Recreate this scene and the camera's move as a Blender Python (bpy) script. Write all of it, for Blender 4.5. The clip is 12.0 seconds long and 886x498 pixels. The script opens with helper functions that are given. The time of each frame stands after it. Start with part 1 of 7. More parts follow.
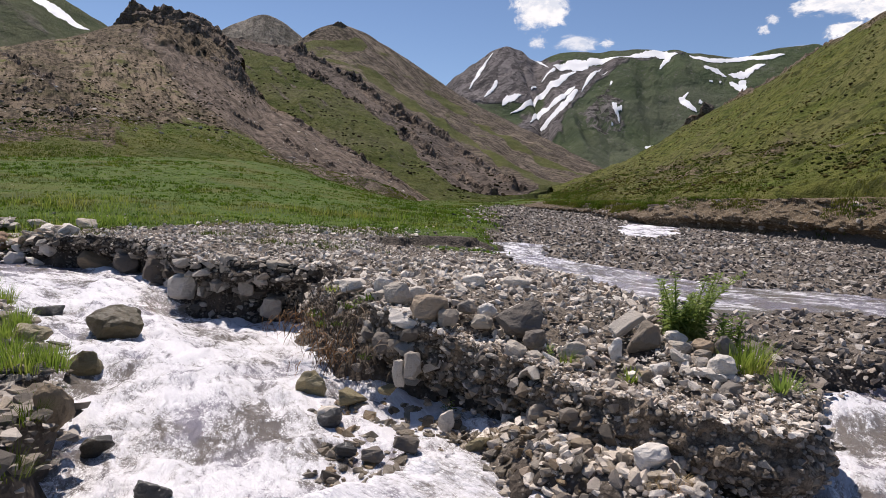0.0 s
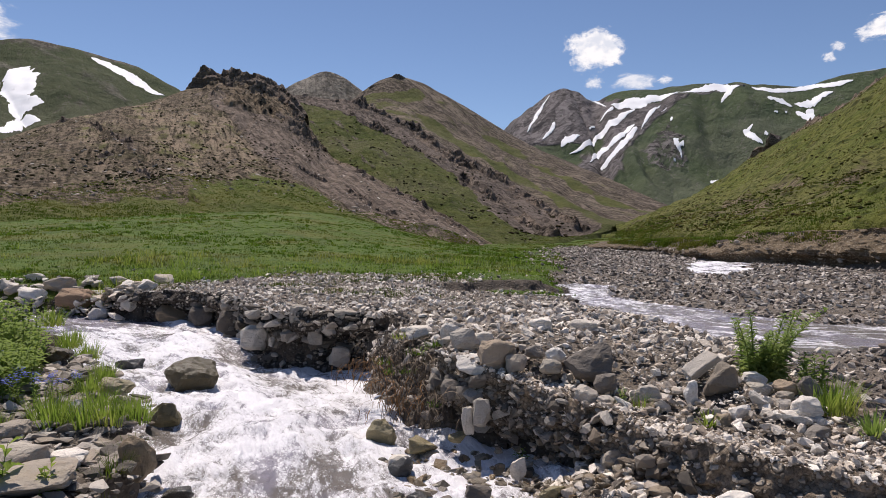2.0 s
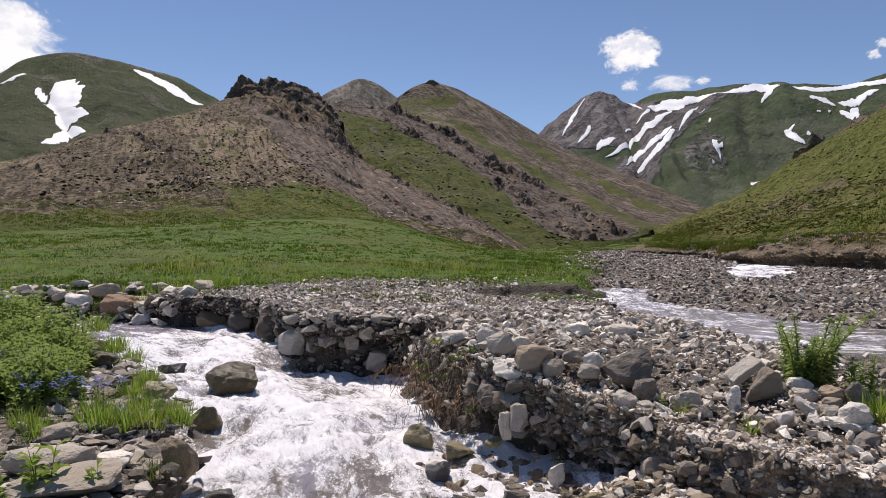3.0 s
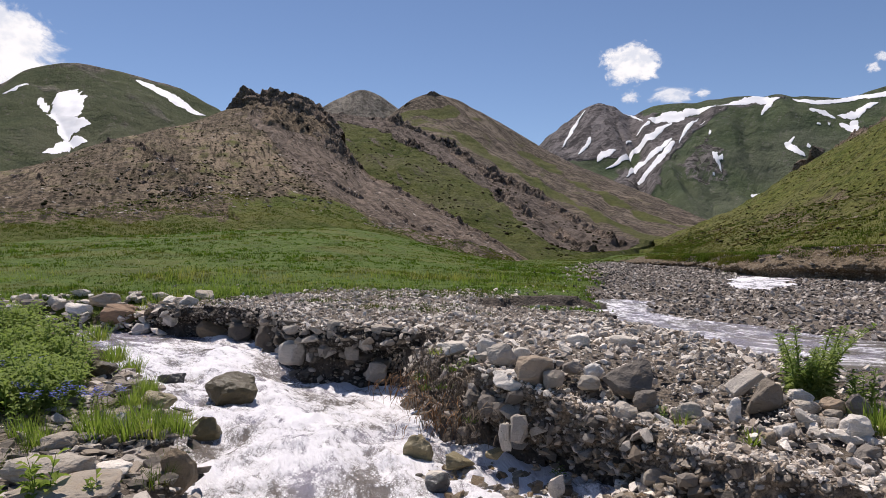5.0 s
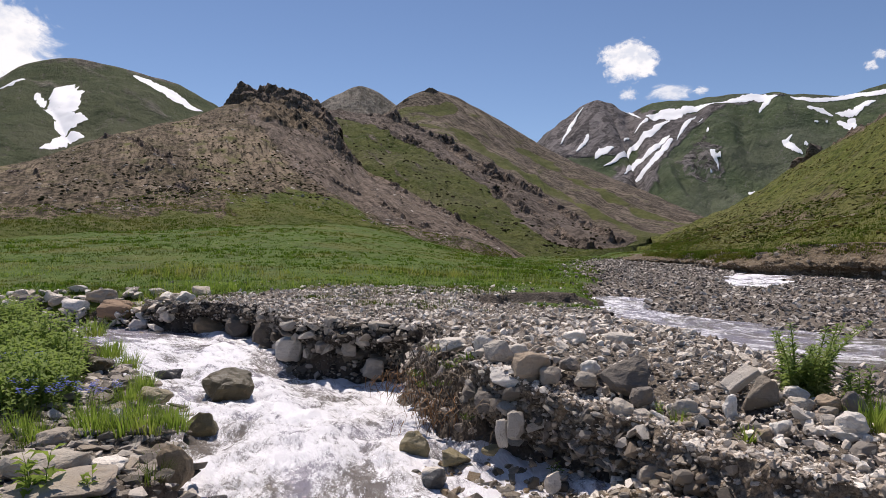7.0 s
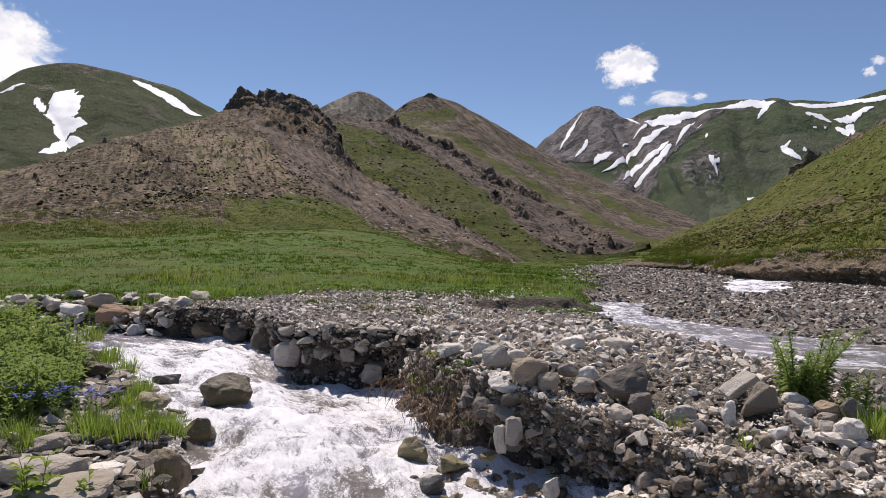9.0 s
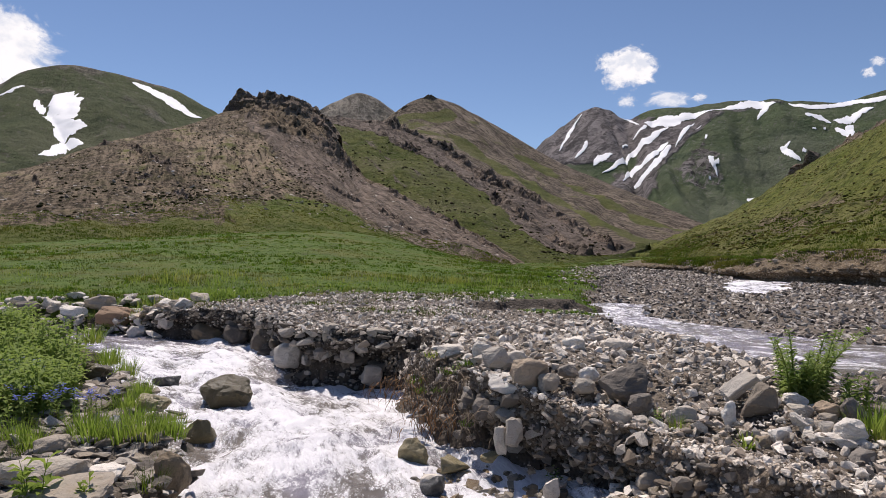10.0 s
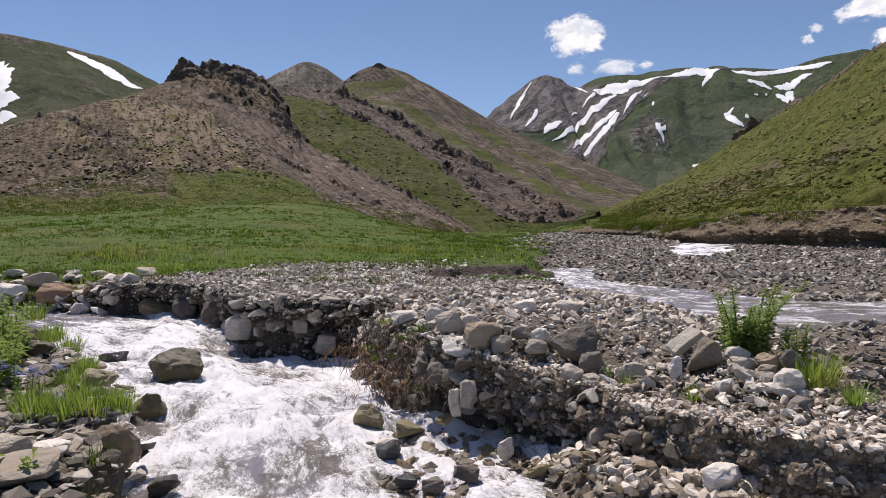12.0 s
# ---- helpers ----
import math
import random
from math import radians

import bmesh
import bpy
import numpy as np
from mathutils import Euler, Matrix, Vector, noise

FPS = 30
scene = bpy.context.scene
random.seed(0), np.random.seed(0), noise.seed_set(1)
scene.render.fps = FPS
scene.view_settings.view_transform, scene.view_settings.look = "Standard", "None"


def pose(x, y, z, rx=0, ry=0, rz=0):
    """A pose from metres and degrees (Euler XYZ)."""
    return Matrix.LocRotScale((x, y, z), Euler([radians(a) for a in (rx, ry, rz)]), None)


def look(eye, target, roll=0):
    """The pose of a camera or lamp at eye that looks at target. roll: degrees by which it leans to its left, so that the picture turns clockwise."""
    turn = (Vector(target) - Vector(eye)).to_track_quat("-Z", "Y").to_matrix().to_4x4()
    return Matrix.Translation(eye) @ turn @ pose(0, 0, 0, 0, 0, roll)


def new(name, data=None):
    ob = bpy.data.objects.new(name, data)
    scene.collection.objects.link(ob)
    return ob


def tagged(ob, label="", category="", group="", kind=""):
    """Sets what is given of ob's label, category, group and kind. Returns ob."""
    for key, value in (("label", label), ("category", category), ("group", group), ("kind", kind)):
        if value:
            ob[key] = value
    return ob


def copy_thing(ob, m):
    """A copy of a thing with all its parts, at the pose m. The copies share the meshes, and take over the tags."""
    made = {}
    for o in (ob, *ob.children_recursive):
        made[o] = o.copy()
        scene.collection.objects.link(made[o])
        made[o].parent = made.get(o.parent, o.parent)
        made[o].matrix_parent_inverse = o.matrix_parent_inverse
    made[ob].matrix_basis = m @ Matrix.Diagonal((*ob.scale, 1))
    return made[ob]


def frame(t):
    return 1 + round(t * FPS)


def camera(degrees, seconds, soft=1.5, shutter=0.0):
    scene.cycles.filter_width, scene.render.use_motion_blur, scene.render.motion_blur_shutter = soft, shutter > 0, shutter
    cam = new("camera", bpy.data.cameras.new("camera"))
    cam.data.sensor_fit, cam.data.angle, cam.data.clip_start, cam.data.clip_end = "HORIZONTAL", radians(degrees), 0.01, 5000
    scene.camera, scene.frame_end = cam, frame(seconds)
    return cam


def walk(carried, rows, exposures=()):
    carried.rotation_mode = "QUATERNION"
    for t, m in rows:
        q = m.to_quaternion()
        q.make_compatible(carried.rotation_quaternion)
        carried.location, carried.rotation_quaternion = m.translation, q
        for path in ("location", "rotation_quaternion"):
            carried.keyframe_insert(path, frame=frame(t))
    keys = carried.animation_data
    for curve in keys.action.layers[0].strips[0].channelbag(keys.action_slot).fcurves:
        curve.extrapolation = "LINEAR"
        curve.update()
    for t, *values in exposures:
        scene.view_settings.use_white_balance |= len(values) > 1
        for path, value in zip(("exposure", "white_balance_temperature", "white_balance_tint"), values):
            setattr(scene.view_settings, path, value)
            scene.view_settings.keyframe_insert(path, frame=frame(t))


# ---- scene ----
cam = camera(64.6, 12.0, soft=0.5)
PATH = [
    (0.0, pose(0.031, 0.041, 1.491, 85.354, -2.317, -7.806)),
    (0.5, pose(0.016, 0.040, 1.495, 86.235, -1.759, -7.381)),
    (1.0, pose(0.019, 0.024, 1.510, 87.851, -1.183, -5.319)),
    (1.5, pose(0.029, 0.020, 1.505, 88.471, -0.735, -4.448)),
    (2.0, pose(0.009, 0.004, 1.511, 88.858, -0.154, -2.777)),
    (2.5, pose(-0.002, -0.002, 1.506, 88.952, 0.310, -0.065)),
    (3.0, pose(0.001, 0.005, 1.505, 89.278, 0.268, 0.087)),
    (5.0, pose(-0.001, -0.007, 1.502, 90.165, 0.065, 0.118)),
    (5.5, pose(0.001, 0.001, 1.499, 89.861, -0.266, -0.142)),
    (6.0, pose(-0.001, -0.008, 1.498, 89.847, -0.178, -0.061)),
    (6.5, pose(-0.000, -0.000, 1.500, 90.000, 0.000, -0.000)),
    (7.0, pose(0.006, -0.002, 1.499, 89.894, -0.082, -0.073)),
    (9.0, pose(0.010, -0.002, 1.502, 90.316, -0.181, -0.154)),
    (9.5, pose(0.015, -0.008, 1.509, 90.730, 0.021, -0.102)),
    (10.0, pose(0.011, -0.004, 1.499, 90.431, -0.076, -0.161)),
    (10.5, pose(0.015, -0.000, 1.500, 90.363, -0.210, -0.108)),
    (11.0, pose(0.016, 0.005, 1.489, 90.112, -0.589, -1.206)),
    (11.5, pose(0.030, 0.006, 1.472, 87.932, -0.609, -2.859)),
    (12.0, pose(0.031, 0.023, 1.442, 87.957, 1.055, -4.005)),
]
walk(cam, PATH, [(0.0, 0.0, 6600, 15.5), (12.0, 0.0, 6600, 15.5)])

# ---- sky and sun ----
SUN_ELEV, SUN_AZ = 60.0, -22.0     # degrees; azimuth from +y towards +x
world = bpy.data.worlds.new("sky")
scene.world = world
world.use_nodes = True
wn = world.node_tree.nodes
sky = wn.new("ShaderNodeTexSky")
sky.sky_type = "NISHITA"
sky.sun_disc = False
sky.sun_elevation = radians(SUN_ELEV)
sky.sun_rotation = radians(SUN_AZ)
sky.altitude = 2600
sky.air_density, sky.dust_density, sky.ozone_density = 1.0, 0.4, 3.0
world.node_tree.links.new(sky.outputs["Color"], wn["Background"].inputs["Color"])
wn["Background"].inputs["Strength"].default_value = 0.103
sun_data = bpy.data.lights.new("sun", "SUN")
sun_data.energy, sun_data.angle, sun_data.color = 5.0, radians(0.55), (1.0, 0.93, 0.84)
sun = new("sun", sun_data)
_e, _a = radians(SUN_ELEV), radians(SUN_AZ)
SUN_DIR = Vector((math.sin(_a) * math.cos(_e), math.cos(_a) * math.cos(_e), math.sin(_e)))
sun.matrix_basis = look(SUN_DIR * 100, (0, 0, 0))
scene.view_settings.exposure = 0.0

rng = np.random.default_rng(7)


# ---- noise ----
def _hash(ix, iy, iz):
    h = (ix * 374761393 + iy * 668265263 + iz * 2147483647 + 1274126177) & 0xFFFFFFFF
    h = ((h ^ (h >> 13)) * 1274126177) & 0xFFFFFFFF
    return ((h ^ (h >> 16)) & 0xFFFF) / 65535.0


def vnoise(x, y, z=0.0):
    """Value noise, -1 to 1."""
    x, y, z = np.broadcast_arrays(np.asarray(x, float), np.asarray(y, float), np.asarray(z, float))
    i, j, k = (np.floor(a).astype(np.int64) for a in (x, y, z))
    f = [a - b for a, b in ((x, i), (y, j), (z, k))]
    u, v, w = (t * t * (3 - 2 * t) for t in f)
    total = 0
    for a in (0, 1):
        for b in (0, 1):
            for c in (0, 1):
                wt = (u if a else 1 - u) * (v if b else 1 - v) * (w if c else 1 - w)
                total = total + wt * _hash(i + a, j + b, k + c)
    return total * 2 - 1


def fbm(x, y, z=0.0, octaves=4, gain=0.5):
    s, amp, fr = 0, 1.0, 1.0
    for o in range(octaves):
        s = s + amp * vnoise(np.asarray(x) * fr + 17.3 * o, np.asarray(y) * fr - 9.1 * o, np.asarray(z) * fr)
        amp, fr = amp * gain, fr * 2.03
    return s


def smooth(a, b, x):
    t = np.clip((x - a) / (b - a), 0, 1)
    return t * t * (3 - 2 * t)


# ---- meshes ----
def mesh_data(name, verts, faces, mat=None, shade=False, attrs=None, uv=None):
    """A mesh from arrays; faces: an (n, 3) or (n, 4) array."""
    verts, faces = np.asarray(verts, np.float32), np.asarray(faces, np.int32)
    k = faces.shape[1]
    me = bpy.data.meshes.new(name)
    me.vertices.add(len(verts))
    me.vertices.foreach_set("co", verts.ravel())
    me.loops.add(faces.size)
    me.loops.foreach_set("vertex_index", faces.ravel())
    me.polygons.add(len(faces))
    me.polygons.foreach_set("loop_start", np.arange(len(faces), dtype=np.int32) * k)
    me.polygons.foreach_set("loop_total", np.full(len(faces), k, np.int32))
    me.update(calc_edges=True)
    me.polygons.foreach_set("use_smooth", np.full(len(faces), shade))
    for key, val in (attrs or {}).items():
        me.attributes.new(key, "FLOAT", "POINT").data.foreach_set("value", np.asarray(val, np.float32).ravel())
    if uv is not None:
        layer = me.uv_layers.new(name="flow")
        layer.data.foreach_set("uv", np.asarray(uv, np.float32)[faces.ravel()].ravel())
    if mat:
        me.materials.append(mat)
    me.validate()
    return me


def part(name, me, parent=None, label=""):
    ob = new(name, me)
    if parent:
        ob.parent = parent
    return tagged(ob, label)


def bm_mesh(name, bm, mat, shade=False):
    me = bpy.data.meshes.new(name)
    bm.to_mesh(me)
    bm.free()
    me.materials.append(mat)
    me.polygons.foreach_set("use_smooth", np.full(len(me.polygons), shade))
    return me


def grid_faces(n, m):
    """Quads of an n by m grid (row-major)."""
    i, j = np.meshgrid(np.arange(n - 1), np.arange(m - 1), indexing="ij")
    a = (i * m + j).ravel()
    return np.stack([a, a + 1, a + m + 1, a + m], 1)


# ---- materials ----
class Nodes:
    def __init__(self, name):
        self.mat = bpy.data.materials.new(name)
        self.mat.use_nodes = True
        self.t = self.mat.node_tree
        self.bsdf = self.t.nodes["Principled BSDF"]
        self.out = self.t.nodes["Material Output"]

    def add(self, kind, **inputs):
        n = self.t.nodes.new(kind)
        for k, v in inputs.items():
            self.put(n.inputs[k.replace("_", " ")], v)
        return n

    def put(self, socket, v):
        if isinstance(v, bpy.types.NodeSocket):
            self.t.links.new(v, socket)
        elif isinstance(v, tuple) and len(v) == 3 and socket.type == "RGBA":
            socket.default_value = (*v, 1)
        else:
            socket.default_value = v

    def coords(self, kind="Object", scale=(1, 1, 1)):
        c = self.t.nodes.new("ShaderNodeTexCoord").outputs[kind]
        m = self.add("ShaderNodeMapping", Vector=c)
        m.inputs["Scale"].default_value = scale
        return m.outputs[0]

    def noise(self, vec, scale, detail=4.0, rough=0.55, distort=0.0):
        n = self.add("ShaderNodeTexNoise", Vector=vec, Scale=scale, Detail=detail, Roughness=rough, Distortion=distort)
        return n.outputs["Fac"]

    def voronoi(self, vec, scale, feature="F1", output="Distance"):
        n = self.add("ShaderNodeTexVoronoi", Vector=vec, Scale=scale)
        n.feature = feature
        return n.outputs[output]

    def ramp(self, fac, a, b):
        n = self.add("ShaderNodeMapRange", Value=fac)
        n.inputs["From Min"].default_value, n.inputs["From Max"].default_value = a, b
        n.interpolation_type = "SMOOTHSTEP"
        return n.outputs[0]

    def math(self, op, a, b=0.0):
        n = self.t.nodes.new("ShaderNodeMath")
        n.operation = op
        self.put(n.inputs[0], a)
        self.put(n.inputs[1], b)
        return n.outputs[0]

    def mix(self, fac, a, b):
        n = self.t.nodes.new("ShaderNodeMix")
        n.data_type = "RGBA"
        self.put(n.inputs[0], fac)
        self.put(n.inputs[6], a)
        self.put(n.inputs[7], b)
        return n.outputs[2]

    def attr(self, name):
        n = self.t.nodes.new("ShaderNodeAttribute")
        n.attribute_name = name
        return n.outputs["Fac"]

    def bump(self, height, strength=0.5, dist=0.05):
        n = self.add("ShaderNodeBump", Height=height, Strength=strength, Distance=dist)
        return n.outputs[0]

    def done(self, color, rough=0.85, normal=None, spec=0.3, **more):
        self.put(self.bsdf.inputs["Base Color"], color)
        self.put(self.bsdf.inputs["Roughness"], rough)
        self.bsdf.inputs["Specular IOR Level"].default_value = spec
        if normal is not None:
            self.put(self.bsdf.inputs["Normal"], normal)
        for k, v in more.items():
            self.put(self.bsdf.inputs[k.replace("_", " ")], v)
        return self.mat


def stone_material(name, dark, mid, light, island=False, rough=0.8, spec=0.3, tan=(0.30, 0.22, 0.13)):
    n = Nodes(name)
    if island:
        rnd = n.t.nodes.new("ShaderNodeNewGeometry").outputs["Random Per Island"]
    else:
        rnd = n.t.nodes.new("ShaderNodeObjectInfo").outputs["Random"]
    v = n.coords("Object")
    grain = n.noise(v, 60.0, 5.0, 0.7)
    blotch = n.noise(v, 9.0, 3.0, 0.6)
    col = n.mix(n.ramp(rnd, 0.0, 0.4), dark, mid)
    col = n.mix(n.ramp(rnd, 0.4, 0.95), col, light)
    odd = n.math("FRACT", n.math("MULTIPLY", rnd, 37.7))
    col = n.mix(n.math("MULTIPLY", n.ramp(odd, 0.72, 0.95), 0.65), col, tan)
    col = n.mix(n.math("MULTIPLY", n.ramp(blotch, 0.5, 0.75), 0.35), col, tan)
    col = n.mix(n.math("MULTIPLY", n.ramp(grain, 0.48, 0.7), 0.35), col, dark)
    bed = n.noise(n.coords("Object", (5, 5, 34)), 1.0, 5.0, 0.65, 0.5)
    col = n.mix(n.math("MULTIPLY", n.ramp(bed, 0.54, 0.68), 0.25), col, dark)
    chip = n.add("ShaderNodeTexVoronoi", Vector=v, Scale=16.0)
    h = n.math("ADD", n.math("ADD", grain, n.math("MULTIPLY", blotch, 1.6)), n.math("ADD", n.math("MULTIPLY", bed, 1.2), n.math("MULTIPLY", n.add("ShaderNodeSeparateColor", Color=chip.outputs["Color"]).outputs[0], 0.5)))
    return n.done(col, rough, n.bump(h, 0.7, 0.016), spec)


def plant_material(name, a, b, trans=0.35, gloss=0.12):
    n = Nodes(name)
    rnd = n.t.nodes.new("ShaderNodeNewGeometry").outputs["Random Per Island"]
    v = n.coords("Object")
    col = n.mix(rnd, a, b)
    col = n.mix(n.math("MULTIPLY", n.noise(v, 3.0, 2.0), 0.5), col, tuple(c * 0.6 for c in a))
    col = n.mix(n.math("MULTIPLY", n.ramp(n.noise(v, 0.22, 5.0, 0.65), 0.48, 0.60), 0.65), col, (b[0] * 1.2, b[1] * 0.88, b[2] * 1.2))
    n.done(col, 0.7, spec=gloss)
    tr = n.add("ShaderNodeBsdfTranslucent", Color=col)
    mx = n.add("ShaderNodeMixShader", Fac=trans)
    n.t.links.new(n.bsdf.outputs[0], mx.inputs[1])
    n.t.links.new(tr.outputs[0], mx.inputs[2])
    n.t.links.new(mx.outputs[0], n.out.inputs["Surface"])
    return n.mat


M_STONE = stone_material("limestone", (0.22, 0.195, 0.168), (0.59, 0.53, 0.45), (0.84, 0.775, 0.685))
M_GRAVEL = stone_material("gravel stones", (0.15, 0.125, 0.10), (0.58, 0.51, 0.428), (0.88, 0.81, 0.715), True, tan=(0.36, 0.27, 0.19))
M_BANK_STONE = stone_material("bank stones", (0.10, 0.087, 0.072), (0.28, 0.245, 0.205), (0.55, 0.50, 0.435), tan=(0.26, 0.2, 0.14))
M_BED = stone_material("river bed stones", (0.06, 0.052, 0.045), (0.24, 0.208, 0.176), (0.64, 0.58, 0.51), True, tan=(0.26, 0.20, 0.15))
M_BROWN_ROCK = stone_material("brown rock", (0.10, 0.085, 0.07), (0.16, 0.14, 0.12), (0.2, 0.175, 0.15))
M_SHALE = stone_material("shale chips", (0.09, 0.078, 0.064), (0.28, 0.245, 0.205), (0.52, 0.47, 0.41), True, tan=(0.3, 0.24, 0.17))
M_PALE_ROCK = stone_material("pale rock", (0.42, 0.375, 0.32), (0.63, 0.585, 0.525), (0.78, 0.735, 0.67), tan=(0.42, 0.34, 0.24))
M_TAN_ROCK = stone_material("tan rock", (0.22, 0.185, 0.145), (0.36, 0.31, 0.25), (0.46, 0.41, 0.34), tan=(0.34, 0.24, 0.15))
M_RUST_ROCK = stone_material("rusty rock", (0.16, 0.11, 0.075), (0.26, 0.19, 0.135), (0.36, 0.28, 0.21), tan=(0.34, 0.21, 0.12))
M_WET_PEBBLE = stone_material("wet pebbles", (0.06, 0.05, 0.037), (0.17, 0.138, 0.095), (0.32, 0.275, 0.215), True, rough=0.3, spec=0.5, tan=(0.24, 0.15, 0.06))
M_WET_DARK = stone_material("wet dark rock", (0.02, 0.02, 0.022), (0.04, 0.04, 0.042), (0.07, 0.068, 0.065), rough=0.25, spec=0.5, tan=(0.06, 0.05, 0.03))
M_WET_ROCK = stone_material("wet rock", (0.06, 0.048, 0.024), (0.19, 0.156, 0.078), (0.30, 0.25, 0.135), rough=0.4, spec=0.4, tan=(0.17, 0.12, 0.05))
M_GRASS = plant_material("meadow grass", (0.058, 0.108, 0.010), (0.142, 0.178, 0.030), 0.42, 0.02)
M_TALL = plant_material("tall grass", (0.19, 0.30, 0.04), (0.32, 0.40, 0.08), 0.5)
M_LEAF = plant_material("herb leaves", (0.17, 0.27, 0.05), (0.32, 0.41, 0.10), 0.48, 0.3)
M_WEED = plant_material("meadow weeds", (0.085, 0.17, 0.014), (0.15, 0.23, 0.03), 0.45, 0.05)
M_TUSSOCK = plant_material("tussocks", (0.065, 0.08, 0.016), (0.125, 0.125, 0.034), 0.2, 0.02)
M_DRY = plant_material("dry grass", (0.38, 0.30, 0.16), (0.5, 0.41, 0.24))
M_SHRUB = plant_material("cushion shrub", (0.032, 0.034, 0.014), (0.065, 0.062, 0.028), 0.1, 0.02)
M_BUSH = plant_material("thistle leaves", (0.15, 0.24, 0.04), (0.32, 0.40, 0.10), 0.45, 0.45)
M_BLOSSOM = plant_material("meadow blossom", (0.6, 0.58, 0.42), (0.75, 0.72, 0.5), 0.2)
M_FLOWER = plant_material("blue petals", (0.16, 0.2, 0.62), (0.3, 0.34, 0.75), 0.2)


def root_material(name, a, b):
    n = Nodes(name)
    rnd = n.t.nodes.new("ShaderNodeNewGeometry").outputs["Random Per Island"]
    return n.done(n.mix(rnd, a, b), 0.8)


M_ROOT = root_material("rusty roots", (0.08, 0.042, 0.02), (0.34, 0.185, 0.08))
M_ROOT_DARK = root_material("dark roots", (0.05, 0.04, 0.03), (0.2, 0.15, 0.1))


def ground_material():
    n = Nodes("ground")
    v = n.coords("Object")
    grass, earth = n.attr("grass"), n.attr("earth")
    fine, mid, big = n.noise(v, 28.0, 6.0, 0.7), n.noise(v, 2.2, 5.0, 0.6), n.noise(v, 0.22, 4.0, 0.6)
    cell = n.voronoi(v, 16.0)
    # gravel's dark end is lowered to paint in shade between the stones
    gravel = n.mix(n.ramp(fine, 0.3, 0.7), (0.028, 0.022, 0.017), (0.25, 0.212, 0.172))
    gravel = n.mix(n.math("MULTIPLY", n.ramp(mid, 0.45, 0.7), 0.5), gravel, (0.16, 0.13, 0.10))
    soil = n.mix(n.noise(v, 14.0, 6.0, 0.75), (0.03, 0.025, 0.02), (0.15, 0.122, 0.098))
    soil = n.mix(n.ramp(cell, 0.28, 0.1), soil, (0.22, 0.195, 0.165))
    g = n.mix(n.ramp(mid, 0.3, 0.7), (0.042, 0.085, 0.007), (0.085, 0.125, 0.014))
    g = n.mix(n.ramp(big, 0.45, 0.7), g, (0.10, 0.11, 0.022))
    g = n.mix(n.math("MULTIPLY", n.ramp(n.noise(v, 0.9, 5.0, 0.7), 0.54, 0.68), 0.5), g, (0.12, 0.095, 0.05))
    g = n.mix(n.math("MULTIPLY", n.ramp(n.noise(v, 0.45, 5.0, 0.65), 0.5, 0.62), 0.55), g, (0.03, 0.058, 0.006))
    edge = n.math("ADD", grass, n.math("MULTIPLY", n.math("SUBTRACT", n.math("ADD", n.math("MULTIPLY", mid, 0.5), n.math("MULTIPLY", n.noise(v, 0.7, 4.0, 0.6), 0.5)), 0.5), 2.4))
    col = n.mix(n.ramp(edge, 0.38, 0.62), gravel, g)
    col = n.mix(n.ramp(n.math("ADD", earth, n.math("MULTIPLY", n.math("SUBTRACT", mid, 0.5), 0.4)), 0.3, 0.7), col, soil)
    h = n.math("ADD", n.math("MULTIPLY", fine, 0.6), n.math("MULTIPLY", cell, 0.8))
    return n.done(col, 0.9, n.bump(h, 0.9, 0.04), 0.2)


M_GROUND = ground_material()


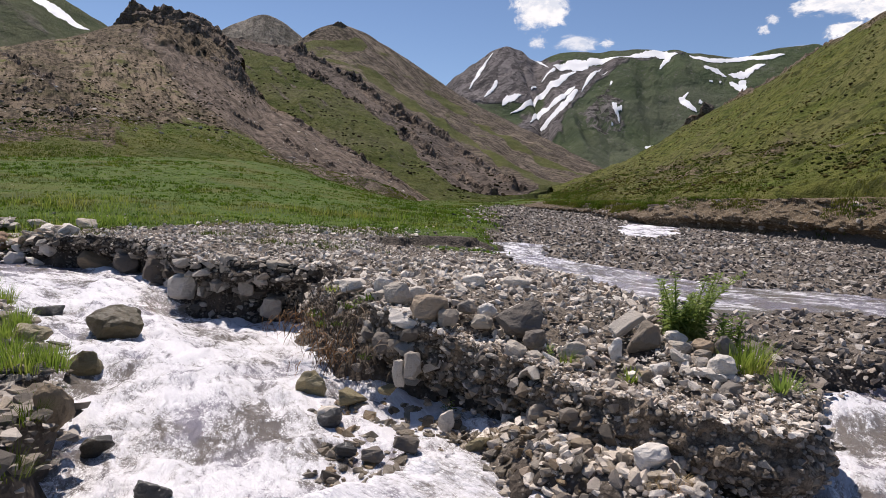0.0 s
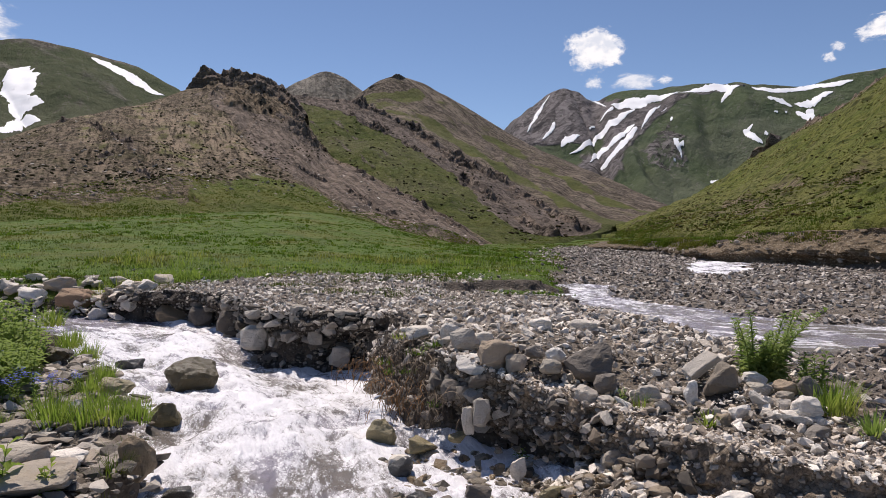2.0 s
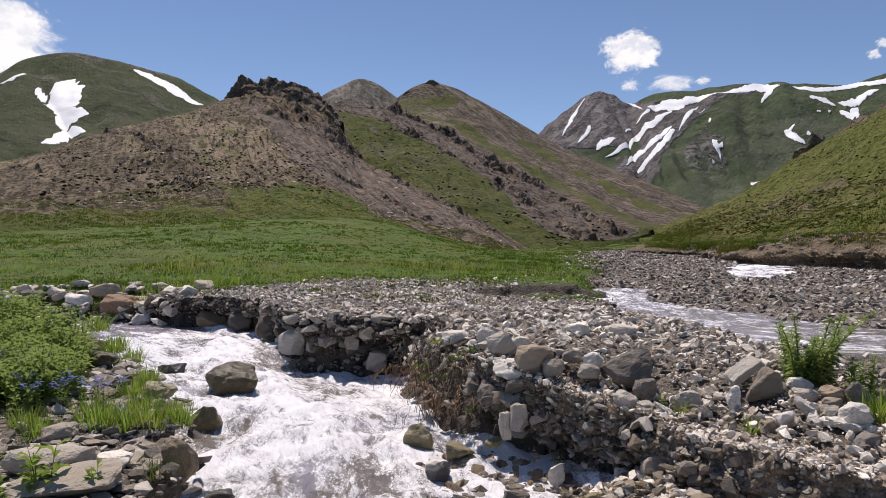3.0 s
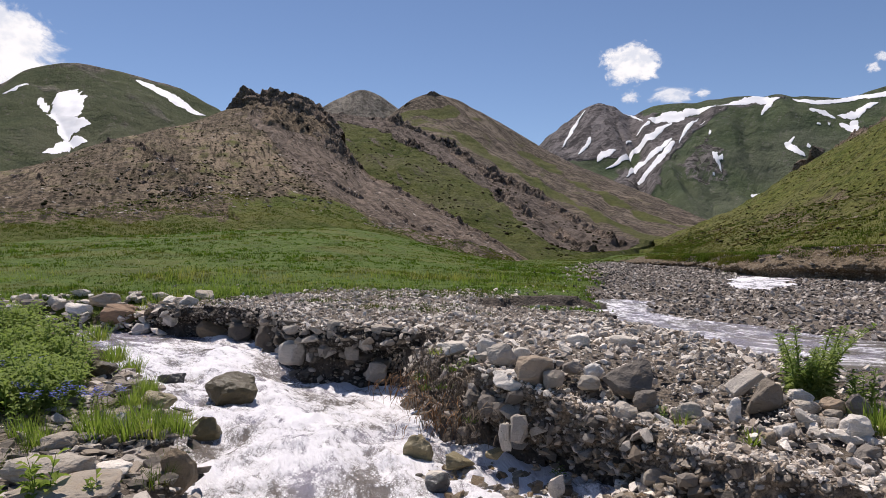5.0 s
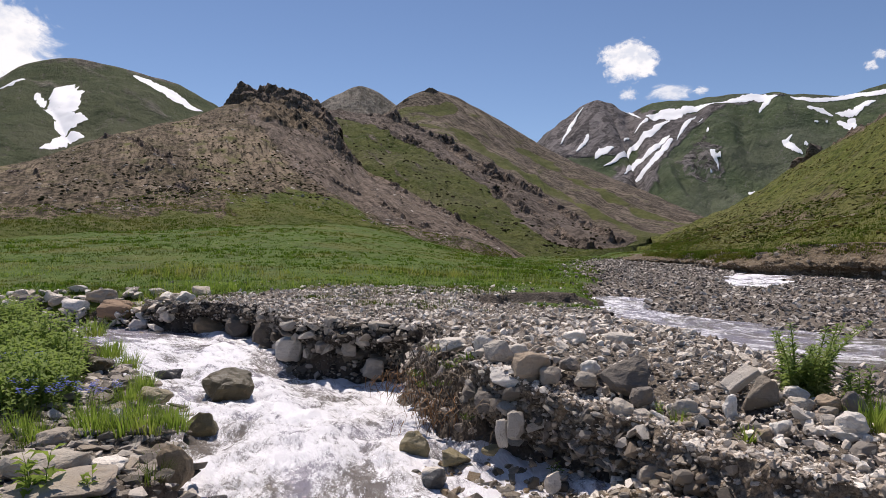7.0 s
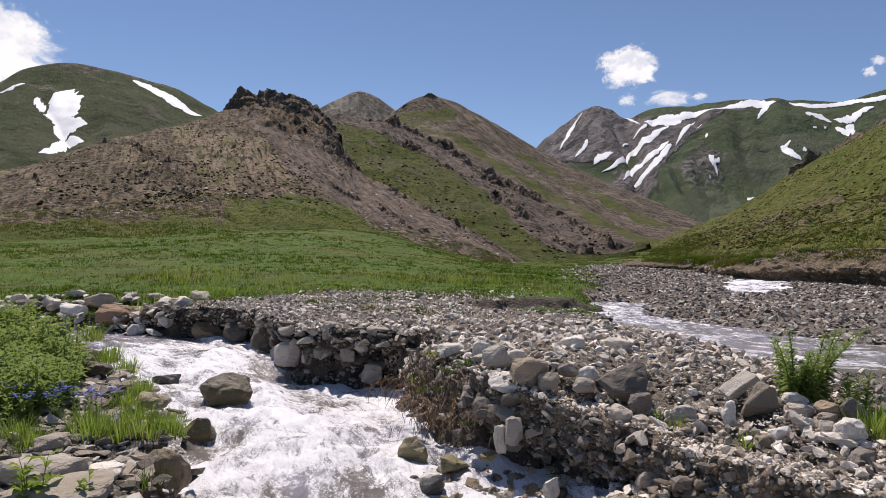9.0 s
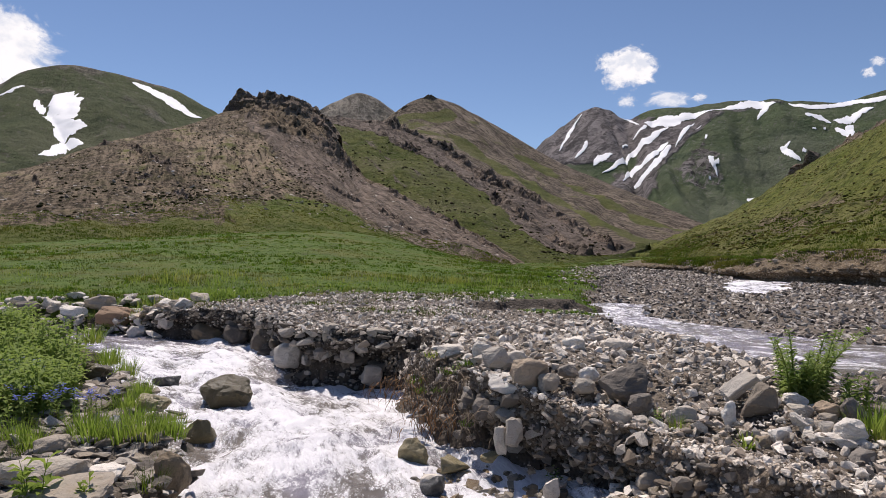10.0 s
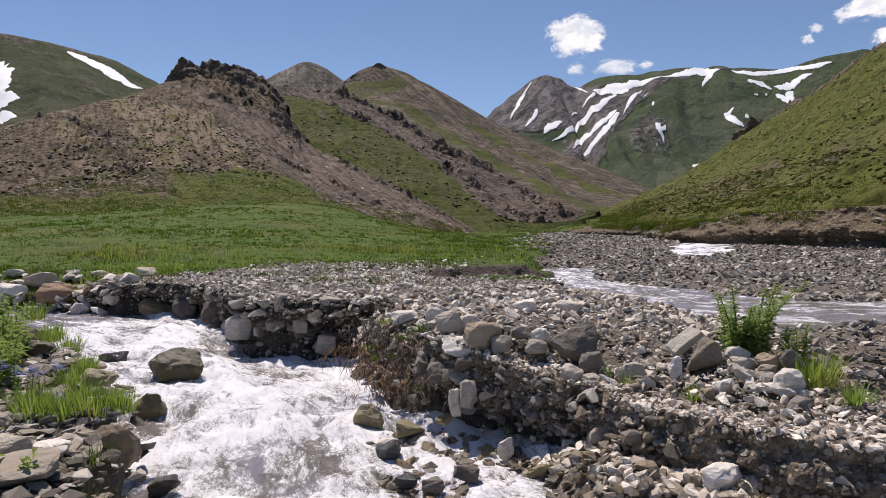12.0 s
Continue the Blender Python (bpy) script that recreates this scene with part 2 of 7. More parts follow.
def hill_material(name, grass_a, grass_b, rock_a, rock_b, unit=1.0, tufts=0.5, scree=(0.27, 0.225, 0.20), relief=2.2):
    """Hillside: vegetation by the grass attribute, bare scree streaked along the strata (uv: across, along); unit: metres of its grain."""
    n = Nodes(name)
    v = n.coords("Object", (1 / unit,) * 3)
    uv = n.coords("UV", (1 / unit, 0.14 / unit, 1))
    fine, mid, big = n.noise(v, 1.3, 6.0, 0.75), n.noise(v, 0.22, 6.0, 0.65), n.noise(v, 0.04, 4.0, 0.6)
    line, band = n.noise(uv, 1.3, 6.0, 0.72, 0.3), n.noise(uv, 0.13, 4.0, 0.6, 0.3)
    grain = n.math("ADD", n.math("MULTIPLY", fine, 0.55), n.math("MULTIPLY", line, 0.45))
    rock = n.mix(n.ramp(grain, 0.44, 0.57), tuple(c * 0.6 for c in rock_a), tuple(c * 1.05 for c in rock_b))
    rock = n.mix(n.math("MULTIPLY", n.math("MULTIPLY", n.ramp(band, 0.5, 0.6), n.ramp(line, 0.42, 0.54)), 0.8), rock, tuple(min(1, c * 1.5) for c in rock_b))
    rock = n.mix(n.math("MULTIPLY", n.ramp(mid, 0.5, 0.7), 0.5), rock, tuple((a + b) * 0.45 for a, b in zip(rock_a, grass_b)))
    g = n.mix(n.ramp(mid, 0.35, 0.65), grass_a, grass_b)
    g = n.mix(n.math("MULTIPLY", n.ramp(big, 0.45, 0.65), 0.5), g, tuple(0.6 * a + 0.4 * b for a, b in zip(grass_b, rock_b)))
    g = n.mix(n.math("MULTIPLY", n.ramp(fine, 0.49, 0.57), tufts), g, tuple(c * 0.4 for c in grass_a))
    g = n.mix(n.math("MULTIPLY", n.ramp(grain, 0.46, 0.40), 0.55), g, tuple(c * 0.85 for c in rock_b))
    wob = n.math("SUBTRACT", n.math("ADD", n.math("MULTIPLY", mid, 0.35), n.math("ADD", n.math("MULTIPLY", band, 0.45), n.math("MULTIPLY", line, 0.2))), 0.5)
    edge = n.math("ADD", n.attr("grass"), n.math("MULTIPLY", wob, 3.0))
    col = n.mix(n.ramp(edge, 0.35, 0.65), rock, g)
    slab = n.add("ShaderNodeTexVoronoi", Vector=n.coords("UV", (0.9 / unit, 0.26 / unit, 1)), Scale=1.0)
    block = n.add("ShaderNodeTexVoronoi", Vector=v, Scale=1.5)
    r1, r2 = (n.add("ShaderNodeSeparateColor", Color=q.outputs["Color"]).outputs[0] for q in (slab, block))
    broken = n.math("ADD", n.math("MULTIPLY", n.math("ADD", r1, r2), 0.3), n.math("MULTIPLY", grain, 0.4))
    run = n.mix(n.ramp(broken, 0.28, 0.72), tuple(c * 0.5 for c in scree), tuple(c * 1.5 for c in scree))
    run = n.mix(n.math("MULTIPLY", n.ramp(band, 0.5, 0.62), 0.35), run, tuple(c * 0.6 for c in rock_b))
    bare = n.ramp(n.math("ADD", n.attr("scree"), n.math("MULTIPLY", wob, 1.1)), 0.3, 0.7)
    col = n.mix(bare, col, run)
    tufts = n.math("MULTIPLY", n.math("SUBTRACT", 1.0, bare), tufts)
    for scale, share in ((0.75, 0.42), (0.3, 0.66)):
        cell = n.add("ShaderNodeTexVoronoi", Vector=v, Scale=scale)
        pick = n.add("ShaderNodeSeparateColor", Color=cell.outputs["Color"]).outputs[0]
        spot = n.math("MULTIPLY", n.ramp(n.math("ADD", cell.outputs["Distance"], n.math("MULTIPLY", fine, 0.3)), 0.56, 0.40), n.ramp(pick, share, share + 0.1))
        col = n.mix(n.math("MULTIPLY", spot, tufts), col, tuple(0.28 * c for c in grass_a))
    dark = n.mix(n.ramp(broken, 0.26, 0.74), tuple(c * 0.35 for c in rock_a), tuple(c * 1.1 for c in rock_b))
    crag = n.math("ADD", n.attr("rock"), n.math("MULTIPLY", n.math("SUBTRACT", n.math("ADD", n.math("MULTIPLY", line, 0.5), n.math("MULTIPLY", mid, 0.5)), 0.5), 2.0))
    col = n.mix(n.ramp(crag, 0.42, 0.6), col, dark)
    h = n.math("ADD", n.math("MULTIPLY", mid, 1.0), n.math("MULTIPLY", grain, 0.8))
    h = n.math("ADD", h, n.math("MULTIPLY", n.math("MULTIPLY", n.math("ADD", r1, r2), n.math("ADD", bare, n.attr("rock"))), 0.45))
    return n.done(col, 0.95, n.bump(h, 1.0, relief * unit), 0.1)


def earth_material(name, dark, light, pebble, scale=1.0):
    """Eroded earth full of pebbles, layered level with the ground."""
    n = Nodes(name)
    v = n.coords("Object", (scale,) * 3)
    lay = n.coords("Object", (scale, scale, scale * 5))
    fine, mid, layer = n.noise(v, 24.0, 6.0, 0.75), n.noise(v, 4.0, 5.0, 0.65), n.noise(lay, 1.6, 5.0, 0.6, 0.4)
    col = n.mix(n.ramp(n.math("ADD", n.math("MULTIPLY", fine, 0.6), n.math("MULTIPLY", layer, 0.4)), 0.36, 0.64), dark, light)
    cell = n.add("ShaderNodeTexVoronoi", Vector=v, Scale=11.0)
    rnd = n.add("ShaderNodeSeparateColor", Color=cell.outputs["Color"]).outputs[0]
    stone = n.math("MULTIPLY", n.ramp(cell.outputs["Distance"], 0.5, 0.36), n.ramp(rnd, 0.55, 0.75))
    small = n.add("ShaderNodeTexVoronoi", Vector=v, Scale=27.0)
    rnd2 = n.add("ShaderNodeSeparateColor", Color=small.outputs["Color"]).outputs[0]
    grit = n.math("MULTIPLY", n.ramp(small.outputs["Distance"], 0.5, 0.34), n.ramp(rnd2, 0.45, 0.7))
    col = n.mix(n.math("MULTIPLY", n.ramp(mid, 0.5, 0.66), 0.7), col, tuple(c * 0.45 for c in dark))
    col = n.mix(n.math("MULTIPLY", grit, 0.75), col, tuple(c * 0.8 for c in pebble))
    col = n.mix(n.math("MULTIPLY", stone, 0.9), col, n.mix(fine, tuple(c * 0.6 for c in pebble), pebble))
    h = n.math("ADD", n.math("ADD", n.math("MULTIPLY", fine, 0.35), n.math("MULTIPLY", stone, 0.9)), n.math("ADD", n.math("MULTIPLY", grit, 0.4), n.math("MULTIPLY", layer, 0.6)))
    return n.done(col, 0.92, n.bump(h, 1.0, 0.05 / scale), 0.2)


M_CRAG_HILL = hill_material("scree hillside", (0.088, 0.128, 0.02), (0.145, 0.165, 0.036), (0.095, 0.075, 0.05), (0.25, 0.195, 0.136), 1.0, 0.2, (0.20, 0.158, 0.126), 1.5)
M_GULLY = hill_material("gully hillside", (0.072, 0.096, 0.018), (0.125, 0.135, 0.038), (0.08, 0.064, 0.052), (0.27, 0.222, 0.182), 1.3, 0.35, (0.172, 0.140, 0.118), 1.8)
M_BROWN_HILL = hill_material("brown hillside", (0.078, 0.095, 0.026), (0.125, 0.13, 0.044), (0.105, 0.085, 0.068), (0.195, 0.158, 0.122), 2.0, 0.2, (0.168, 0.136, 0.108), 1.2)
M_GREY_PEAK = hill_material("grey hillside", (0.10, 0.115, 0.065), (0.14, 0.145, 0.09), (0.27, 0.245, 0.21), (0.30, 0.272, 0.232), 9.0, 0.1)
M_FAR_GREEN = hill_material("green mountainside", (0.06, 0.08, 0.036), (0.092, 0.11, 0.052), (0.13, 0.12, 0.095), (0.19, 0.17, 0.14), 12.0, 0.1, (0.2, 0.185, 0.15), 1.2)
M_SNOW_MTN = hill_material("far mountainside", (0.068, 0.098, 0.052), (0.098, 0.126, 0.064), (0.12, 0.108, 0.105), (0.235, 0.215, 0.205), 10.0, 0.12, (0.185, 0.168, 0.168), 1.5)
M_GRASSY = hill_material("grassy hillside", (0.088, 0.112, 0.02), (0.148, 0.152, 0.038), (0.11, 0.088, 0.055), (0.215, 0.172, 0.112), 0.8, 0.7, (0.27, 0.225, 0.165), 1.0)
M_CRAG_FACE = earth_material("crag face", (0.065, 0.047, 0.034), (0.27, 0.205, 0.155), (0.34, 0.27, 0.215), 0.12)


def snow_material():
    n = Nodes("old snow")
    v = n.coords("Object")
    return n.done(n.mix(n.noise(v, 0.08, 4.0), (0.72, 0.74, 0.78), (0.86, 0.87, 0.89)), 0.7)


M_SNOW = snow_material()


def water_material():
    """Rapid water: grey-lavender where it is whole, white where it breaks, with drops thrown about and sun glints
    painted as white dots.
    """
    n = Nodes("rapid water")
    uv = n.coords("UV", (0.5, 1, 1))
    broad, mid = n.noise(uv, 1.7, 4.0, 0.55, 1.2), n.noise(uv, 6.5, 4.0, 0.6, 1.0)
    fine, speck = n.noise(uv, 20.0, 5.0, 0.7, 0.6), n.noise(uv, 70.0, 3.0, 0.7)
    f = n.attr("foam")
    for value, weight in ((broad, 1.7), (mid, 1.8), (fine, 1.15), (speck, 0.6)):
        f = n.math("ADD", f, n.math("MULTIPLY", n.math("SUBTRACT", value, 0.5), weight))
    f = n.math("ADD", f, n.math("MULTIPLY", n.attr("crest"), 0.2))
    foam = n.ramp(f, 0.16, 1.0)
    # white dots: spray, and sun sparkle painted into the colour
    drops = 0.0
    for scale, share in ((30.0, 0.55), (58.0, 0.45)):
        cell = n.add("ShaderNodeTexVoronoi", Vector=uv, Scale=scale)
        pick = n.add("ShaderNodeSeparateColor", Color=cell.outputs["Color"]).outputs[0]
        drops = n.math("MAXIMUM", drops, n.math("MULTIPLY", n.ramp(cell.outputs["Distance"], 0.45, 0.25), n.ramp(pick, share, share + 0.05)))
    drops = n.math("MULTIPLY", drops, n.ramp(f, 0.12, 0.5))
    murk = n.ramp(n.noise(uv, 1.1, 3.0, 0.5, 0.8), 0.42, 0.62)
    deep = n.mix(murk, (0.19, 0.165, 0.14), (0.285, 0.262, 0.305))
    col = n.mix(foam, deep, (0.89, 0.875, 0.91))
    col = n.mix(n.math("MULTIPLY", drops, 0.85), col, (0.97, 0.97, 0.98))
    h = n.math("ADD", n.math("MULTIPLY", mid, 0.9), n.math("ADD", n.math("MULTIPLY", fine, 0.7), n.math("MULTIPLY", speck, 0.3)))
    rough = n.math("ADD", 0.10, n.math("MULTIPLY", foam, 0.4))
    return n.done(col, rough, n.bump(h, 1.0, 0.05), 0.6)


M_WATER = water_material()


def cloud_material(name, thin):
    n = Nodes(name)
    uv = n.coords("UV")
    seed = n.math("MULTIPLY", n.t.nodes.new("ShaderNodeObjectInfo").outputs["Random"], 40.0)
    move = n.t.nodes.new("ShaderNodeVectorMath")
    n.put(move.inputs[0], uv)
    n.put(move.inputs[1], n.add("ShaderNodeCombineXYZ", X=seed, Y=seed, Z=seed).outputs[0])
    d = n.t.nodes.new("ShaderNodeVectorMath")
    d.operation = "DISTANCE"
    n.put(d.inputs[0], uv)
    d.inputs[1].default_value = (0.5, 0.45, 0)
    puff = n.math("ADD", n.math("MULTIPLY", n.noise(move.outputs[0], 3.2, 9.0, 0.62, 0.5), 1.0), n.math("MULTIPLY", n.noise(move.outputs[0], 9.0, 6.0, 0.65), 0.3))
    body = n.math("SUBTRACT", puff, n.math("MULTIPLY", d.outputs["Value"], 1.45 if thin else 1.5))
    alpha = n.math("MULTIPLY", n.ramp(body, 0.14 if thin else 0.06, 0.5 if thin else 0.3), 0.75 if thin else 1.0)
    glow = n.add("ShaderNodeEmission", Color=n.mix(n.ramp(n.noise(move.outputs[0], 6.0, 5.0), 0.35, 0.6), (0.74, 0.79, 0.87), (1.0, 1.0, 1.0)), Strength=1.0)
    clear = n.t.nodes.new("ShaderNodeBsdfTransparent")
    mx = n.add("ShaderNodeMixShader", Fac=alpha)
    n.t.links.new(clear.outputs[0], mx.inputs[1])
    n.t.links.new(glow.outputs[0], mx.inputs[2])
    n.t.links.new(mx.outputs[0], n.out.inputs["Surface"])
    return n.mat


M_CLOUD, M_WISP = cloud_material("cloud", False), cloud_material("thin cloud", True)


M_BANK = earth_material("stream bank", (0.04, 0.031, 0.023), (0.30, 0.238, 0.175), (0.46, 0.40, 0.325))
# the bank earth darkened: the overhang's shade is put into its colour
M_BANK_SHADED = earth_material("shaded stream bank", (0.018, 0.015, 0.012), (0.085, 0.07, 0.056), (0.26, 0.235, 0.205))
M_EARTH = earth_material("earth bank", (0.065, 0.046, 0.028), (0.22, 0.165, 0.105), (0.38, 0.315, 0.235), 0.8)

# ---- plan of the ground: outlines seen from above ----
STREAM = [(-30, 24), (-8.8, 17.7), (-7.3, 17.2), (-4.4, 15.9), (-3.2, 13.6), (-2.4, 12.0), (-0.8, 11.4), (-0.6, 10.3), (-0.25, 9.0),
          (0.12, 8.2), (0.7, 7.65), (1.2, 7.2), (1.7, 6.6), (2.05, 5.98), (2.35, 5.52), (2.7, 5.1), (2.95, 4.8), (3.25, 4.6), (3.6, 4.75), (4.0, 5.4), (4.4, 6.5), (6.0, 7.3), (8.2, 7.8),
          (14, 8.6), (30, 9), (30, 3), (8, 2.0), (3, 1.9), (0.2, 1.9), (-1.5, 2.4), (-1.75, 3.6), (-1.85, 5.0), (-2.2, 6.2), (-2.6, 7.2),
          (-3.4, 8.5), (-4.8, 10.4), (-6.5, 12.3), (-9.2, 13.8), (-12, 15.0), (-30, 20)]
CHANNEL = [(4.35, 20.75), (4.5, 16.9), (4.5, 14.7), (4.6, 12.6), (5.0, 11.3), (5.6, 11.0), (6.7, 11.4), (8.1, 11.7), (9.7, 11.3), (14, 10.8), (24, 10.5),
           (24, 12.0), (14, 12.0), (10.8, 12.65), (9.1, 13.2), (8.2, 13.65), (7.2, 15.2), (6.9, 16.5), (5.8, 17.6), (5.3, 19.85), (6.4, 23.2), (5.4, 24.0)]
UPPER = [(12.6, 29), (15.2, 31.6), (19, 38.5), (21.5, 43), (22, 47), (18.5, 47), (17.6, 41), (15.0, 36.5), (13.3, 32)]
SPIT = [(0.5, 7.2), (1.7, 6.55), (2.3, 5.85), (2.75, 5.25), (3.0, 4.7), (2.7, 4.25), (2.0, 4.5), (1.3, 5.2), (0.55, 5.9), (0.2, 6.6)]
BENCH_EDGE = [(60, -60), (9, -3), (4.6, 2.0), (3.85, 5.3), (4.45, 6.6), (4.5, 8.5), (4.3, 11), (3.9, 15), (4.5, 19.5), (4.9, 22), (5.9, 28), (9, 45), (13, 62), (22, 95), (40, 140), (60, 200)]
CUT_BANK = [(55, 12), (30, 20), (22.6, 26.3), (22.4, 30.3), (21.4, 33.4), (20.6, 37.0), (18.6, 40.5), (17.6, 44.6), (18.6, 52), (17.5, 64), (19, 80), (26, 100), (44, 150), (62, 200)]
FLOW = [(-30, 22), (-8, 16), (-4.6, 13.4), (-1.9, 9.8), (-1.0, 7.0), (-0.6, 5.0), (0.8, 3.7), (2.5, 3.4), (4, 4.2), (5.2, 5.6), (7, 6.4), (30, 7)]


def segments(poly, closed):
    p = np.array(poly, float)
    q = np.roll(p, -1, 0) if closed else p[1:]
    return list(zip(p, q))


def line_distance(poly, x, y, closed=False):
    """Distance to a polyline, and the length along it at the nearest place."""
    best, along, run = np.full(np.shape(x), 1e9), np.zeros(np.shape(x)), 0.0
    for a, b in segments(poly, closed):
        d = b - a
        length = math.hypot(*d)
        t = np.clip(((x - a[0]) * d[0] + (y - a[1]) * d[1]) / length ** 2, 0, 1)
        r = np.hypot(x - a[0] - t * d[0], y - a[1] - t * d[1])
        along = np.where(r < best, run + t * length, along)
        best, run = np.minimum(best, r), run + length
    return best, along


def inside(poly, x, y):
    odd = np.zeros(np.shape(x), bool)
    for a, b in segments(poly, True):
        if a[1] != b[1]:
            odd ^= ((a[1] > y) != (b[1] > y)) & (x < (b[0] - a[0]) * (y - a[1]) / (b[1] - a[1]) + a[0])
    return odd


def signed(poly, x, y):
    """Distance to an outline, negative inside."""
    d = line_distance(poly, x, y, True)[0]
    return np.where(inside(poly, x, y), -d, d)


def right_of(poly, x, y):
    """Signed distance to a line that runs up the valley, positive on its right."""
    p = np.array(poly, float)
    at = np.interp(y, p[:, 1], p[:, 0]) if p[0, 1] < p[-1, 1] else np.interp(y, p[::-1, 1], p[::-1, 0])
    return np.where(x > at, 1, -1) * line_distance(poly, x, y)[0]


def bed_height(y):
    return -0.35 + (np.minimum(y, 140) - 10) * 0.012


def stream_level(x, y):
    """The water's level: it drops over two steps towards the lower bend."""
    return -0.52 - 0.16 * smooth(14.5, 11.0, y) - 0.16 * smooth(9.5, 6.0, y) - 0.06 * smooth(5.6, 4.4, y) + 0.16 * smooth(4.6, 8.0, x) * smooth(4.5, 7.5, y)


def ground_height(x, y, full=False, cut=False):
    x, y = np.broadcast_arrays(np.asarray(x, float), np.asarray(y, float))
    wob = 0.16 * fbm(x * 1.1, y * 1.1, 3.0, 3) + 0.06 * fbm(x * 5, y * 5, 1.0, 2)
    near = smooth(45, 25, y)
    # bench and meadow
    s = 0.075 * smooth(9, -12, x)
    z = 0.02 + 0.2 * smooth(6, 12.5, y) + s * np.maximum(np.minimum(y, 74 + 4 * fbm(x * 0.05, 0.5, 2, 2)) - 23, 0)
    z = z + 0.07 * fbm(x * 0.5, y * 0.5, 0, 3) + 0.03 * fbm(x * 2.5, y * 2.5, 5, 3) * near
    z = z - 0.28 * smooth(4.5, 1.0, y) * smooth(-1, -4, x)
    # the gravelly shore upstream falls gently
    z = z - 0.32 * smooth(-5.5, -8.5, x) * smooth(20.5, 17.5, y) * smooth(12, 15, y)
    # left bank
    lb = smooth(-1.2, -2.2, x) * smooth(12.5, 10.5, y - 0.2 * x)
    z = z - 0.22 * lb
    z = z + 0.16 * np.exp(-((x - 1.2) ** 2 / 3.0 + (y - 9.0) ** 2 / 2.5))
    # low turf step at the end of the meadow
    step = y - (18.4 + 0.62 * (x - 1.0)) + wob
    z = z - 0.26 * smooth(0.0, 1.8, x) * smooth(0.2, -0.2, step + 0.15 * fbm(x * 2.2, y * 2.2, 6, 2)) * smooth(11.5, 16, y)
    # riverbed
    r = right_of(BENCH_EDGE, x, y) + wob * near * 0.8 + smooth(17, 22, y) * (1.6 * fbm(x * 0.22, y * 0.22, 4, 3) + 0.5)
    width = np.where(y < 9, 0.35, np.where(y < 17, 1.6, np.where(y < 24, 0.25, 1.5)))
    bed = bed_height(y) + 0.06 * fbm(x * 0.6, y * 0.6, 9, 4) + 0.03 * fbm(x * 2.2, y * 2.2, 2, 3) * near
    k = smooth(-width * 0.5, width * 0.5, r)
    z = z * (1 - k) + bed * k
    # cut bank and the terrace above it
    c = right_of(CUT_BANK, x, y) - (0.45 if cut else 0.0)
    tall = np.interp(y, [10, 26, 34, 40, 46, 56, 70, 120], [2.4, 2.3, 1.9, 1.7, 1.1, 0.9, 0.4, 0.1])
    foot_w = np.interp(y, [20, 30, 38, 42, 60], [1.6, 1.5, 1.0, 0.5, 0.5])
    kc = smooth(0, 1, np.clip(c / foot_w, 0, 1)) * 0.72 + 0.28 * smooth(0.0, 0.18, c)
    z = z + kc * tall + np.maximum(c - foot_w, 0) * 0.05 * smooth(0, 3, c)
    # streams
    ds = signed(STREAM, x, y) + wob * 0.9 - (0.30 if cut else 0.0)
    soft = np.interp(x, [-30, -9, -6.5, -5.5], [1.0, 0.9, 0.7, 0.26])
    soft = np.where((y > 7.0) & (y < 10.8) & (x > -1.2), np.interp(x, [-1.2, -0.8, 0.5, 1.0], [0.26, 1.1, 1.1, 0.36]), np.where((x > 0.8) & (y < 8), 0.36, soft))
    soft = np.where((y < 13.5 - 0.1 * x) & (x < -2.0) & (y > 7.0) & (y < 9.5 - 0.75 * (x + 2.5)), 0.3, soft)
    low = stream_level(x, y) - 0.22 + 0.1 * fbm(x * 1.5, y * 1.5, 7, 3)
    sp = smooth(0.25, -0.35, signed(SPIT, x, y) + wob)
    low = low * (1 - sp) + (-1.02 + 0.48 * smooth(0.8, 1.9, x) + 0.06 * fbm(x * 3, y * 3, 6, 3)) * sp
    ks = smooth(soft * 0.5, -soft * 0.5, ds)
    rim = smooth(1.5, 0.05, ds) * smooth(0.3, 0.9, x) * smooth(8.2, 7.4, y)
    z = z - 0.21 * rim
    z = np.where(ks > 0, z * (1 - ks) + np.minimum(low, z) * ks, z)
    dc = np.minimum(signed(CHANNEL, x, y), signed(UPPER, x, y)) + wob * 0.8
    kc2 = smooth(0.5, 0.0, dc)
    z = np.where(kc2 > 0, z - 0.24 * kc2 * np.where(inside(STREAM, x, y), 0, 1), z)
    if not full:
        return z
    steep = smooth(0.35, 0.05, np.abs(ds)) * smooth(0.5, 0.2, soft) + smooth(0.0, 0.3, c) * smooth(2.6, 1.2, c) * smooth(75, 50, y)
    lip = smooth(0.35, 0.15, np.abs(step)) * smooth(0.4, 1.4, x) * smooth(4.6, 4.2, x) + smooth(0.35, 0.1, np.abs(r)) * smooth(17, 18.5, y) * smooth(24, 21, y)
    grass = smooth(-0.3, 0.3, (y - np.interp(x, [-14, -7, -6, -5.2, -4.4, -2, 0.5, 2.5, 4.2], [17.5, 17.0, 17.4, 19.8, 22.3, 23.2, 21.6, 19.0, 18.6]) + 1.7 * fbm(x * 0.35, y * 0.35, 8, 3)) / 4.0) * (1 - k)
    grass = np.maximum(grass, smooth(-0.6, -2.6, x - np.interp(y, [2, 5, 6.4, 8, 10, 12, 14], [-2.6, -3.3, -3.6, -3.2, -3.8, -5.5, -8.3])) * smooth(14.2, 12.5, y) * 0.85)
    mound = np.exp(-(((x + 0.1) / 0.75) ** 2 + ((y - 8.7) / 1.25) ** 2))
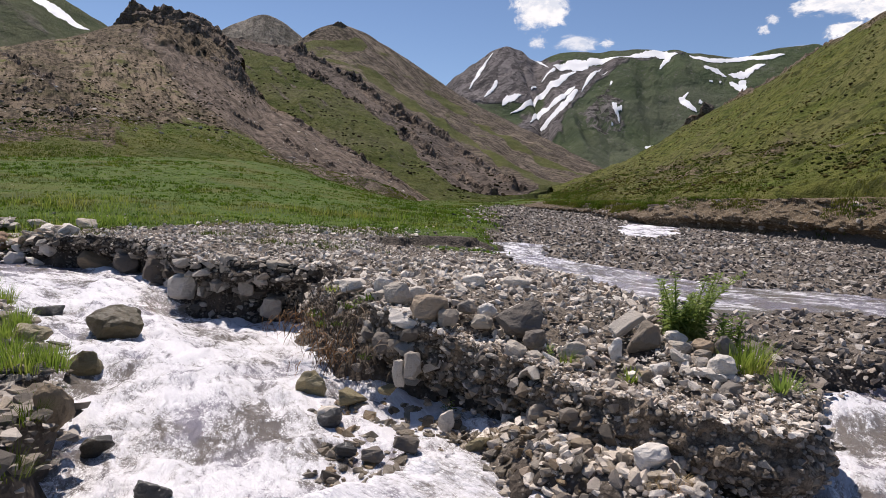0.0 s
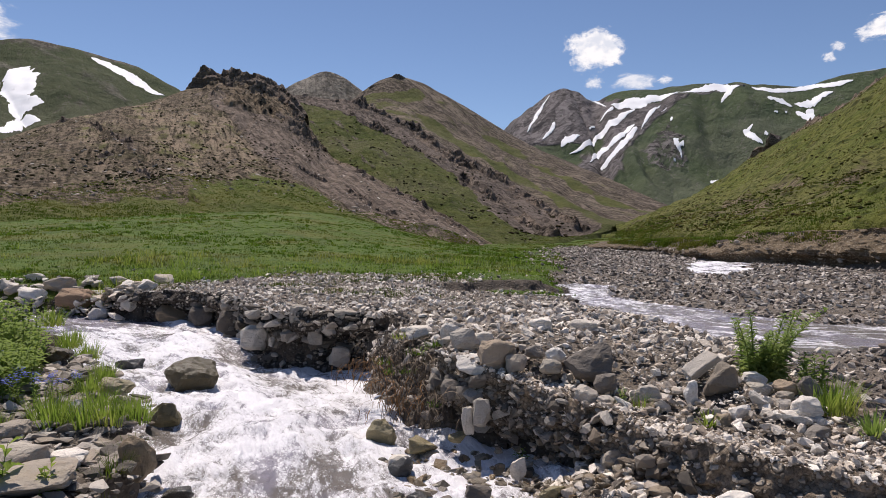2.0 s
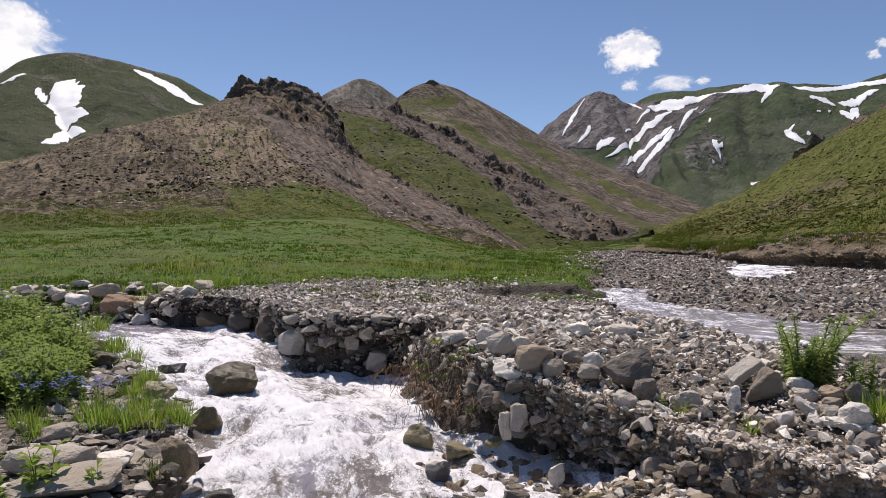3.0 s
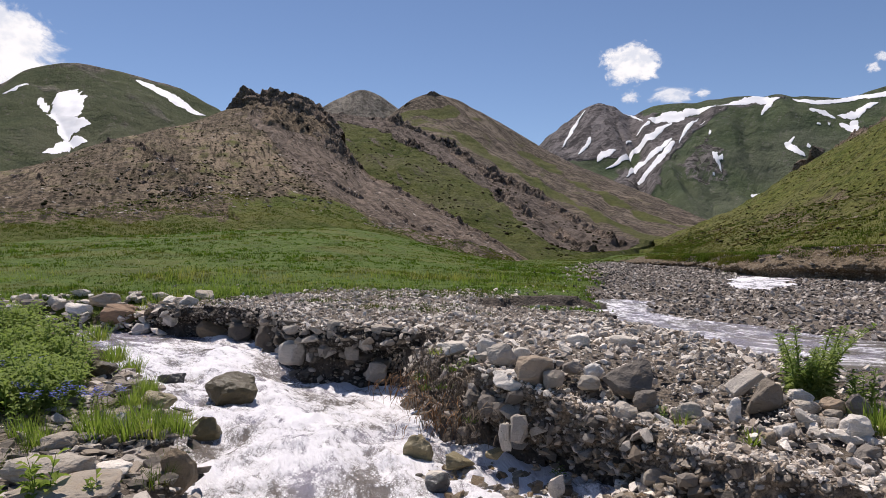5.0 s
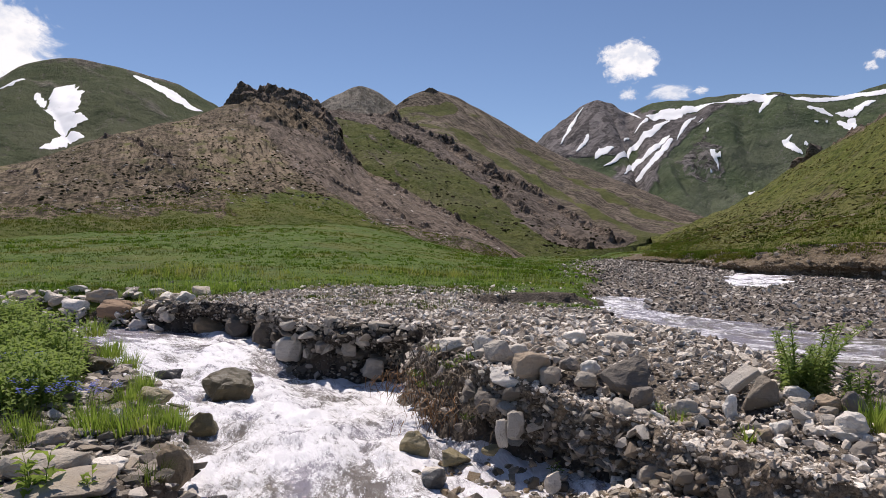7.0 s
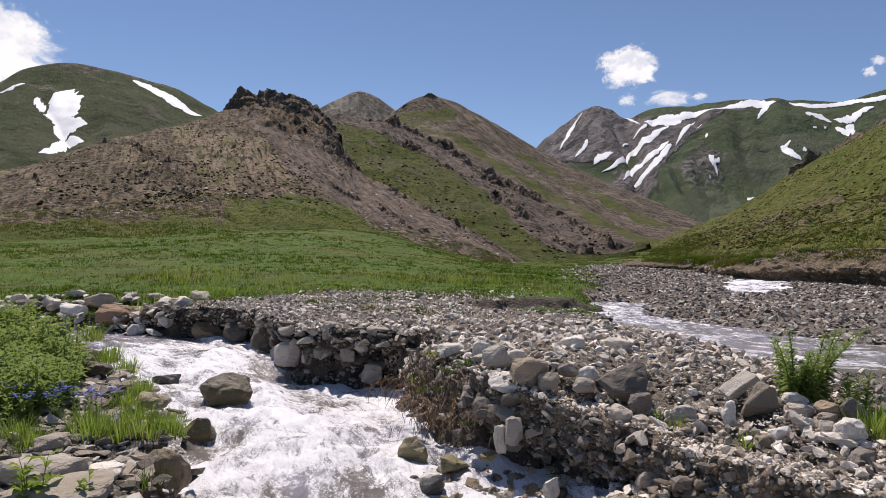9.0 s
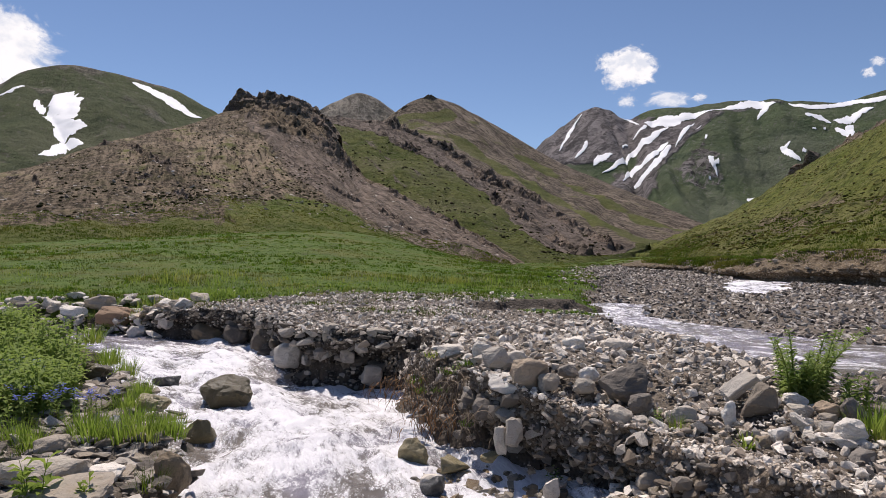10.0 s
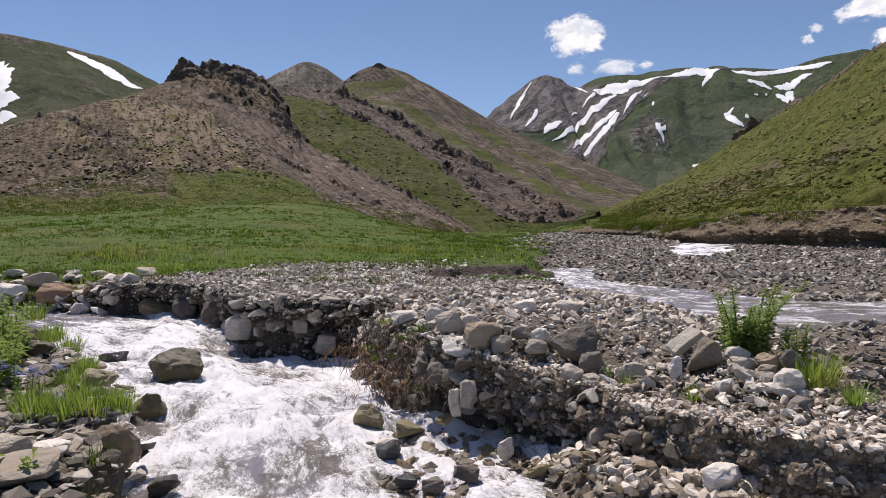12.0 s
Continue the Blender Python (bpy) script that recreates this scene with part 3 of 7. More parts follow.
    steep = np.maximum(steep, smooth(0.3, 0.6, mound) * smooth(0.9, 0.5, ds))
    grass = np.maximum(grass, smooth(0.5, 2.0, c - foot_w * 0.8))
    grass = np.maximum(grass, k * smooth(55, 85, y))
    return z, np.clip(grass, 0, 1) * (1 - np.clip(steep, 0, 1) * 0.9), np.clip(steep + lip, 0, 1), ds, dc, c


# ---- ground: one sheet to the horizon, fine where it lies near ----
def axis(lo, a, b, hi, step, grow):
    mid = np.arange(a, b, step)
    out, d, v = [], step, b
    while v < hi:
        out.append(v)
        d *= grow
        v += d
    low, d, v = [], step, a
    while v > lo:
        d *= grow
        v -= d
        low.append(v)
    return np.array(low[::-1] + list(mid) + out + [hi])


def make_ground():
    gx = axis(-3500, -8.0, 5.2, 3500, 0.042, 1.03)
    gy = axis(-3500, 4.4, 17.3, 3500, 0.042, 1.025)
    X, Y = np.meshgrid(gx, gy, indexing="ij")
    z, grass, earth, ds, dc, c = ground_height(X, Y, True, True)
    # crumbled, overhanging bank faces
    gz = np.gradient(z, axis=0) / np.gradient(X, axis=0), np.gradient(z, axis=1) / np.gradient(Y, axis=1)
    slope = np.hypot(*gz)
    face = smooth(0.6, 2.0, slope) * smooth(80, 30, Y)
    amt = face * (0.11 * fbm(X * 2.6, Y * 2.6, z * 4, 3) + 0.07 * fbm(X * 9, Y * 9, z * 9, 3) + 0.05)
    dx, dy = -gz[0] / (slope + 1e-6) * amt, -gz[1] / (slope + 1e-6) * amt
    verts = np.stack([X + dx, Y + dy, z], -1).reshape(-1, 3)
    me = mesh_data("ground", verts, grid_faces(len(gx), len(gy))[:, ::-1], M_GROUND, True, {"grass": grass, "earth": np.maximum(earth, face)})
    return tagged(new("ground", me), "stony valley floor with grey gravel, eroded banks and green meadow", "ground", kind="structure")


ground = make_ground()


def resample2(line, step):
    p = np.array(line, float)
    t = np.concatenate([[0], np.cumsum(np.hypot(*np.diff(p, axis=0).T))])
    u = np.arange(0, t[-1], step)
    q = np.stack([np.interp(u, t, p[:, 0]), np.interp(u, t, p[:, 1])], 1)
    for _ in range(int(0.35 / step) + 1):
        q[1:-1] = (q[:-2] + 2 * q[1:-1] + q[2:]) / 4
    return q, u


BANKS = {}


def bank_face(name, line, step, rows, low, high, profile, rough, mat, label, facing=1, sway=0.0):
    """An eroded bank face along a line: profile gives, from base to top, how far it stands out (metres towards the water)."""
    q, u = resample2(line, step)
    d = np.gradient(q, axis=0)
    d /= np.linalg.norm(d, axis=1)[:, None]
    out = np.stack([d[:, 1], -d[:, 0]], 1) * facing
    t = np.linspace(0, 1, rows)
    z0, z1 = low(q[:, 0], q[:, 1]), high(q[:, 0] - out[:, 0] * 0.3, q[:, 1] - out[:, 1] * 0.3)
    Z = z0[:, None] * (1 - t) + z1[:, None] * t
    off = np.interp(t, np.linspace(0, 1, len(profile)), profile)[None] * np.ones((len(u), 1))
    S = u[:, None] * np.ones((1, rows))
    k = rough
    off = off + k * (0.9 * fbm(S / (5 * k), Z / (2.2 * k), 1, 3) + 0.6 * fbm(S / (1.6 * k), Z / (0.8 * k), 5, 3)) * (1 - 0.55 * smooth(0.85, 1.0, t))[None]
    off = off + sway * fbm(S / 5.0, Z / 2.5, 7, 3) * smooth(1.0, 0.8, t)[None]
    off = off + 0.35 * k * (np.floor(2.5 * vnoise(S / (1.3 * k), Z / (0.7 * k), 9)) / 2.5)
    Z = Z + 0.25 * k * fbm(S / k, t[None] * 6 + 0 * S, 3, 2) * smooth(0.0, 0.3, t)[None]
    v = np.stack([q[:, :1] + out[:, :1] * off, q[:, 1:] + out[:, 1:] * off, Z], -1)
    # roll the top edge back into the bank
    back = v[:, -1] - np.column_stack([out * 0.45, 0.05 + 0 * u])
    back[:, 2] = high(back[:, 0], back[:, 1]) - 0.04
    v = np.concatenate([v, back[:, None]], 1)
    me = mesh_data(name, v.reshape(-1, 3), grid_faces(len(u), rows + 1), mat, False)
    BANKS[name] = tagged(new(name, me), label, "bank", kind="structure"), v[:, :-1], out, back
    return BANKS[name][0]


def water_foot(x, y):
    return stream_level(x, y) - 0.3


# the undercut far face wears the bank earth with shade painted in
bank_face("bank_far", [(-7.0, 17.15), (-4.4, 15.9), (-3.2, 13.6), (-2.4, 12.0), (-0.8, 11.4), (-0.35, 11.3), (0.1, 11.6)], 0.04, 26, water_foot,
          lambda x, y: ground_height(x, y) + 0.0, [0.06, -0.04, -0.14, -0.18, -0.06, 0.12, 0.06], 0.15, M_BANK_SHADED, "dark undercut gravel bank above the rushing stream")
bank_face("bank_front", [(0.35, 8.0), (0.7, 7.65), (1.2, 7.2), (1.7, 6.6), (2.05, 5.98), (2.35, 5.52), (2.7, 5.1), (2.95, 4.8), (3.25, 4.6), (3.6, 4.75), (4.0, 5.4), (4.4, 6.5), (5.2, 7.0)], 0.03, 26, water_foot,
          lambda x, y: ground_height(x, y) + 0.0, [-0.06, -0.14, -0.20, -0.16, 0.04, 0.09, 0.06, 0.02], 0.09, M_BANK, "eroded brown conglomerate bank full of stones")
bank_face("bank_near", [(-1.5, 2.4), (-1.75, 3.6), (-1.85, 5.0), (-2.2, 6.2), (-2.6, 7.2), (-3.4, 8.5)], 0.035, 24, water_foot,
          lambda x, y: ground_height(x, y) + 0.0, [0.1, 0.0, -0.05, 0.0, 0.08, 0.06], 0.09, M_BANK, "undercut near bank of dark earth and stones", -1)
bank_face("bank_earth", [(30, 20), (22.6, 26.3), (22.4, 30.3), (21.4, 33.4), (20.6, 37.0), (18.6, 40.5), (17.6, 44.6), (18.6, 52), (17.5, 64), (19, 76)], 0.14, 24, lambda x, y: bed_height(y) - 0.25,
          lambda x, y: ground_height(x + 1.2, y), [-0.2, -0.32, -0.34, -0.26, 0.16, 0.14, -0.12, -0.42, -0.76, -1.05, -1.12], 0.17, M_EARTH, "tall eroded brown earth bank with an undercut base", -1, 0.45)


# ---- hills ----
def resample(line, n):
    p = np.array(line, float)
    t = np.concatenate([[0], np.cumsum(np.linalg.norm(np.diff(p, axis=0), axis=1))])
    # Catmull-Rom through the points
    u = np.linspace(0, t[-1], n)
    i = np.clip(np.searchsorted(t, u, side="right") - 1, 0, len(p) - 2)
    w = ((u - t[i]) / (t[i + 1] - t[i]))[:, None]
    m = np.gradient(p, t, axis=0)
    h = (t[i + 1] - t[i])[:, None]
    return (2 * w ** 3 - 3 * w ** 2 + 1) * p[i] + (w ** 3 - 2 * w ** 2 + w) * h * m[i] + (-2 * w ** 3 + 3 * w ** 2) * p[i + 1] + (w ** 3 - w ** 2) * h * m[i + 1]


class Hill:
    """A hillside lofted from its foot over a middle line to its crest, and down behind."""

    def __init__(self, lines, n, m, rough, size, seed, gully=0.0, drop=0.35, apron=0.25):
        foot, crest = resample(lines["foot"], n), resample(lines["crest"], n)
        mid = resample(lines["mid"], n) if "mid" in lines else (foot * 0.55 + crest * 0.45) - [0, 0, 0.04] * (crest - foot)
        skirt = foot - (crest - foot) * apron * [1, 1, 0] - [0, 0, 1] * (3 + 0.2 * np.abs(crest - foot)[:, 2:])
        back = crest + (crest - foot) * [0.5, 0.5, 0] + [0, 0, -1] * (drop * (crest - foot)[:, 2:] + 1)
        far = crest + (crest - foot) * [1.4, 1.4, 0] + [0, 0, -1] * (1.1 * (crest - foot)[:, 2:] + 5)
        keys, at = np.stack([skirt, foot, mid, crest, back, far]), [0, 0.12, 0.46, 0.8, 0.9, 1.0]
        v = np.linspace(0, 1, m)
        i = np.clip(np.searchsorted(at, v, side="right") - 1, 0, 4)
        a = np.array(at)
        w = ((v - a[i]) / (a[i + 1] - a[i]))
        w = np.where((i == 1) | (i == 2), w, w)[:, None, None]
        p = keys[i] * (1 - w) + keys[i + 1] * w
        # round the kink at the middle line
        for _ in range(max(1, m // 14)):
            q = p.copy()
            q[1:-1] = (p[:-2] + p[2:] + 2 * p[1:-1]) / 4
            keep = smooth(0.08, 0.02, np.abs(v - 0.8))[:, None, None]
            p = q * (1 - keep) + p * keep
        self.v = v
        self.along = np.linspace(0, 1, n)
        V, U = np.meshgrid(v, self.along, indexing="ij")
        slope = smooth(0.1, 0.3, V)
        crest_fade = 0.35 + 0.65 * smooth(0.0, 0.12, np.abs(V - 0.8))
        span = np.linalg.norm(np.diff(np.array(lines["crest"], float), axis=0), axis=1).sum()
        disp = fbm(p[..., 0] / size, p[..., 1] / size, p[..., 2] / size + seed, 5, 0.52) * rough
        gul = gully * (np.abs(fbm(U * span / size * 1.2 + V * 1.2, V * 1.3, seed + 3, 3)) - 0.35)
        p[..., 2] += slope * crest_fade * (disp + gul)
        self.p, self.U, self.V, self.span = p, U, V, span
        self.rise = float(np.linalg.norm((crest - foot), axis=1).mean())

    def roughen(self, mask, height, cell, strata=(51, -123, -43)):
        """Break a stretch of the hillside up into beds and blocks of rock."""
        p = self.p
        d = np.array(strata, float) / np.linalg.norm(strata)
        a = np.cross(d, [0, 0, 1.0])
        a /= np.linalg.norm(a)
        c = np.cross(a, d)
        x, y, z = p @ a, p @ d, p @ c
        n = 0.6 * np.floor(3 * vnoise(x / cell, y / (2.6 * cell), z / cell)) / 3 + 0.5 * fbm(x / (0.6 * cell), y / (1.4 * cell), z / (0.6 * cell), 3)
        patch = smooth(-0.3, 0.3, fbm(x / (3 * cell), y / (7 * cell), z / (3 * cell), 2) + 0.8 * (mask - 0.5))
        p += (mask * patch * height * (n + 0.1))[..., None] * np.array([0.0, -0.55, 0.85])

    def place(self, u, v, lift=0.0):
        """The place on the hillside at u along it and v up it (arrays)."""
        n, m = len(self.along), len(self.v)
        fu, fv = np.clip(u, 0, 0.9999) * (n - 1), np.clip(v, 0, 0.9999) * (m - 1)
        i, j = fv.astype(int), fu.astype(int)
        a, b = (fv - i)[..., None], (fu - j)[..., None]
        q = self.p
        return (q[i, j] * (1 - a) + q[i + 1, j] * a) * (1 - b) + (q[i, j + 1] * (1 - a) + q[i + 1, j + 1] * a) * b + [0, 0, lift]

    def build(self, name, mat, grass, rock, label, strata=(51, -123, -43), scree=0.0):
        m, n = self.V.shape
        d = np.array(strata, float)
        d /= np.linalg.norm(d)
        across = np.cross(d, [0, 0, 1.0])
        across /= np.linalg.norm(across)
        uv = np.stack([self.p @ across + 0.5 * (self.p @ np.cross(across, d)), self.p @ d], -1).reshape(-1, 2)
        me = mesh_data(name, self.p.reshape(-1, 3), grid_faces(m, n), mat, True, {"grass": np.clip(grass, 0, 1), "rock": np.clip(rock, 0, 1), "scree": np.clip(scree + 0 * self.V, 0, 1)}, uv)
        return tagged(new(name, me), label, "hill", kind="structure")


def zone(hill, poly, soft=3.0, rag=2.5):
    """How far each place of a hillside lies inside an outline of (u, v), with a ragged border; soft and rag in metres."""
    k = np.array([hill.span, hill.rise / 0.68])
    x, y = hill.U * k[0], hill.V * k[1]
    d = signed((np.array(poly) * k).tolist(), x, y) + rag * fbm(x / (4 * rag), y / (4 * rag), 5, 4, 0.6)
    return smooth(soft, -soft, d)


def ribbon(hill, line, half, soft=2.0, rag=2.0):
    """How near each place lies to a line of (u, v)."""
    k = np.array([hill.span, hill.rise / 0.68])
    x, y = hill.U * k[0], hill.V * k[1]
    d = line_distance((np.array(line) * k).tolist(), x, y)[0] - half + rag * fbm(x / (4 * rag), y / (4 * rag), 2, 4, 0.6)
    return smooth(soft, -soft, d)


CRAG_HILL = dict(
    foot=[(-37.4, 44.4, 2.4), (-32.1, 50.7, 2.9), (-27.3, 57.9, 3.2), (-20.1, 65.0, 3.5), (-13.4, 70.8, 3.3), (-7.5, 74.6, 2.5), (-1.5, 78.0, 1.2), (5.0, 82.0, 0.2), (12.0, 88.0, -0.3)],
    mid=[(-59.3, 70.4, 6.1), (-50.8, 80.3, 7.7), (-45.5, 89.0, 9.5), (-40.0, 102.5, 11.7), (-35.2, 119.9, 15.1), (-26.4, 124.0, 15.4), (-15.3, 116.0, 10.2), (-3.7, 104.0, 4.8), (5.1, 95.0, 1.5), (12.3, 90.0, -0.4)],
    crest=[(-90.2, 107.1, 11.1), (-84.4, 124.0, 15.1), (-80.7, 138.2, 18.9), (-75.6, 157.8, 26.4), (-69.7, 168.1, 30.4), (-65.7, 183.6, 35.7), (-59.2, 196.3, 41.5), (-49.5, 202.0, 44.8), (-39.3, 204.0, 43.4), (-32.9, 200.0, 38.1), (-27.1, 193.0, 30.4), (-21.6, 186.0, 23.2), (-13.0, 172.0, 17.7), (-4.2, 152.0, 12.2), (3.3, 131.0, 7.1), (7.8, 113.0, 3.4), (11.1, 101.0, 0.9), (12.7, 92.0, -0.4)],
)
GULLY_HILL = dict(
    foot=[(-53.6, 218.5, 26.3), (-27.9, 187.9, 18.3), (-10.1, 149.7, 8.3), (1.5, 115.0, 1.6), (7.3, 94.7, -0.3), (14.1, 99.0, -0.2), (22.6, 109.7, 0.7), (33.5, 123.5, 2.0), (39.6, 134.3, 2.7)],
    mid=[(-58.3, 238.0, 40.1), (-36.3, 232.0, 37.2), (-15.6, 206.0, 27.4), (0.8, 172.0, 15.8), (11.5, 148.0, 8.2), (18.4, 130.0, 3.3), (26.4, 123.0, 1.6), (35.2, 129.0, 2.2), (40.7, 137.0, 2.7)],
    crest=[(-62.3, 254.0, 49.8), (-47.7, 264.0, 53.2), (-39.5, 266.0, 53.8), (-31.1, 268.0, 52.9), (-20.2, 267.0, 52.3), (-5.0, 256.0, 44.6), (5.2, 246.0, 37.8), (12.6, 236.0, 30.8), (20.7, 221.0, 25.0), (28.8, 203.0, 18.0), (33.1, 190.0, 13.0), (35.5, 172.0, 7.7), (36.4, 150.0, 3.9), (37.8, 137.0, 2.5), (41.8, 140.0, 2.9)],
)
BROWN_HILL = dict(
    foot=[(-68.7, 322.8, 43.4), (-34.4, 318.1, 45.4), (3.7, 290.0, 32.1), (27.3, 248.5, 17.7), (41.8, 210.9, 6.8), (51.1, 183.0, 2.8), (66.8, 199.1, 3.6), (98.2, 240.7, 6.5)],
    mid=[(-79.1, 371.7, 61.7), (-40.8, 377.8, 67.3), (-7.2, 369.9, 65.9), (23.5, 339.2, 46.9), (46.8, 296.3, 28.0), (62.3, 252.4, 12.9), (77.8, 237.6, 7.8), (102.4, 249.8, 7.3)],
    crest=[(-87.5, 410.8, 69.7), (-61.6, 415.5, 73.9), (-35.1, 418.5, 81.2), (-25.0, 419.3, 88.1), (-16.6, 419.7, 93.2), (-8.1, 419.9, 95.3), (5.4, 420.0, 92.6), (18.7, 414.6, 84.7), (34.9, 408.5, 75.0), (56.2, 396.0, 59.3), (79.7, 371.5, 42.8), (97.7, 330.9, 27.1), (105.5, 280.8, 13.5), (106.5, 259.0, 8.0)],
)
GREY_PEAK = dict(
    foot=[(-166.7, 679.9, 67.8), (-80.7, 695.3, 69.4), (9.0, 699.9, 64.2)],
    crest=[(-214.3, 874.1, 143.2), (-180.6, 881.7, 162.2), (-156.5, 886.3, 180.2), (-128.6, 890.8, 197.6), (-103.8, 894.0, 207.7), (-86.0, 895.9, 203.1), (-68.0, 897.4, 190.4), (-50.0, 898.6, 176.1), (-17.4, 899.8, 151.0), (11.6, 899.9, 132.9)],
)
SHOULDER_HILL = dict(
    foot=[(-193.2, 229.5, 18.3), (-160.3, 253.6, 24.2), (-134.9, 268.0, 23.3)],
    crest=[(-270.5, 321.3, 73.0), (-228.7, 328.2, 64.0), (-203.1, 321.2, 53.6), (-181.5, 310.9, 43.6), (-162.4, 298.7, 35.5), (-143.8, 285.8, 27.1)],
)
GREEN_MOUNTAIN = dict(
    foot=[(-465.5, 522.8, 48.3), (-374.1, 591.7, 54.5), (-276.9, 642.9, 64.2), (-178.6, 728.4, 78.5)],
    mid=[(-611.8, 687.1, 112.9), (-481.0, 760.7, 130.9), (-424.9, 793.4, 133.3), (-356.0, 826.6, 145.5), (-214.3, 874.1, 115.0)],
    crest=[(-764.7, 858.9, 175.4), (-677.5, 929.3, 208.3), (-614.6, 972.0, 235.9), (-585.8, 989.6, 260.1), (-561.6, 1003.5, 271.0), (-536.5, 1017.2, 274.7), (-503.6, 1033.9, 271.6), (-462.0, 1053.1, 265.6), (-418.1, 1071.3, 256.4), (-365.6, 1069.2, 228.3), (-325.4, 1050.8, 203.2), (-250.0, 1019.8, 158.6)],
)
SNOW_MOUNTAIN = dict(
    foot=[(88.5, 945.9, 32.8), (199.3, 928.9, 24.7), (302.2, 900.7, 20.4), (394.5, 864.2, 30.1), (475.0, 822.7, 35.3), (602.1, 734.8, 37.6)],
    mid=[(116.4, 1244.6, 112.9), (233.7, 1228.0, 141.1), (303.7, 1191.9, 127.4), (349.9, 1095.5, 99.6), (422.1, 1123.3, 129.2), (556.1, 1119.5, 119.8), (663.1, 1059.6, 139.1), (792.2, 966.9, 134.8)],
    crest=[(139.7, 1493.5, 153.3), (181.3, 1489.0, 200.8), (213.1, 1484.8, 232.6), (263.2, 1476.7, 274.2), (303.3, 1469.0, 301.2), (325.9, 1464.2, 309.7), (353.8, 1457.7, 301.3), (392.0, 1468.6, 279.8), (436.0, 1477.0, 298.1), (514.1, 1462.2, 304.6), (595.5, 1431.0, 314.3), (643.6, 1410.1, 311.9), (707.4, 1379.2, 300.7), (758.7, 1351.6, 294.7), (885.2, 1272.4, 311.1), (933.3, 1237.6, 278.1), (979.0, 1201.7, 233.5)],
)
GRASSY_HILL = dict(
    foot=[(35.3, 130.3, 1.6), (30.4, 95.3, 1.8), (24.9, 67.6, 1.7), (24.2, 54.9, 1.8), (23.7, 46.3, 2.0), (23.0, 39.8, 2.2), (22.4, 35.5, 2.1), (23.9, 33.4, 2.7), (23.8, 28.4, 2.8), (23.6, 23.2, 3.1)],
    mid=[(49.7, 183.4, 2.2), (46.7, 142.6, 3.9), (44.8, 116.7, 5.4), (43.0, 95.8, 6.2), (42.0, 81.9, 6.5), (40.0, 69.3, 6.9), (39.5, 62.5, 6.8), (38.2, 53.9, 6.9), (39.5, 47.8, 8.7), (41.0, 41.1, 11.0)],
    crest=[(78.5, 289.6, 3.1), (86.7, 271.5, 6.1), (92.2, 245.3, 12.0), (91.8, 216.3, 14.9), (88.8, 184.8, 19.5), (86.7, 169.1, 22.1), (83.3, 150.5, 23.2), (80.6, 135.9, 24.4), (78.0, 123.4, 25.0), (75.5, 108.4, 26.9), (70.6, 87.0, 27.8), (68.0, 66.4, 30.1)],
)

crag_hill = Hill(CRAG_HILL, 760, 400, 0.8, 14, 1.0, 0.8)
U, V = crag_hill.U, crag_hill.V
turf = np.interp(U, [0.02, 0.12, 0.22, 0.33, 0.43, 0.51, 0.58, 0.61, 0.66, 0.70, 0.75, 0.83, 1.0], [0.16, 0.15, 0.14, 0.145, 0.165, 0.22, 0.30, 0.33, 0.29, 0.19, 0.145, 0.125, 0.16])
g = 1.05 * smooth(0.07, -0.05, V - turf + 0.04 * fbm(U * 30, V * 12, 1, 4)) + 0.22 * smooth(0.62, 0.50, U) + 0.16 * smooth(0.24, 0.0, V - turf) * smooth(0.36, 0.5, U)
fan = zone(crag_hill, [(0.405, 0.72), (0.48, 0.69), (0.55, 0.68), (0.605, 0.774), (0.70, 0.78), (0.80, 0.80), (0.93, 0.80), (0.995, 0.6), (0.99, 0.16), (0.877, 0.115), (0.80, 0.14), (0.73, 0.20), (0.684, 0.39), (0.62, 0.39), (0.565, 0.43), (0.51, 0.52), (0.437, 0.62), (0.39, 0.75)], 2.6, 1.6)
crag = zone(crag_hill, [(0.380, 0.77), (0.389, 0.83), (0.476, 0.83), (0.536, 0.83), (0.606, 0.82), (0.595, 0.74), (0.559, 0.69), (0.501, 0.65), (0.453, 0.64), (0.426, 0.69)], 1.5, 2.5)
edge = ribbon(crag_hill, [(0.613, 0.79), (0.689, 0.757), (0.756, 0.76), (0.843, 0.745), (0.913, 0.70), (0.958, 0.70), (0.993, 0.37)], 1.6, 1.5, 2.2)
inner = ribbon(crag_hill, [(0.52, 0.56), (0.56, 0.53), (0.609, 0.49), (0.656, 0.50), (0.755, 0.51), (0.834, 0.44), (0.897, 0.44), (0.92, 0.25)], 1.5, 1.5, 2.6)
left = np.maximum.reduce([
    ribbon(crag_hill, [(0.205, 0.80), (0.238, 0.712), (0.273, 0.60), (0.324, 0.49)], 1.2, 1.5, 2.0),
    ribbon(crag_hill, [(0.25, 0.50), (0.307, 0.46), (0.361, 0.30), (0.398, 0.215), (0.43, 0.17)], 1.2, 2.0, 2.4),
    ribbon(crag_hill, [(0.105, 0.70), (0.128, 0.652), (0.15, 0.50)], 1.0, 1.2, 1.6),
    ribbon(crag_hill, [(0.105, 0.42), (0.144, 0.363), (0.183, 0.306), (0.225, 0.20)], 1.4, 2.0, 2.2),
    ribbon(crag_hill, [(0.352, 0.46), (0.393, 0.405), (0.431, 0.31)], 0.6, 1.5, 1.6),
])
pale = 0.3 * zone(crag_hill, [(0.05, 0.55), (0.20, 0.62), (0.30, 0.52), (0.43, 0.20), (0.40, 0.15), (0.20, 0.16), (0.05, 0.2)], 4, 5)
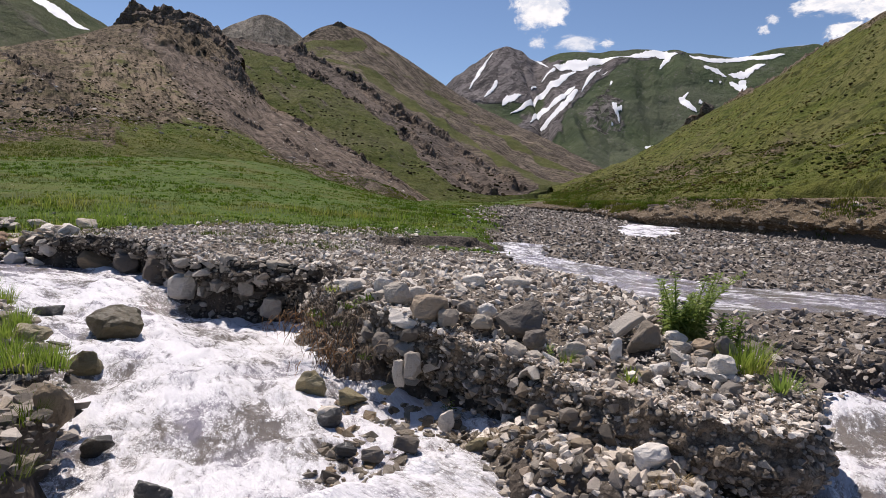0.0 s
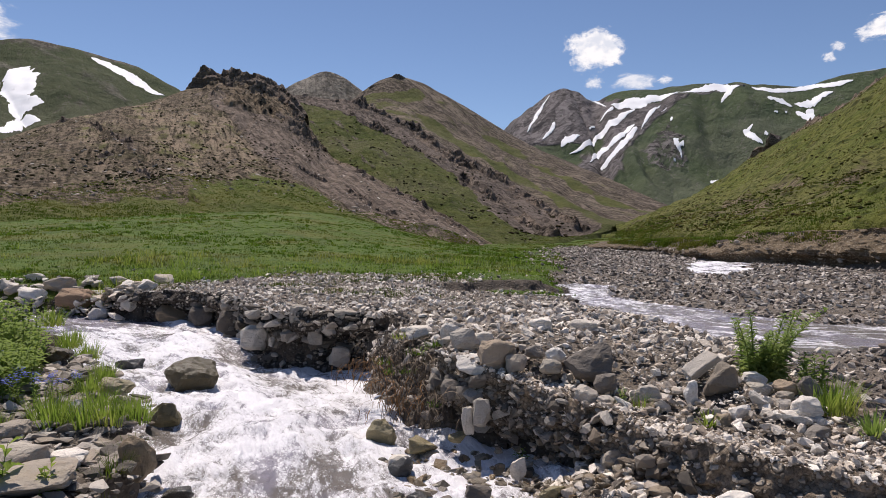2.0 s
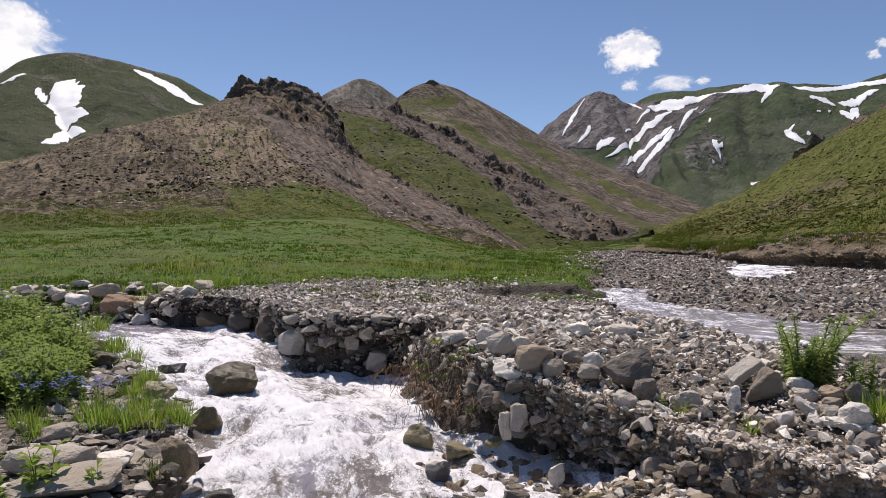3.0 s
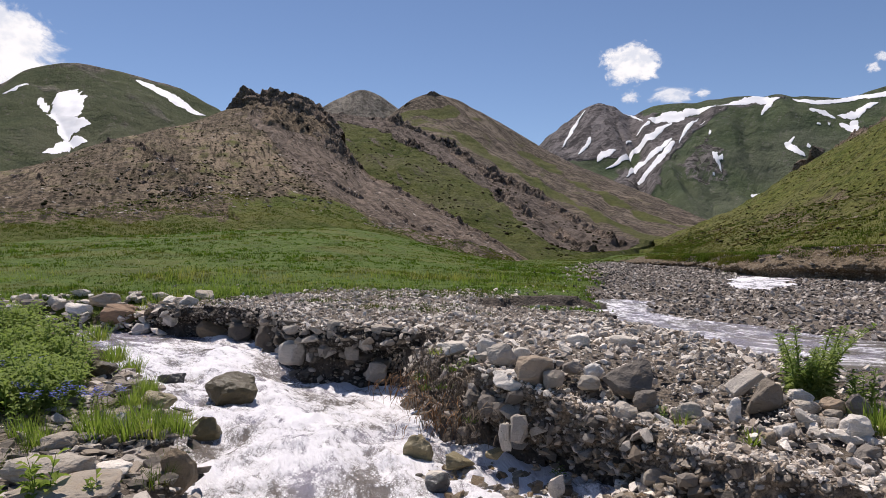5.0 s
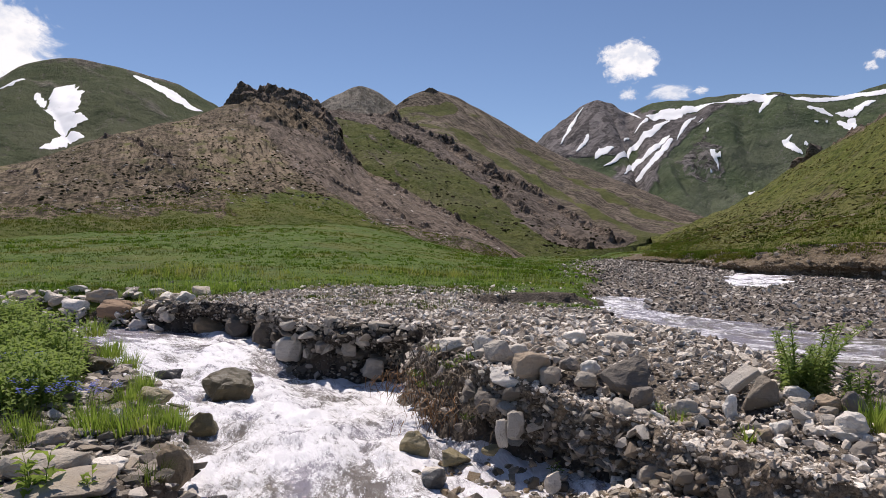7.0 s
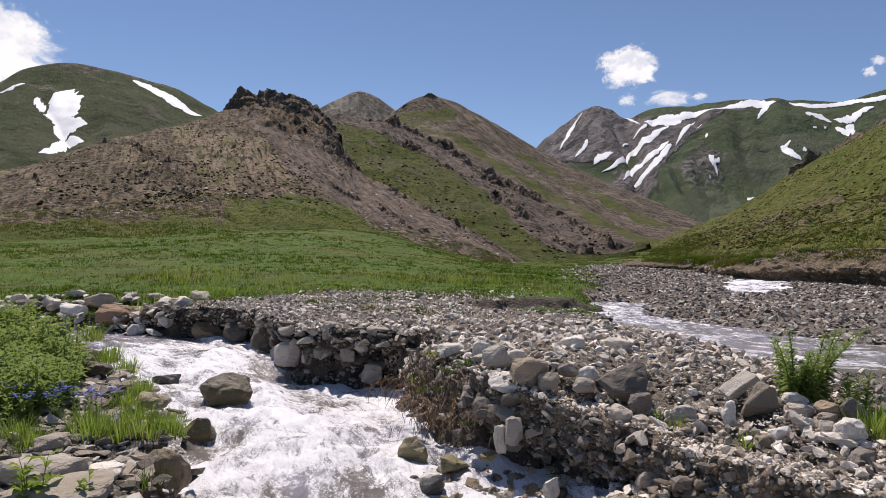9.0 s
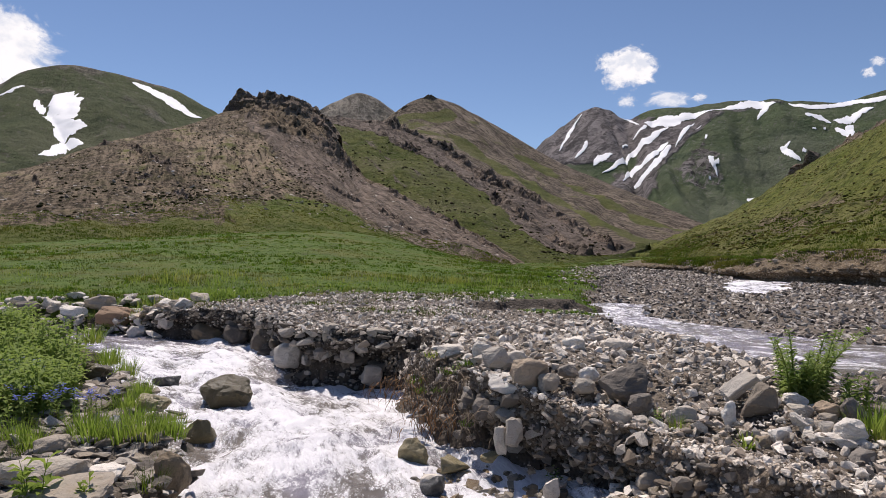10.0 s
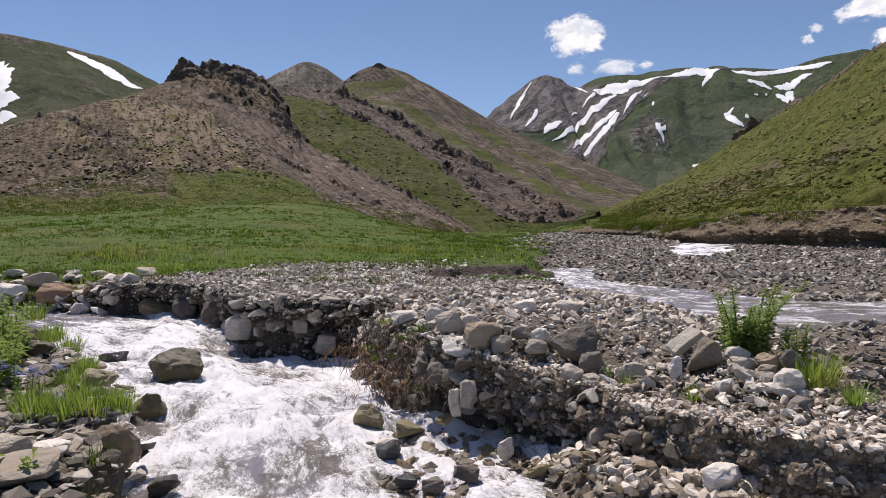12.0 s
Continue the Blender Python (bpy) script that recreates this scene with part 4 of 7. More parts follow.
crag_hill.roughen(np.clip(crag + 0.45 * edge + 0.3 * inner + 0.45 * left + 0.06, 0, 1), 2.3, 2.8)
crag_hill.build("hill_scree", M_CRAG_HILL, g * (1 - 0.6 * fan), 0.95 * crag + 0.5 * edge + 0.3 * inner + 0.42 * left, "brown scree hillside with a pinkish stone run and grassy foot", scree=0.95 * fan + pale)

gully_hill = Hill(GULLY_HILL, 560, 300, 1.1, 16, 2.0, 1.0)
U, V = gully_hill.U, gully_hill.V
ridge = zone(gully_hill, [(0.0, 0.9), (0.95, 0.9), (0.97, 0.55), (0.93, 0.50), (0.862, 0.435), (0.834, 0.415), (0.80, 0.45), (0.692, 0.53), (0.556, 0.612), (0.456, 0.622), (0.333, 0.64), (0.261, 0.62), (0.175, 0.69), (0.0, 0.70)], 1.6, 2.4)
rocks = np.maximum.reduce([
    ribbon(gully_hill, [(0.15, 0.77), (0.234, 0.789), (0.326, 0.769), (0.424, 0.763), (0.508, 0.732), (0.596, 0.766), (0.696, 0.766), (0.83, 0.749), (0.928, 0.60)], 1.8, 2.0, 3.0),
    ribbon(gully_hill, [(0.2, 0.69), (0.27, 0.645), (0.343, 0.666), (0.447, 0.645), (0.546, 0.64)], 1.0, 1.5, 2.4),
    ribbon(gully_hill, [(0.60, 0.63), (0.705, 0.575), (0.798, 0.54), (0.843, 0.52), (0.868, 0.50)], 2.0, 2.0, 3.0),
])
strips = np.maximum(ribbon(gully_hill, [(0.165, 0.635), (0.234, 0.535), (0.293, 0.525), (0.345, 0.53), (0.42, 0.5)], 0.4, 1.2, 1.6), ribbon(gully_hill, [(0.12, 0.56), (0.2, 0.47), (0.3, 0.42), (0.42, 0.36)], 0.3, 1.4, 2.0))
g = 0.82 - 0.75 * ridge + 0.12 * fbm(U * 12, V * 6, 3, 3) - 0.3 * strips
gully_hill.roughen(np.clip(0.9 * rocks + 0.3 * ridge + 0.2 * strips, 0, 1), 2.8, 2.2)
gully_hill.build("hill_gully", M_GULLY, g, 0.95 * rocks + 0.25 * strips, "green gully slope below a broken rocky ridge", scree=0.7 * ridge + 0.4 * strips)

brown_hill = Hill(BROWN_HILL, 300, 160, 2.0, 30, 3.0, 1.6)
U, V = brown_hill.U, brown_hill.V
meads = np.maximum.reduce([
    ribbon(brown_hill, [(0.205, 0.66), (0.266, 0.60), (0.315, 0.69)], 5, 3, 3),
    ribbon(brown_hill, [(0.36, 0.46), (0.459, 0.432), (0.556, 0.39), (0.664, 0.417), (0.718, 0.30), (0.80, 0.2)], 9, 5, 4),
    ribbon(brown_hill, [(0.50, 0.66), (0.595, 0.63), (0.749, 0.59), (0.822, 0.60), (0.92, 0.60)], 5, 4, 4),
])
run = np.maximum(ribbon(brown_hill, [(0.34, 0.66), (0.417, 0.62), (0.502, 0.56), (0.60, 0.50), (0.70, 0.48), (0.79, 0.35), (0.83, 0.2)], 3.5, 3, 4), ribbon(brown_hill, [(0.4, 0.80), (0.6, 0.79), (0.8, 0.77), (0.97, 0.72)], 5, 4, 5))
summit = ribbon(brown_hill, [(0.175, 0.75), (0.22, 0.73), (0.247, 0.777), (0.274, 0.77)], 2.5, 2, 2.5) + 0.5 * ribbon(brown_hill, [(0.486, 0.49), (0.60, 0.45), (0.70, 0.44)], 0.4, 1.2, 1.5)
brown_hill.build("hill_brown", M_BROWN_HILL, 0.30 + 0.65 * meads - 0.2 * run + 0.1 * fbm(U * 6, V * 4, 3, 3), 0.7 * summit, "rounded brown and green mountain spur with sparse grass", (120, -130, -75), 0.75 * run)

grey_peak = Hill(GREY_PEAK, 160, 80, 4.0, 70, 4.0, 6.0)
grey_peak.build("peak_grey", M_GREY_PEAK, 0.5 * smooth(0.72, 0.5, grey_peak.V) + 0.1, 0 * grey_peak.V, "bare grey rounded mountain peak")

shoulder = Hill(SHOULDER_HILL, 120, 60, 2.0, 30, 5.0, 1.0)
shoulder.build("hill_shoulder", M_FAR_GREEN, 0.75 + 0 * shoulder.V, 0 * shoulder.V, "smooth grass-covered hill shoulder")

green_mtn = Hill(GREEN_MOUNTAIN, 240, 120, 7.0, 120, 6.0, 14.0)
U, V = green_mtn.U, green_mtn.V
wash = ribbon(green_mtn, [(0.50, 0.76), (0.56, 0.68), (0.66, 0.58), (0.72, 0.52)], 12, 14, 16) + ribbon(green_mtn, [(0.38, 0.70), (0.43, 0.66), (0.48, 0.62)], 12, 14, 16)
g = 0.85 + 0.2 * fbm(U * 8, V * 3, 6, 3) - 0.35 * smooth(0.74, 0.8, V)
green_mtn.build("mountain_green", M_FAR_GREEN, g, 0 * V, "green mountain with summer snowfields", (150, -250, -130), 0.55 * wash)

snow_mtn = Hill(SNOW_MOUNTAIN, 420, 220, 9.0, 130, 7.0, 30.0)
U, V = snow_mtn.U, snow_mtn.V
peak = zone(snow_mtn, [(0.0, 0.5), (0.0, 0.95), (0.30, 0.95), (0.372, 0.69), (0.31, 0.62), (0.25, 0.52), (0.158, 0.49)], 14, 16)
scar = zone(snow_mtn, [(0.408, 0.50), (0.439, 0.55), (0.482, 0.60), (0.527, 0.53), (0.52, 0.44), (0.48, 0.385), (0.427, 0.42)], 9, 12)
scar = np.maximum(scar, zone(snow_mtn, [(0.236, 0.39), (0.348, 0.585), (0.42, 0.62), (0.41, 0.54), (0.315, 0.44)], 8, 8))
scar = np.maximum(scar, 0.6 * ribbon(snow_mtn, [(0.44, 0.65), (0.504, 0.643), (0.561, 0.618), (0.60, 0.57)], 8, 9, 14))
flank = 0.75 * zone(snow_mtn, [(0.2, 0.35), (0.36, 0.70), (0.62, 0.78), (0.44, 0.62), (0.36, 0.42)], 20, 25)
crown = smooth(0.74, 0.80, V) * smooth(0.36, 0.42, U)
chute = ribbon(snow_mtn, [(0.527, 0.50), (0.522, 0.44), (0.50, 0.37), (0.485, 0.33)], 2, 6, 6) + ribbon(snow_mtn, [(0.425, 0.42), (0.43, 0.36), (0.45, 0.31)], 2, 6, 6)
snow_mtn.roughen(np.clip(peak * 0.8 + scar * 0.8, 0, 1), 6.0, 26.0, (-150, -250, -130))
snow_mtn.build("mountain_snow", M_SNOW_MTN, 0.95 + 0.12 * fbm(U * 12, V * 4, 7, 3) - 0.75 * peak - 0.3 * flank, 0.55 * scar + 0.12 * peak, "dark green mountain range streaked with snow gullies", (-150, -250, -130), 0.75 * peak + 0.25 * scar + flank + 0.35 * crown + 0.35 * chute)

grassy_hill = Hill(GRASSY_HILL, 420, 240, 0.8, 11, 8.0, 0.6, apron=0.01)
U, V = grassy_hill.U, grassy_hill.V
steps = 0.22 * fbm(grassy_hill.p[..., 1] / 5.0, grassy_hill.p[..., 2] / 0.9, 4, 3) * smooth(0.14, 0.25, V) * smooth(0.8, 0.74, V)
grassy_hill.p[..., 2] += steps
bare = zone(grassy_hill, [(0.55, 0.22), (0.62, 0.42), (0.72, 0.50), (0.86, 0.46), (0.90, 0.30), (0.75, 0.20)], 9, 8)
path = ribbon(grassy_hill, [(0.74, 0.21), (0.82, 0.28), (0.92, 0.31), (0.99, 0.32)], 0.5, 0.8, 1.0)
g = 0.86 + 0.28 * fbm(U * 16, V * 9, 8, 4) - 0.42 * bare
crest = smooth(0.70, 0.8, V) * smooth(0.30, 0.5, fbm(U * 40, V * 10, 9, 2) + 0.35)
grassy_hill.build("hill_grassy", M_GRASSY, g, 0.7 * crest, "steep green grassy hillside dotted with dark shrubs", (12, -100, -6), 0.9 * path + 0.25 * bare)


# ---- water ----
def make_water(name, outline, box, step, level, foam, flow, amp, margin, label, rag=0.0):
    gx, gy = np.arange(box[0], box[1], step), np.arange(box[2], box[3], step)
    X, Y = np.meshgrid(gx, gy, indexing="ij")
    d = signed(outline, X, Y)
    off, along = line_distance(flow, X, Y)
    side = np.where(right_side(flow, X, Y), off, -off)
    # past the bend the current turns up beside the bench
    bend = smooth(1.8, 4.0, X) * smooth(9.2, 8.2, Y)
    along, side = along * (1 - bend) + (0.5 * X + 0.87 * Y + 25) * bend, side * (1 - bend) + (0.87 * X - 0.5 * Y) * bend
    f = foam(X, Y)
    z = level(X, Y)
    turb = fbm(along * 1.0, side * 1.6, 0.0, 3) * 0.8 + (0.45 - np.abs(fbm(along * 1.9 + 0.6 * side, side * 2.6, 4.0, 2))) * 0.6 + 0.14 * fbm(along * 7, side * 9, 8.0, 2)
    z = z + amp * (0.5 + f) * turb
    keep = d + rag * fbm(X * 0.7, Y * 0.7, 6, 4, 0.65) < margin
    face = grid_faces(len(gx), len(gy))[:, ::-1]
    face = face[keep.ravel()[face].all(1)]
    used, inv = np.unique(face, return_inverse=True)
    verts = np.stack([X, Y, z], -1).reshape(-1, 3)[used]
    uv = np.stack([along, side], -1).reshape(-1, 2)[used]
    me = mesh_data(name, verts, inv.reshape(-1, 4), M_WATER, True, {"foam": f.ravel()[used], "crest": turb.ravel()[used]}, uv)
    return tagged(new(name, me), label, "water", kind="structure")


def right_side(poly, x, y):
    """Whether a place lies to the right of the nearest stretch of a line."""
    best, res = np.full(np.shape(x), 1e9), np.zeros(np.shape(x), bool)
    for a, b in segments(poly, False):
        d = b - a
        t = np.clip(((x - a[0]) * d[0] + (y - a[1]) * d[1]) / (d @ d), 0, 1)
        r = np.hypot(x - a[0] - t * d[0], y - a[1] - t * d[1])
        res = np.where(r < best, (x - a[0]) * d[1] - (y - a[1]) * d[0] > 0, res)
        best = np.minimum(best, r)
    return res


def stream_foam(x, y):
    f = 0.65 + 0.28 * fbm(x * 1.2, y * 1.2, 2, 3)
    f = f + 0.3 * np.exp(-((x + 1.6) ** 2 / 1.2 + (y - 10.4) ** 2 / 2.0)) + 0.35 * np.exp(-((x + 0.9) ** 2 / 1.0 + (y - 5.6) ** 2 / 0.4))
    f = f - 0.26 * smooth(12.5, 15.5, y) * smooth(-4, -6, x) - 0.16 * np.exp(-((x + 4.2) ** 2 + (y - 11.5) ** 2) / 1.4)
    f = f + 0.25 * np.exp(-((x + 0.5) ** 2 / 0.5 + (y - 8.3) ** 2 / 1.5)) - 0.18 * np.exp(-((x + 1.6) ** 2 / 0.5 + (y - 6.9) ** 2 / 0.5))
    f = f + 0.08 * smooth(-0.3, 0.5, x) * smooth(8.2, 7.0, y) * smooth(3.6, 3.0, x) - 0.10 * smooth(3.4, 4.4, x) * smooth(7.6, 6.2, y)
    return np.clip(f, 0, 1.15)


stream = make_water("stream", STREAM, (-14, 13, 1.5, 20), 0.045, stream_level, stream_foam, FLOW, 0.085, 0.3,
                    "foaming grey-white mountain stream rushing over rocks")
channel = make_water("side_channel", CHANNEL, (3.6, 24, 10, 24.5), 0.06, lambda x, y: bed_height(y) - 0.07 * smooth(13.0, 10.5, y) + 0 * x,
                     lambda x, y: 0.2 + 0.2 * smooth(15, 20, y) + 0.1 * fbm(x, y, 3, 2), [(5.7, 24), (4.9, 19), (5.6, 14.5), (6.9, 12.6), (9, 12.4), (14, 11.4), (24, 11.2)], 0.03, 0.6,
                     "shallow grey braided side channel running between gravel bars")
upper = make_water("upper_channel", UPPER, (12, 23, 28, 48), 0.1, lambda x, y: bed_height(y) - 0.03 + 0 * x,
                   lambda x, y: 0.7 + 0.3 * fbm(x * 0.6, y * 0.6, 3, 2), [(20, 48), (18, 40), (15, 33), (13, 29)], 0.04, 0.4,
                   "white water upstream below the earth bank", 0.9)


# ---- stones ----
def stone_shape(seed, flat=0.55, long=1.35, points=13):
    r = random.Random(seed)
    bm = bmesh.new()
    for _ in range(points):
        p = Vector((r.gauss(0, 1), r.gauss(0, 1), r.gauss(0, 1))).normalized()
        p *= r.uniform(0.82, 1.0) / max(abs(c) for c in p) ** 0.55
        bm.verts.new((p.x * 0.5 * long, p.y * 0.5, p.z * 0.5 * flat))
    bmesh.ops.convex_hull(bm, input=bm.verts)
    for v in [v for v in bm.verts if not v.link_faces]:
        bm.verts.remove(v)
    bmesh.ops.triangulate(bm, faces=bm.faces)
    bm.verts.index_update()
    v = np.array([tuple(q.co) for q in bm.verts])
    f = np.array([[q.index for q in face.verts] for face in bm.faces])
    bm.free()
    return v, f


SHAPES = [stone_shape(i, flat=0.36 + 0.06 * (i % 7), long=1.15 + 0.14 * (i % 5), points=10 + i % 4) for i in range(16)]


CHUNKS = [stone_shape(40 + i, flat=0.55 + 0.07 * (i % 5), long=1.05 + 0.1 * (i % 4), points=13 + i % 5) for i in range(12)]


def turns(n, tilt):
    """Random turns about z, and then a tilt."""
    a, b, c = rng.uniform(0, 6.283, n), rng.normal(0, tilt, n), rng.normal(0, tilt, n)
    ca, sa, cb, sb, cc, sc = np.cos(a), np.sin(a), np.cos(b), np.sin(b), np.cos(c), np.sin(c)
    one, zero = np.ones(n), np.zeros(n)
    rz = np.stack([ca, -sa, zero, sa, ca, zero, zero, zero, one], -1).reshape(-1, 3, 3)
    rx = np.stack([one, zero, zero, zero, cb, -sb, zero, sb, cb], -1).reshape(-1, 3, 3)
    ry = np.stack([cc, zero, sc, zero, one, zero, -sc, zero, cc], -1).reshape(-1, 3, 3)
    return rx @ ry @ rz


def scatter(name, place, size, mat, label, category="stones", tilt=0.3, shapes=None, shade=False):
    """Many small pieces joined into one object."""
    shapes = shapes or SHAPES
    place, size = np.asarray(place), np.asarray(size)
    if size.ndim == 1:
        size = size[:, None] * np.ones(3)
    rot = turns(len(place), tilt)
    pick = rng.integers(0, len(shapes), len(place))
    vs, fs, base = [], [], 0
    for k, (v, f) in enumerate(shapes):
        w = np.nonzero(pick == k)[0]
        if len(w) == 0:
            continue
        q = np.einsum("nij,nkj->nki", rot[w], v[None] * size[w][:, None, :]) + place[w][:, None, :]
        vs.append(q.reshape(-1, 3))
        fs.append((f[None] + (np.arange(len(w)) * len(v))[:, None, None] + base).reshape(-1, 3))
        base += len(w) * len(v)
    me = mesh_data(name, np.concatenate(vs), np.concatenate(fs), mat, shade)
    return tagged(new(name, me), label, category, kind="stuff")


def sample(n, box):
    return rng.uniform(box[0], box[1], n), rng.uniform(box[2], box[3], n)


def lay_gravel():
    # bench between the two streams
    x, y = sample(100000, (-9.5, 5.2, 4.4, 25))
    z, grass, earth, ds, dc, c = ground_height(x, y, True)
    r = right_of(BENCH_EDGE, x, y)
    ok = (ds > 0.02) & (r < 0.6) & (earth < rng.uniform(0.5, 1.1, len(x))) & (y > 4.5) & (rng.random(len(x)) > grass * 0.965) & ~((x < -1.5) & (y < 11.5 - x * 0.3))
    ok &= rng.random(len(x)) < np.interp(y, [4, 8, 14, 25], [1.0, 1.0, 0.75, 0.5])
    x, y, z = x[ok], y[ok], z[ok]
    s = 0.022 + 0.14 * rng.random(len(x)) ** 5.5 * np.interp(y, [5, 8, 10, 14, 20], [0.65, 0.75, 1.0, 0.75, 0.85])
    scatter("bench_gravel", np.stack([x, y, z + s * 0.12], 1), s, M_GRAVEL, "loose grey angular stones covering the gravel bench", tilt=0.6, shapes=SHAPES + CHUNKS)
    # dark riverbed beyond
    x = rng.uniform(3, 30, 90000)
    y = 5.5 + 66 * rng.random(90000) ** 1.9
    z, grass, earth, ds, dc, c = ground_height(x, y, True)
    ok = (right_of(BENCH_EDGE, x, y) > rng.normal(0, 0.35, len(x)) * y / 15) & (c < 0.2) & (ds > 0.0) & (dc > np.where(y > 24, rng.normal(-0.1, 0.5, len(x)), 0.02 * y)) & (np.abs(x) < y * 0.95 + 2)
    x, y, z = x[ok], y[ok], z[ok]
    s = (0.035 + 0.16 * rng.random(len(x)) ** 3.2) * np.interp(y, [8, 20, 50], [0.9, 1.0, 1.3])
    scatter("riverbed_gravel", np.stack([x, y, z + s * 0.12], 1), s, M_BED, "dark grey angular stones of the dry riverbed", tilt=0.55)
    # spit below the bank
    x, y = sample(15000, (0, 4.2, 4.0, 7.4))
    z, grass, earth, ds, dc, c = ground_height(x, y, True)
    ok = (signed(SPIT, x, y) < 0.25) & (ds < 0.05) & (rng.random(len(x)) < 0.1 + 0.6 * smooth(0.7, 1.6, x - 0.35 * (6 - y)))
    x, y, z = x[ok], y[ok], z[ok]
    s = 0.025 + 0.12 * rng.random(len(x)) ** 3.0
    dry = rng.random(len(x)) < 0.35 + 0.5 * smooth(1.2, 2.4, x)
    for mask, mat, words in ((dry, M_GRAVEL, "pale grey stones heaped at the foot of the bank"), (~dry, M_WET_PEBBLE, "wet dark stones at the foot of the bank")):
        scatter("spit_stones", np.stack([x, y, z + s * 0.15], 1)[mask], s[mask], mat, words, tilt=0.4, shapes=CHUNKS)
    # far-left shore
    x, y = sample(9000, (-16, -4.5, 14.5, 21))
    z, grass, earth, ds, dc, c = ground_height(x, y, True)
    ok = (ds > -0.5) & (ds < 2.6) & (rng.random(len(x)) > grass) & (x < -6.6)
    x, y, z = x[ok], y[ok], z[ok]
    s = 0.05 + 0.33 * rng.random(len(x)) ** 4
    scatter("shore_stones", np.stack([x, y, z + s * 0.12], 1), s, M_GRAVEL, "grey cobbles along the upstream shore", tilt=0.35)
    # left bank
    x, y = sample(6000, (-7, -1.4, 3.2, 9.5))
    z, grass, earth, ds, dc, c = ground_height(x, y, True)
    ok = (ds > 0.0) & (ds < 2.2) & (rng.random(len(x)) > grass * 1.3)
    x, y, z = x[ok], y[ok], z[ok]
    s = 0.025 + 0.14 * rng.random(len(x)) ** 3
    scatter("bank_gravel", np.stack([x, y, z + s * 0.1], 1), s * 1.2, M_SHALE, "flat grey shale chips on the grassy bank", tilt=0.2)


    # wet stones breaking the shallows
    x, y = sample(3600, (-0.3, 3.2, 4.0, 7.6))
    z, grass, earth, ds, dc, c = ground_height(x, y, True)
    ok = (ds < -0.05) & (signed(SPIT, x, y) < 0.75) & (x < 2.4) & (rng.random(len(x)) < 0.34)
    x, y = x[ok], y[ok]
    s = 0.04 + 0.13 * rng.random(len(x)) ** 2.0
    scatter("shallows_stones", np.stack([x, y, stream_level(x, y) - 0.045 + s * 0.05], 1), s, M_WET_PEBBLE, "wet brown stones breaking the shallow water", tilt=0.4, shapes=CHUNKS)


lay_gravel()


M_BANK_STONE_SMALL = stone_material("mound stones", (0.06, 0.05, 0.04), (0.20, 0.17, 0.14), (0.52, 0.46, 0.40), True, tan=(0.2, 0.15, 0.1))
BANK_STONES = [mesh_data("stone", v, f, M_BANK_STONE) for v, f in CHUNKS]


def stud_bank(name, count, rest, stretch, size, band, power):
    """Stones that stick out of an eroded face: single stones, and the small rest joined."""
    bank, grid, out, back = BANKS[name]
    n, m = grid.shape[:2]
    i = (n * rng.uniform(*stretch, count + rest)).astype(int)
    j = (m * (band[0] + (band[1] - band[0]) * rng.random(count + rest))).astype(int)
    big = np.arange(count + rest) < count
    s = np.where(big, size[0] + (size[1] - size[0]) * rng.random(count + rest) ** power, rng.uniform(0.03, 0.075, count + rest))
    place = grid[i, j] + np.column_stack([out[i] * (s * 0.22)[:, None], 0 * s])
    r = random.Random(count)
    for k in range(count):
        ob = part("stone", BANK_STONES[k % len(BANK_STONES)], bank)
        ob.matrix_basis = pose(*place[k], r.uniform(-30, 30), r.uniform(-30, 30), r.uniform(0, 360)) @ Matrix.Diagonal((s[k] * r.uniform(0.9, 1.3), s[k] * r.uniform(0.7, 1.1), s[k] * r.uniform(0.7, 1.2), 1.0))
    scatter("bank_pebbles", place[count:], s[count:], M_SHALE, "pebbles embedded in the eroded stream bank", tilt=0.5, shapes=CHUNKS)


stud_bank("bank_far", 60, 260, (0.03, 0.40), (0.07, 0.24), (0.2, 0.9), 2.4)
stud_bank("bank_far", 230, 800, (0.40, 0.98), (0.08, 0.30), (0.25, 0.96), 2.2)
stud_bank("bank_front", 110, 420, (0.0, 0.42), (0.06, 0.22), (0.35, 0.97), 2.4)
stud_bank("bank_front", 34, 190, (0.42, 0.85), (0.05, 0.17), (0.4, 0.97), 2.6)
stud_bank("bank_earth", 70, 1500, (0.0, 0.8), (0.12, 0.5), (0.28, 0.97), 3.0)
stud_bank("bank_near", 60, 160, (0.1, 0.9), (0.06, 0.22), (0.4, 0.98), 2.5)


def rim_gravel(name, n, stretch, mat, label):
    """Loose stones along the top of a bank."""
    bank, grid, out, back = BANKS[name]
    i = (len(grid) * rng.uniform(*stretch, n)).astype(int)
    w = rng.uniform(-0.05, 1.1, n)[:, None]
    size = 0.016 + 0.07 * rng.random(n) ** 4
    place = grid[i, -1] * (1 - w) + back[i] * w + np.column_stack([rng.normal(0, 0.02, (n, 2)), size * 0.1])
    scatter("rim_gravel", place, size, mat, label, tilt=0.5, shapes=SHAPES + CHUNKS)


rim_gravel("bank_front", 3600, (0.0, 0.8), M_GRAVEL, "grey stones along the brink of the eroded bank")
rim_gravel("bank_far", 2600, (0.1, 1.0), M_GRAVEL, "grey stones along the brink of the far bank")
rim_gravel("bank_near", 900, (0.1, 0.9), M_SHALE, "shale chips along the brink of the near bank")


# ---- rock outcrops on the hills ----
DOMES = [stone_shape(140 + i, 0.9, 1.3, 26) for i in range(6)]


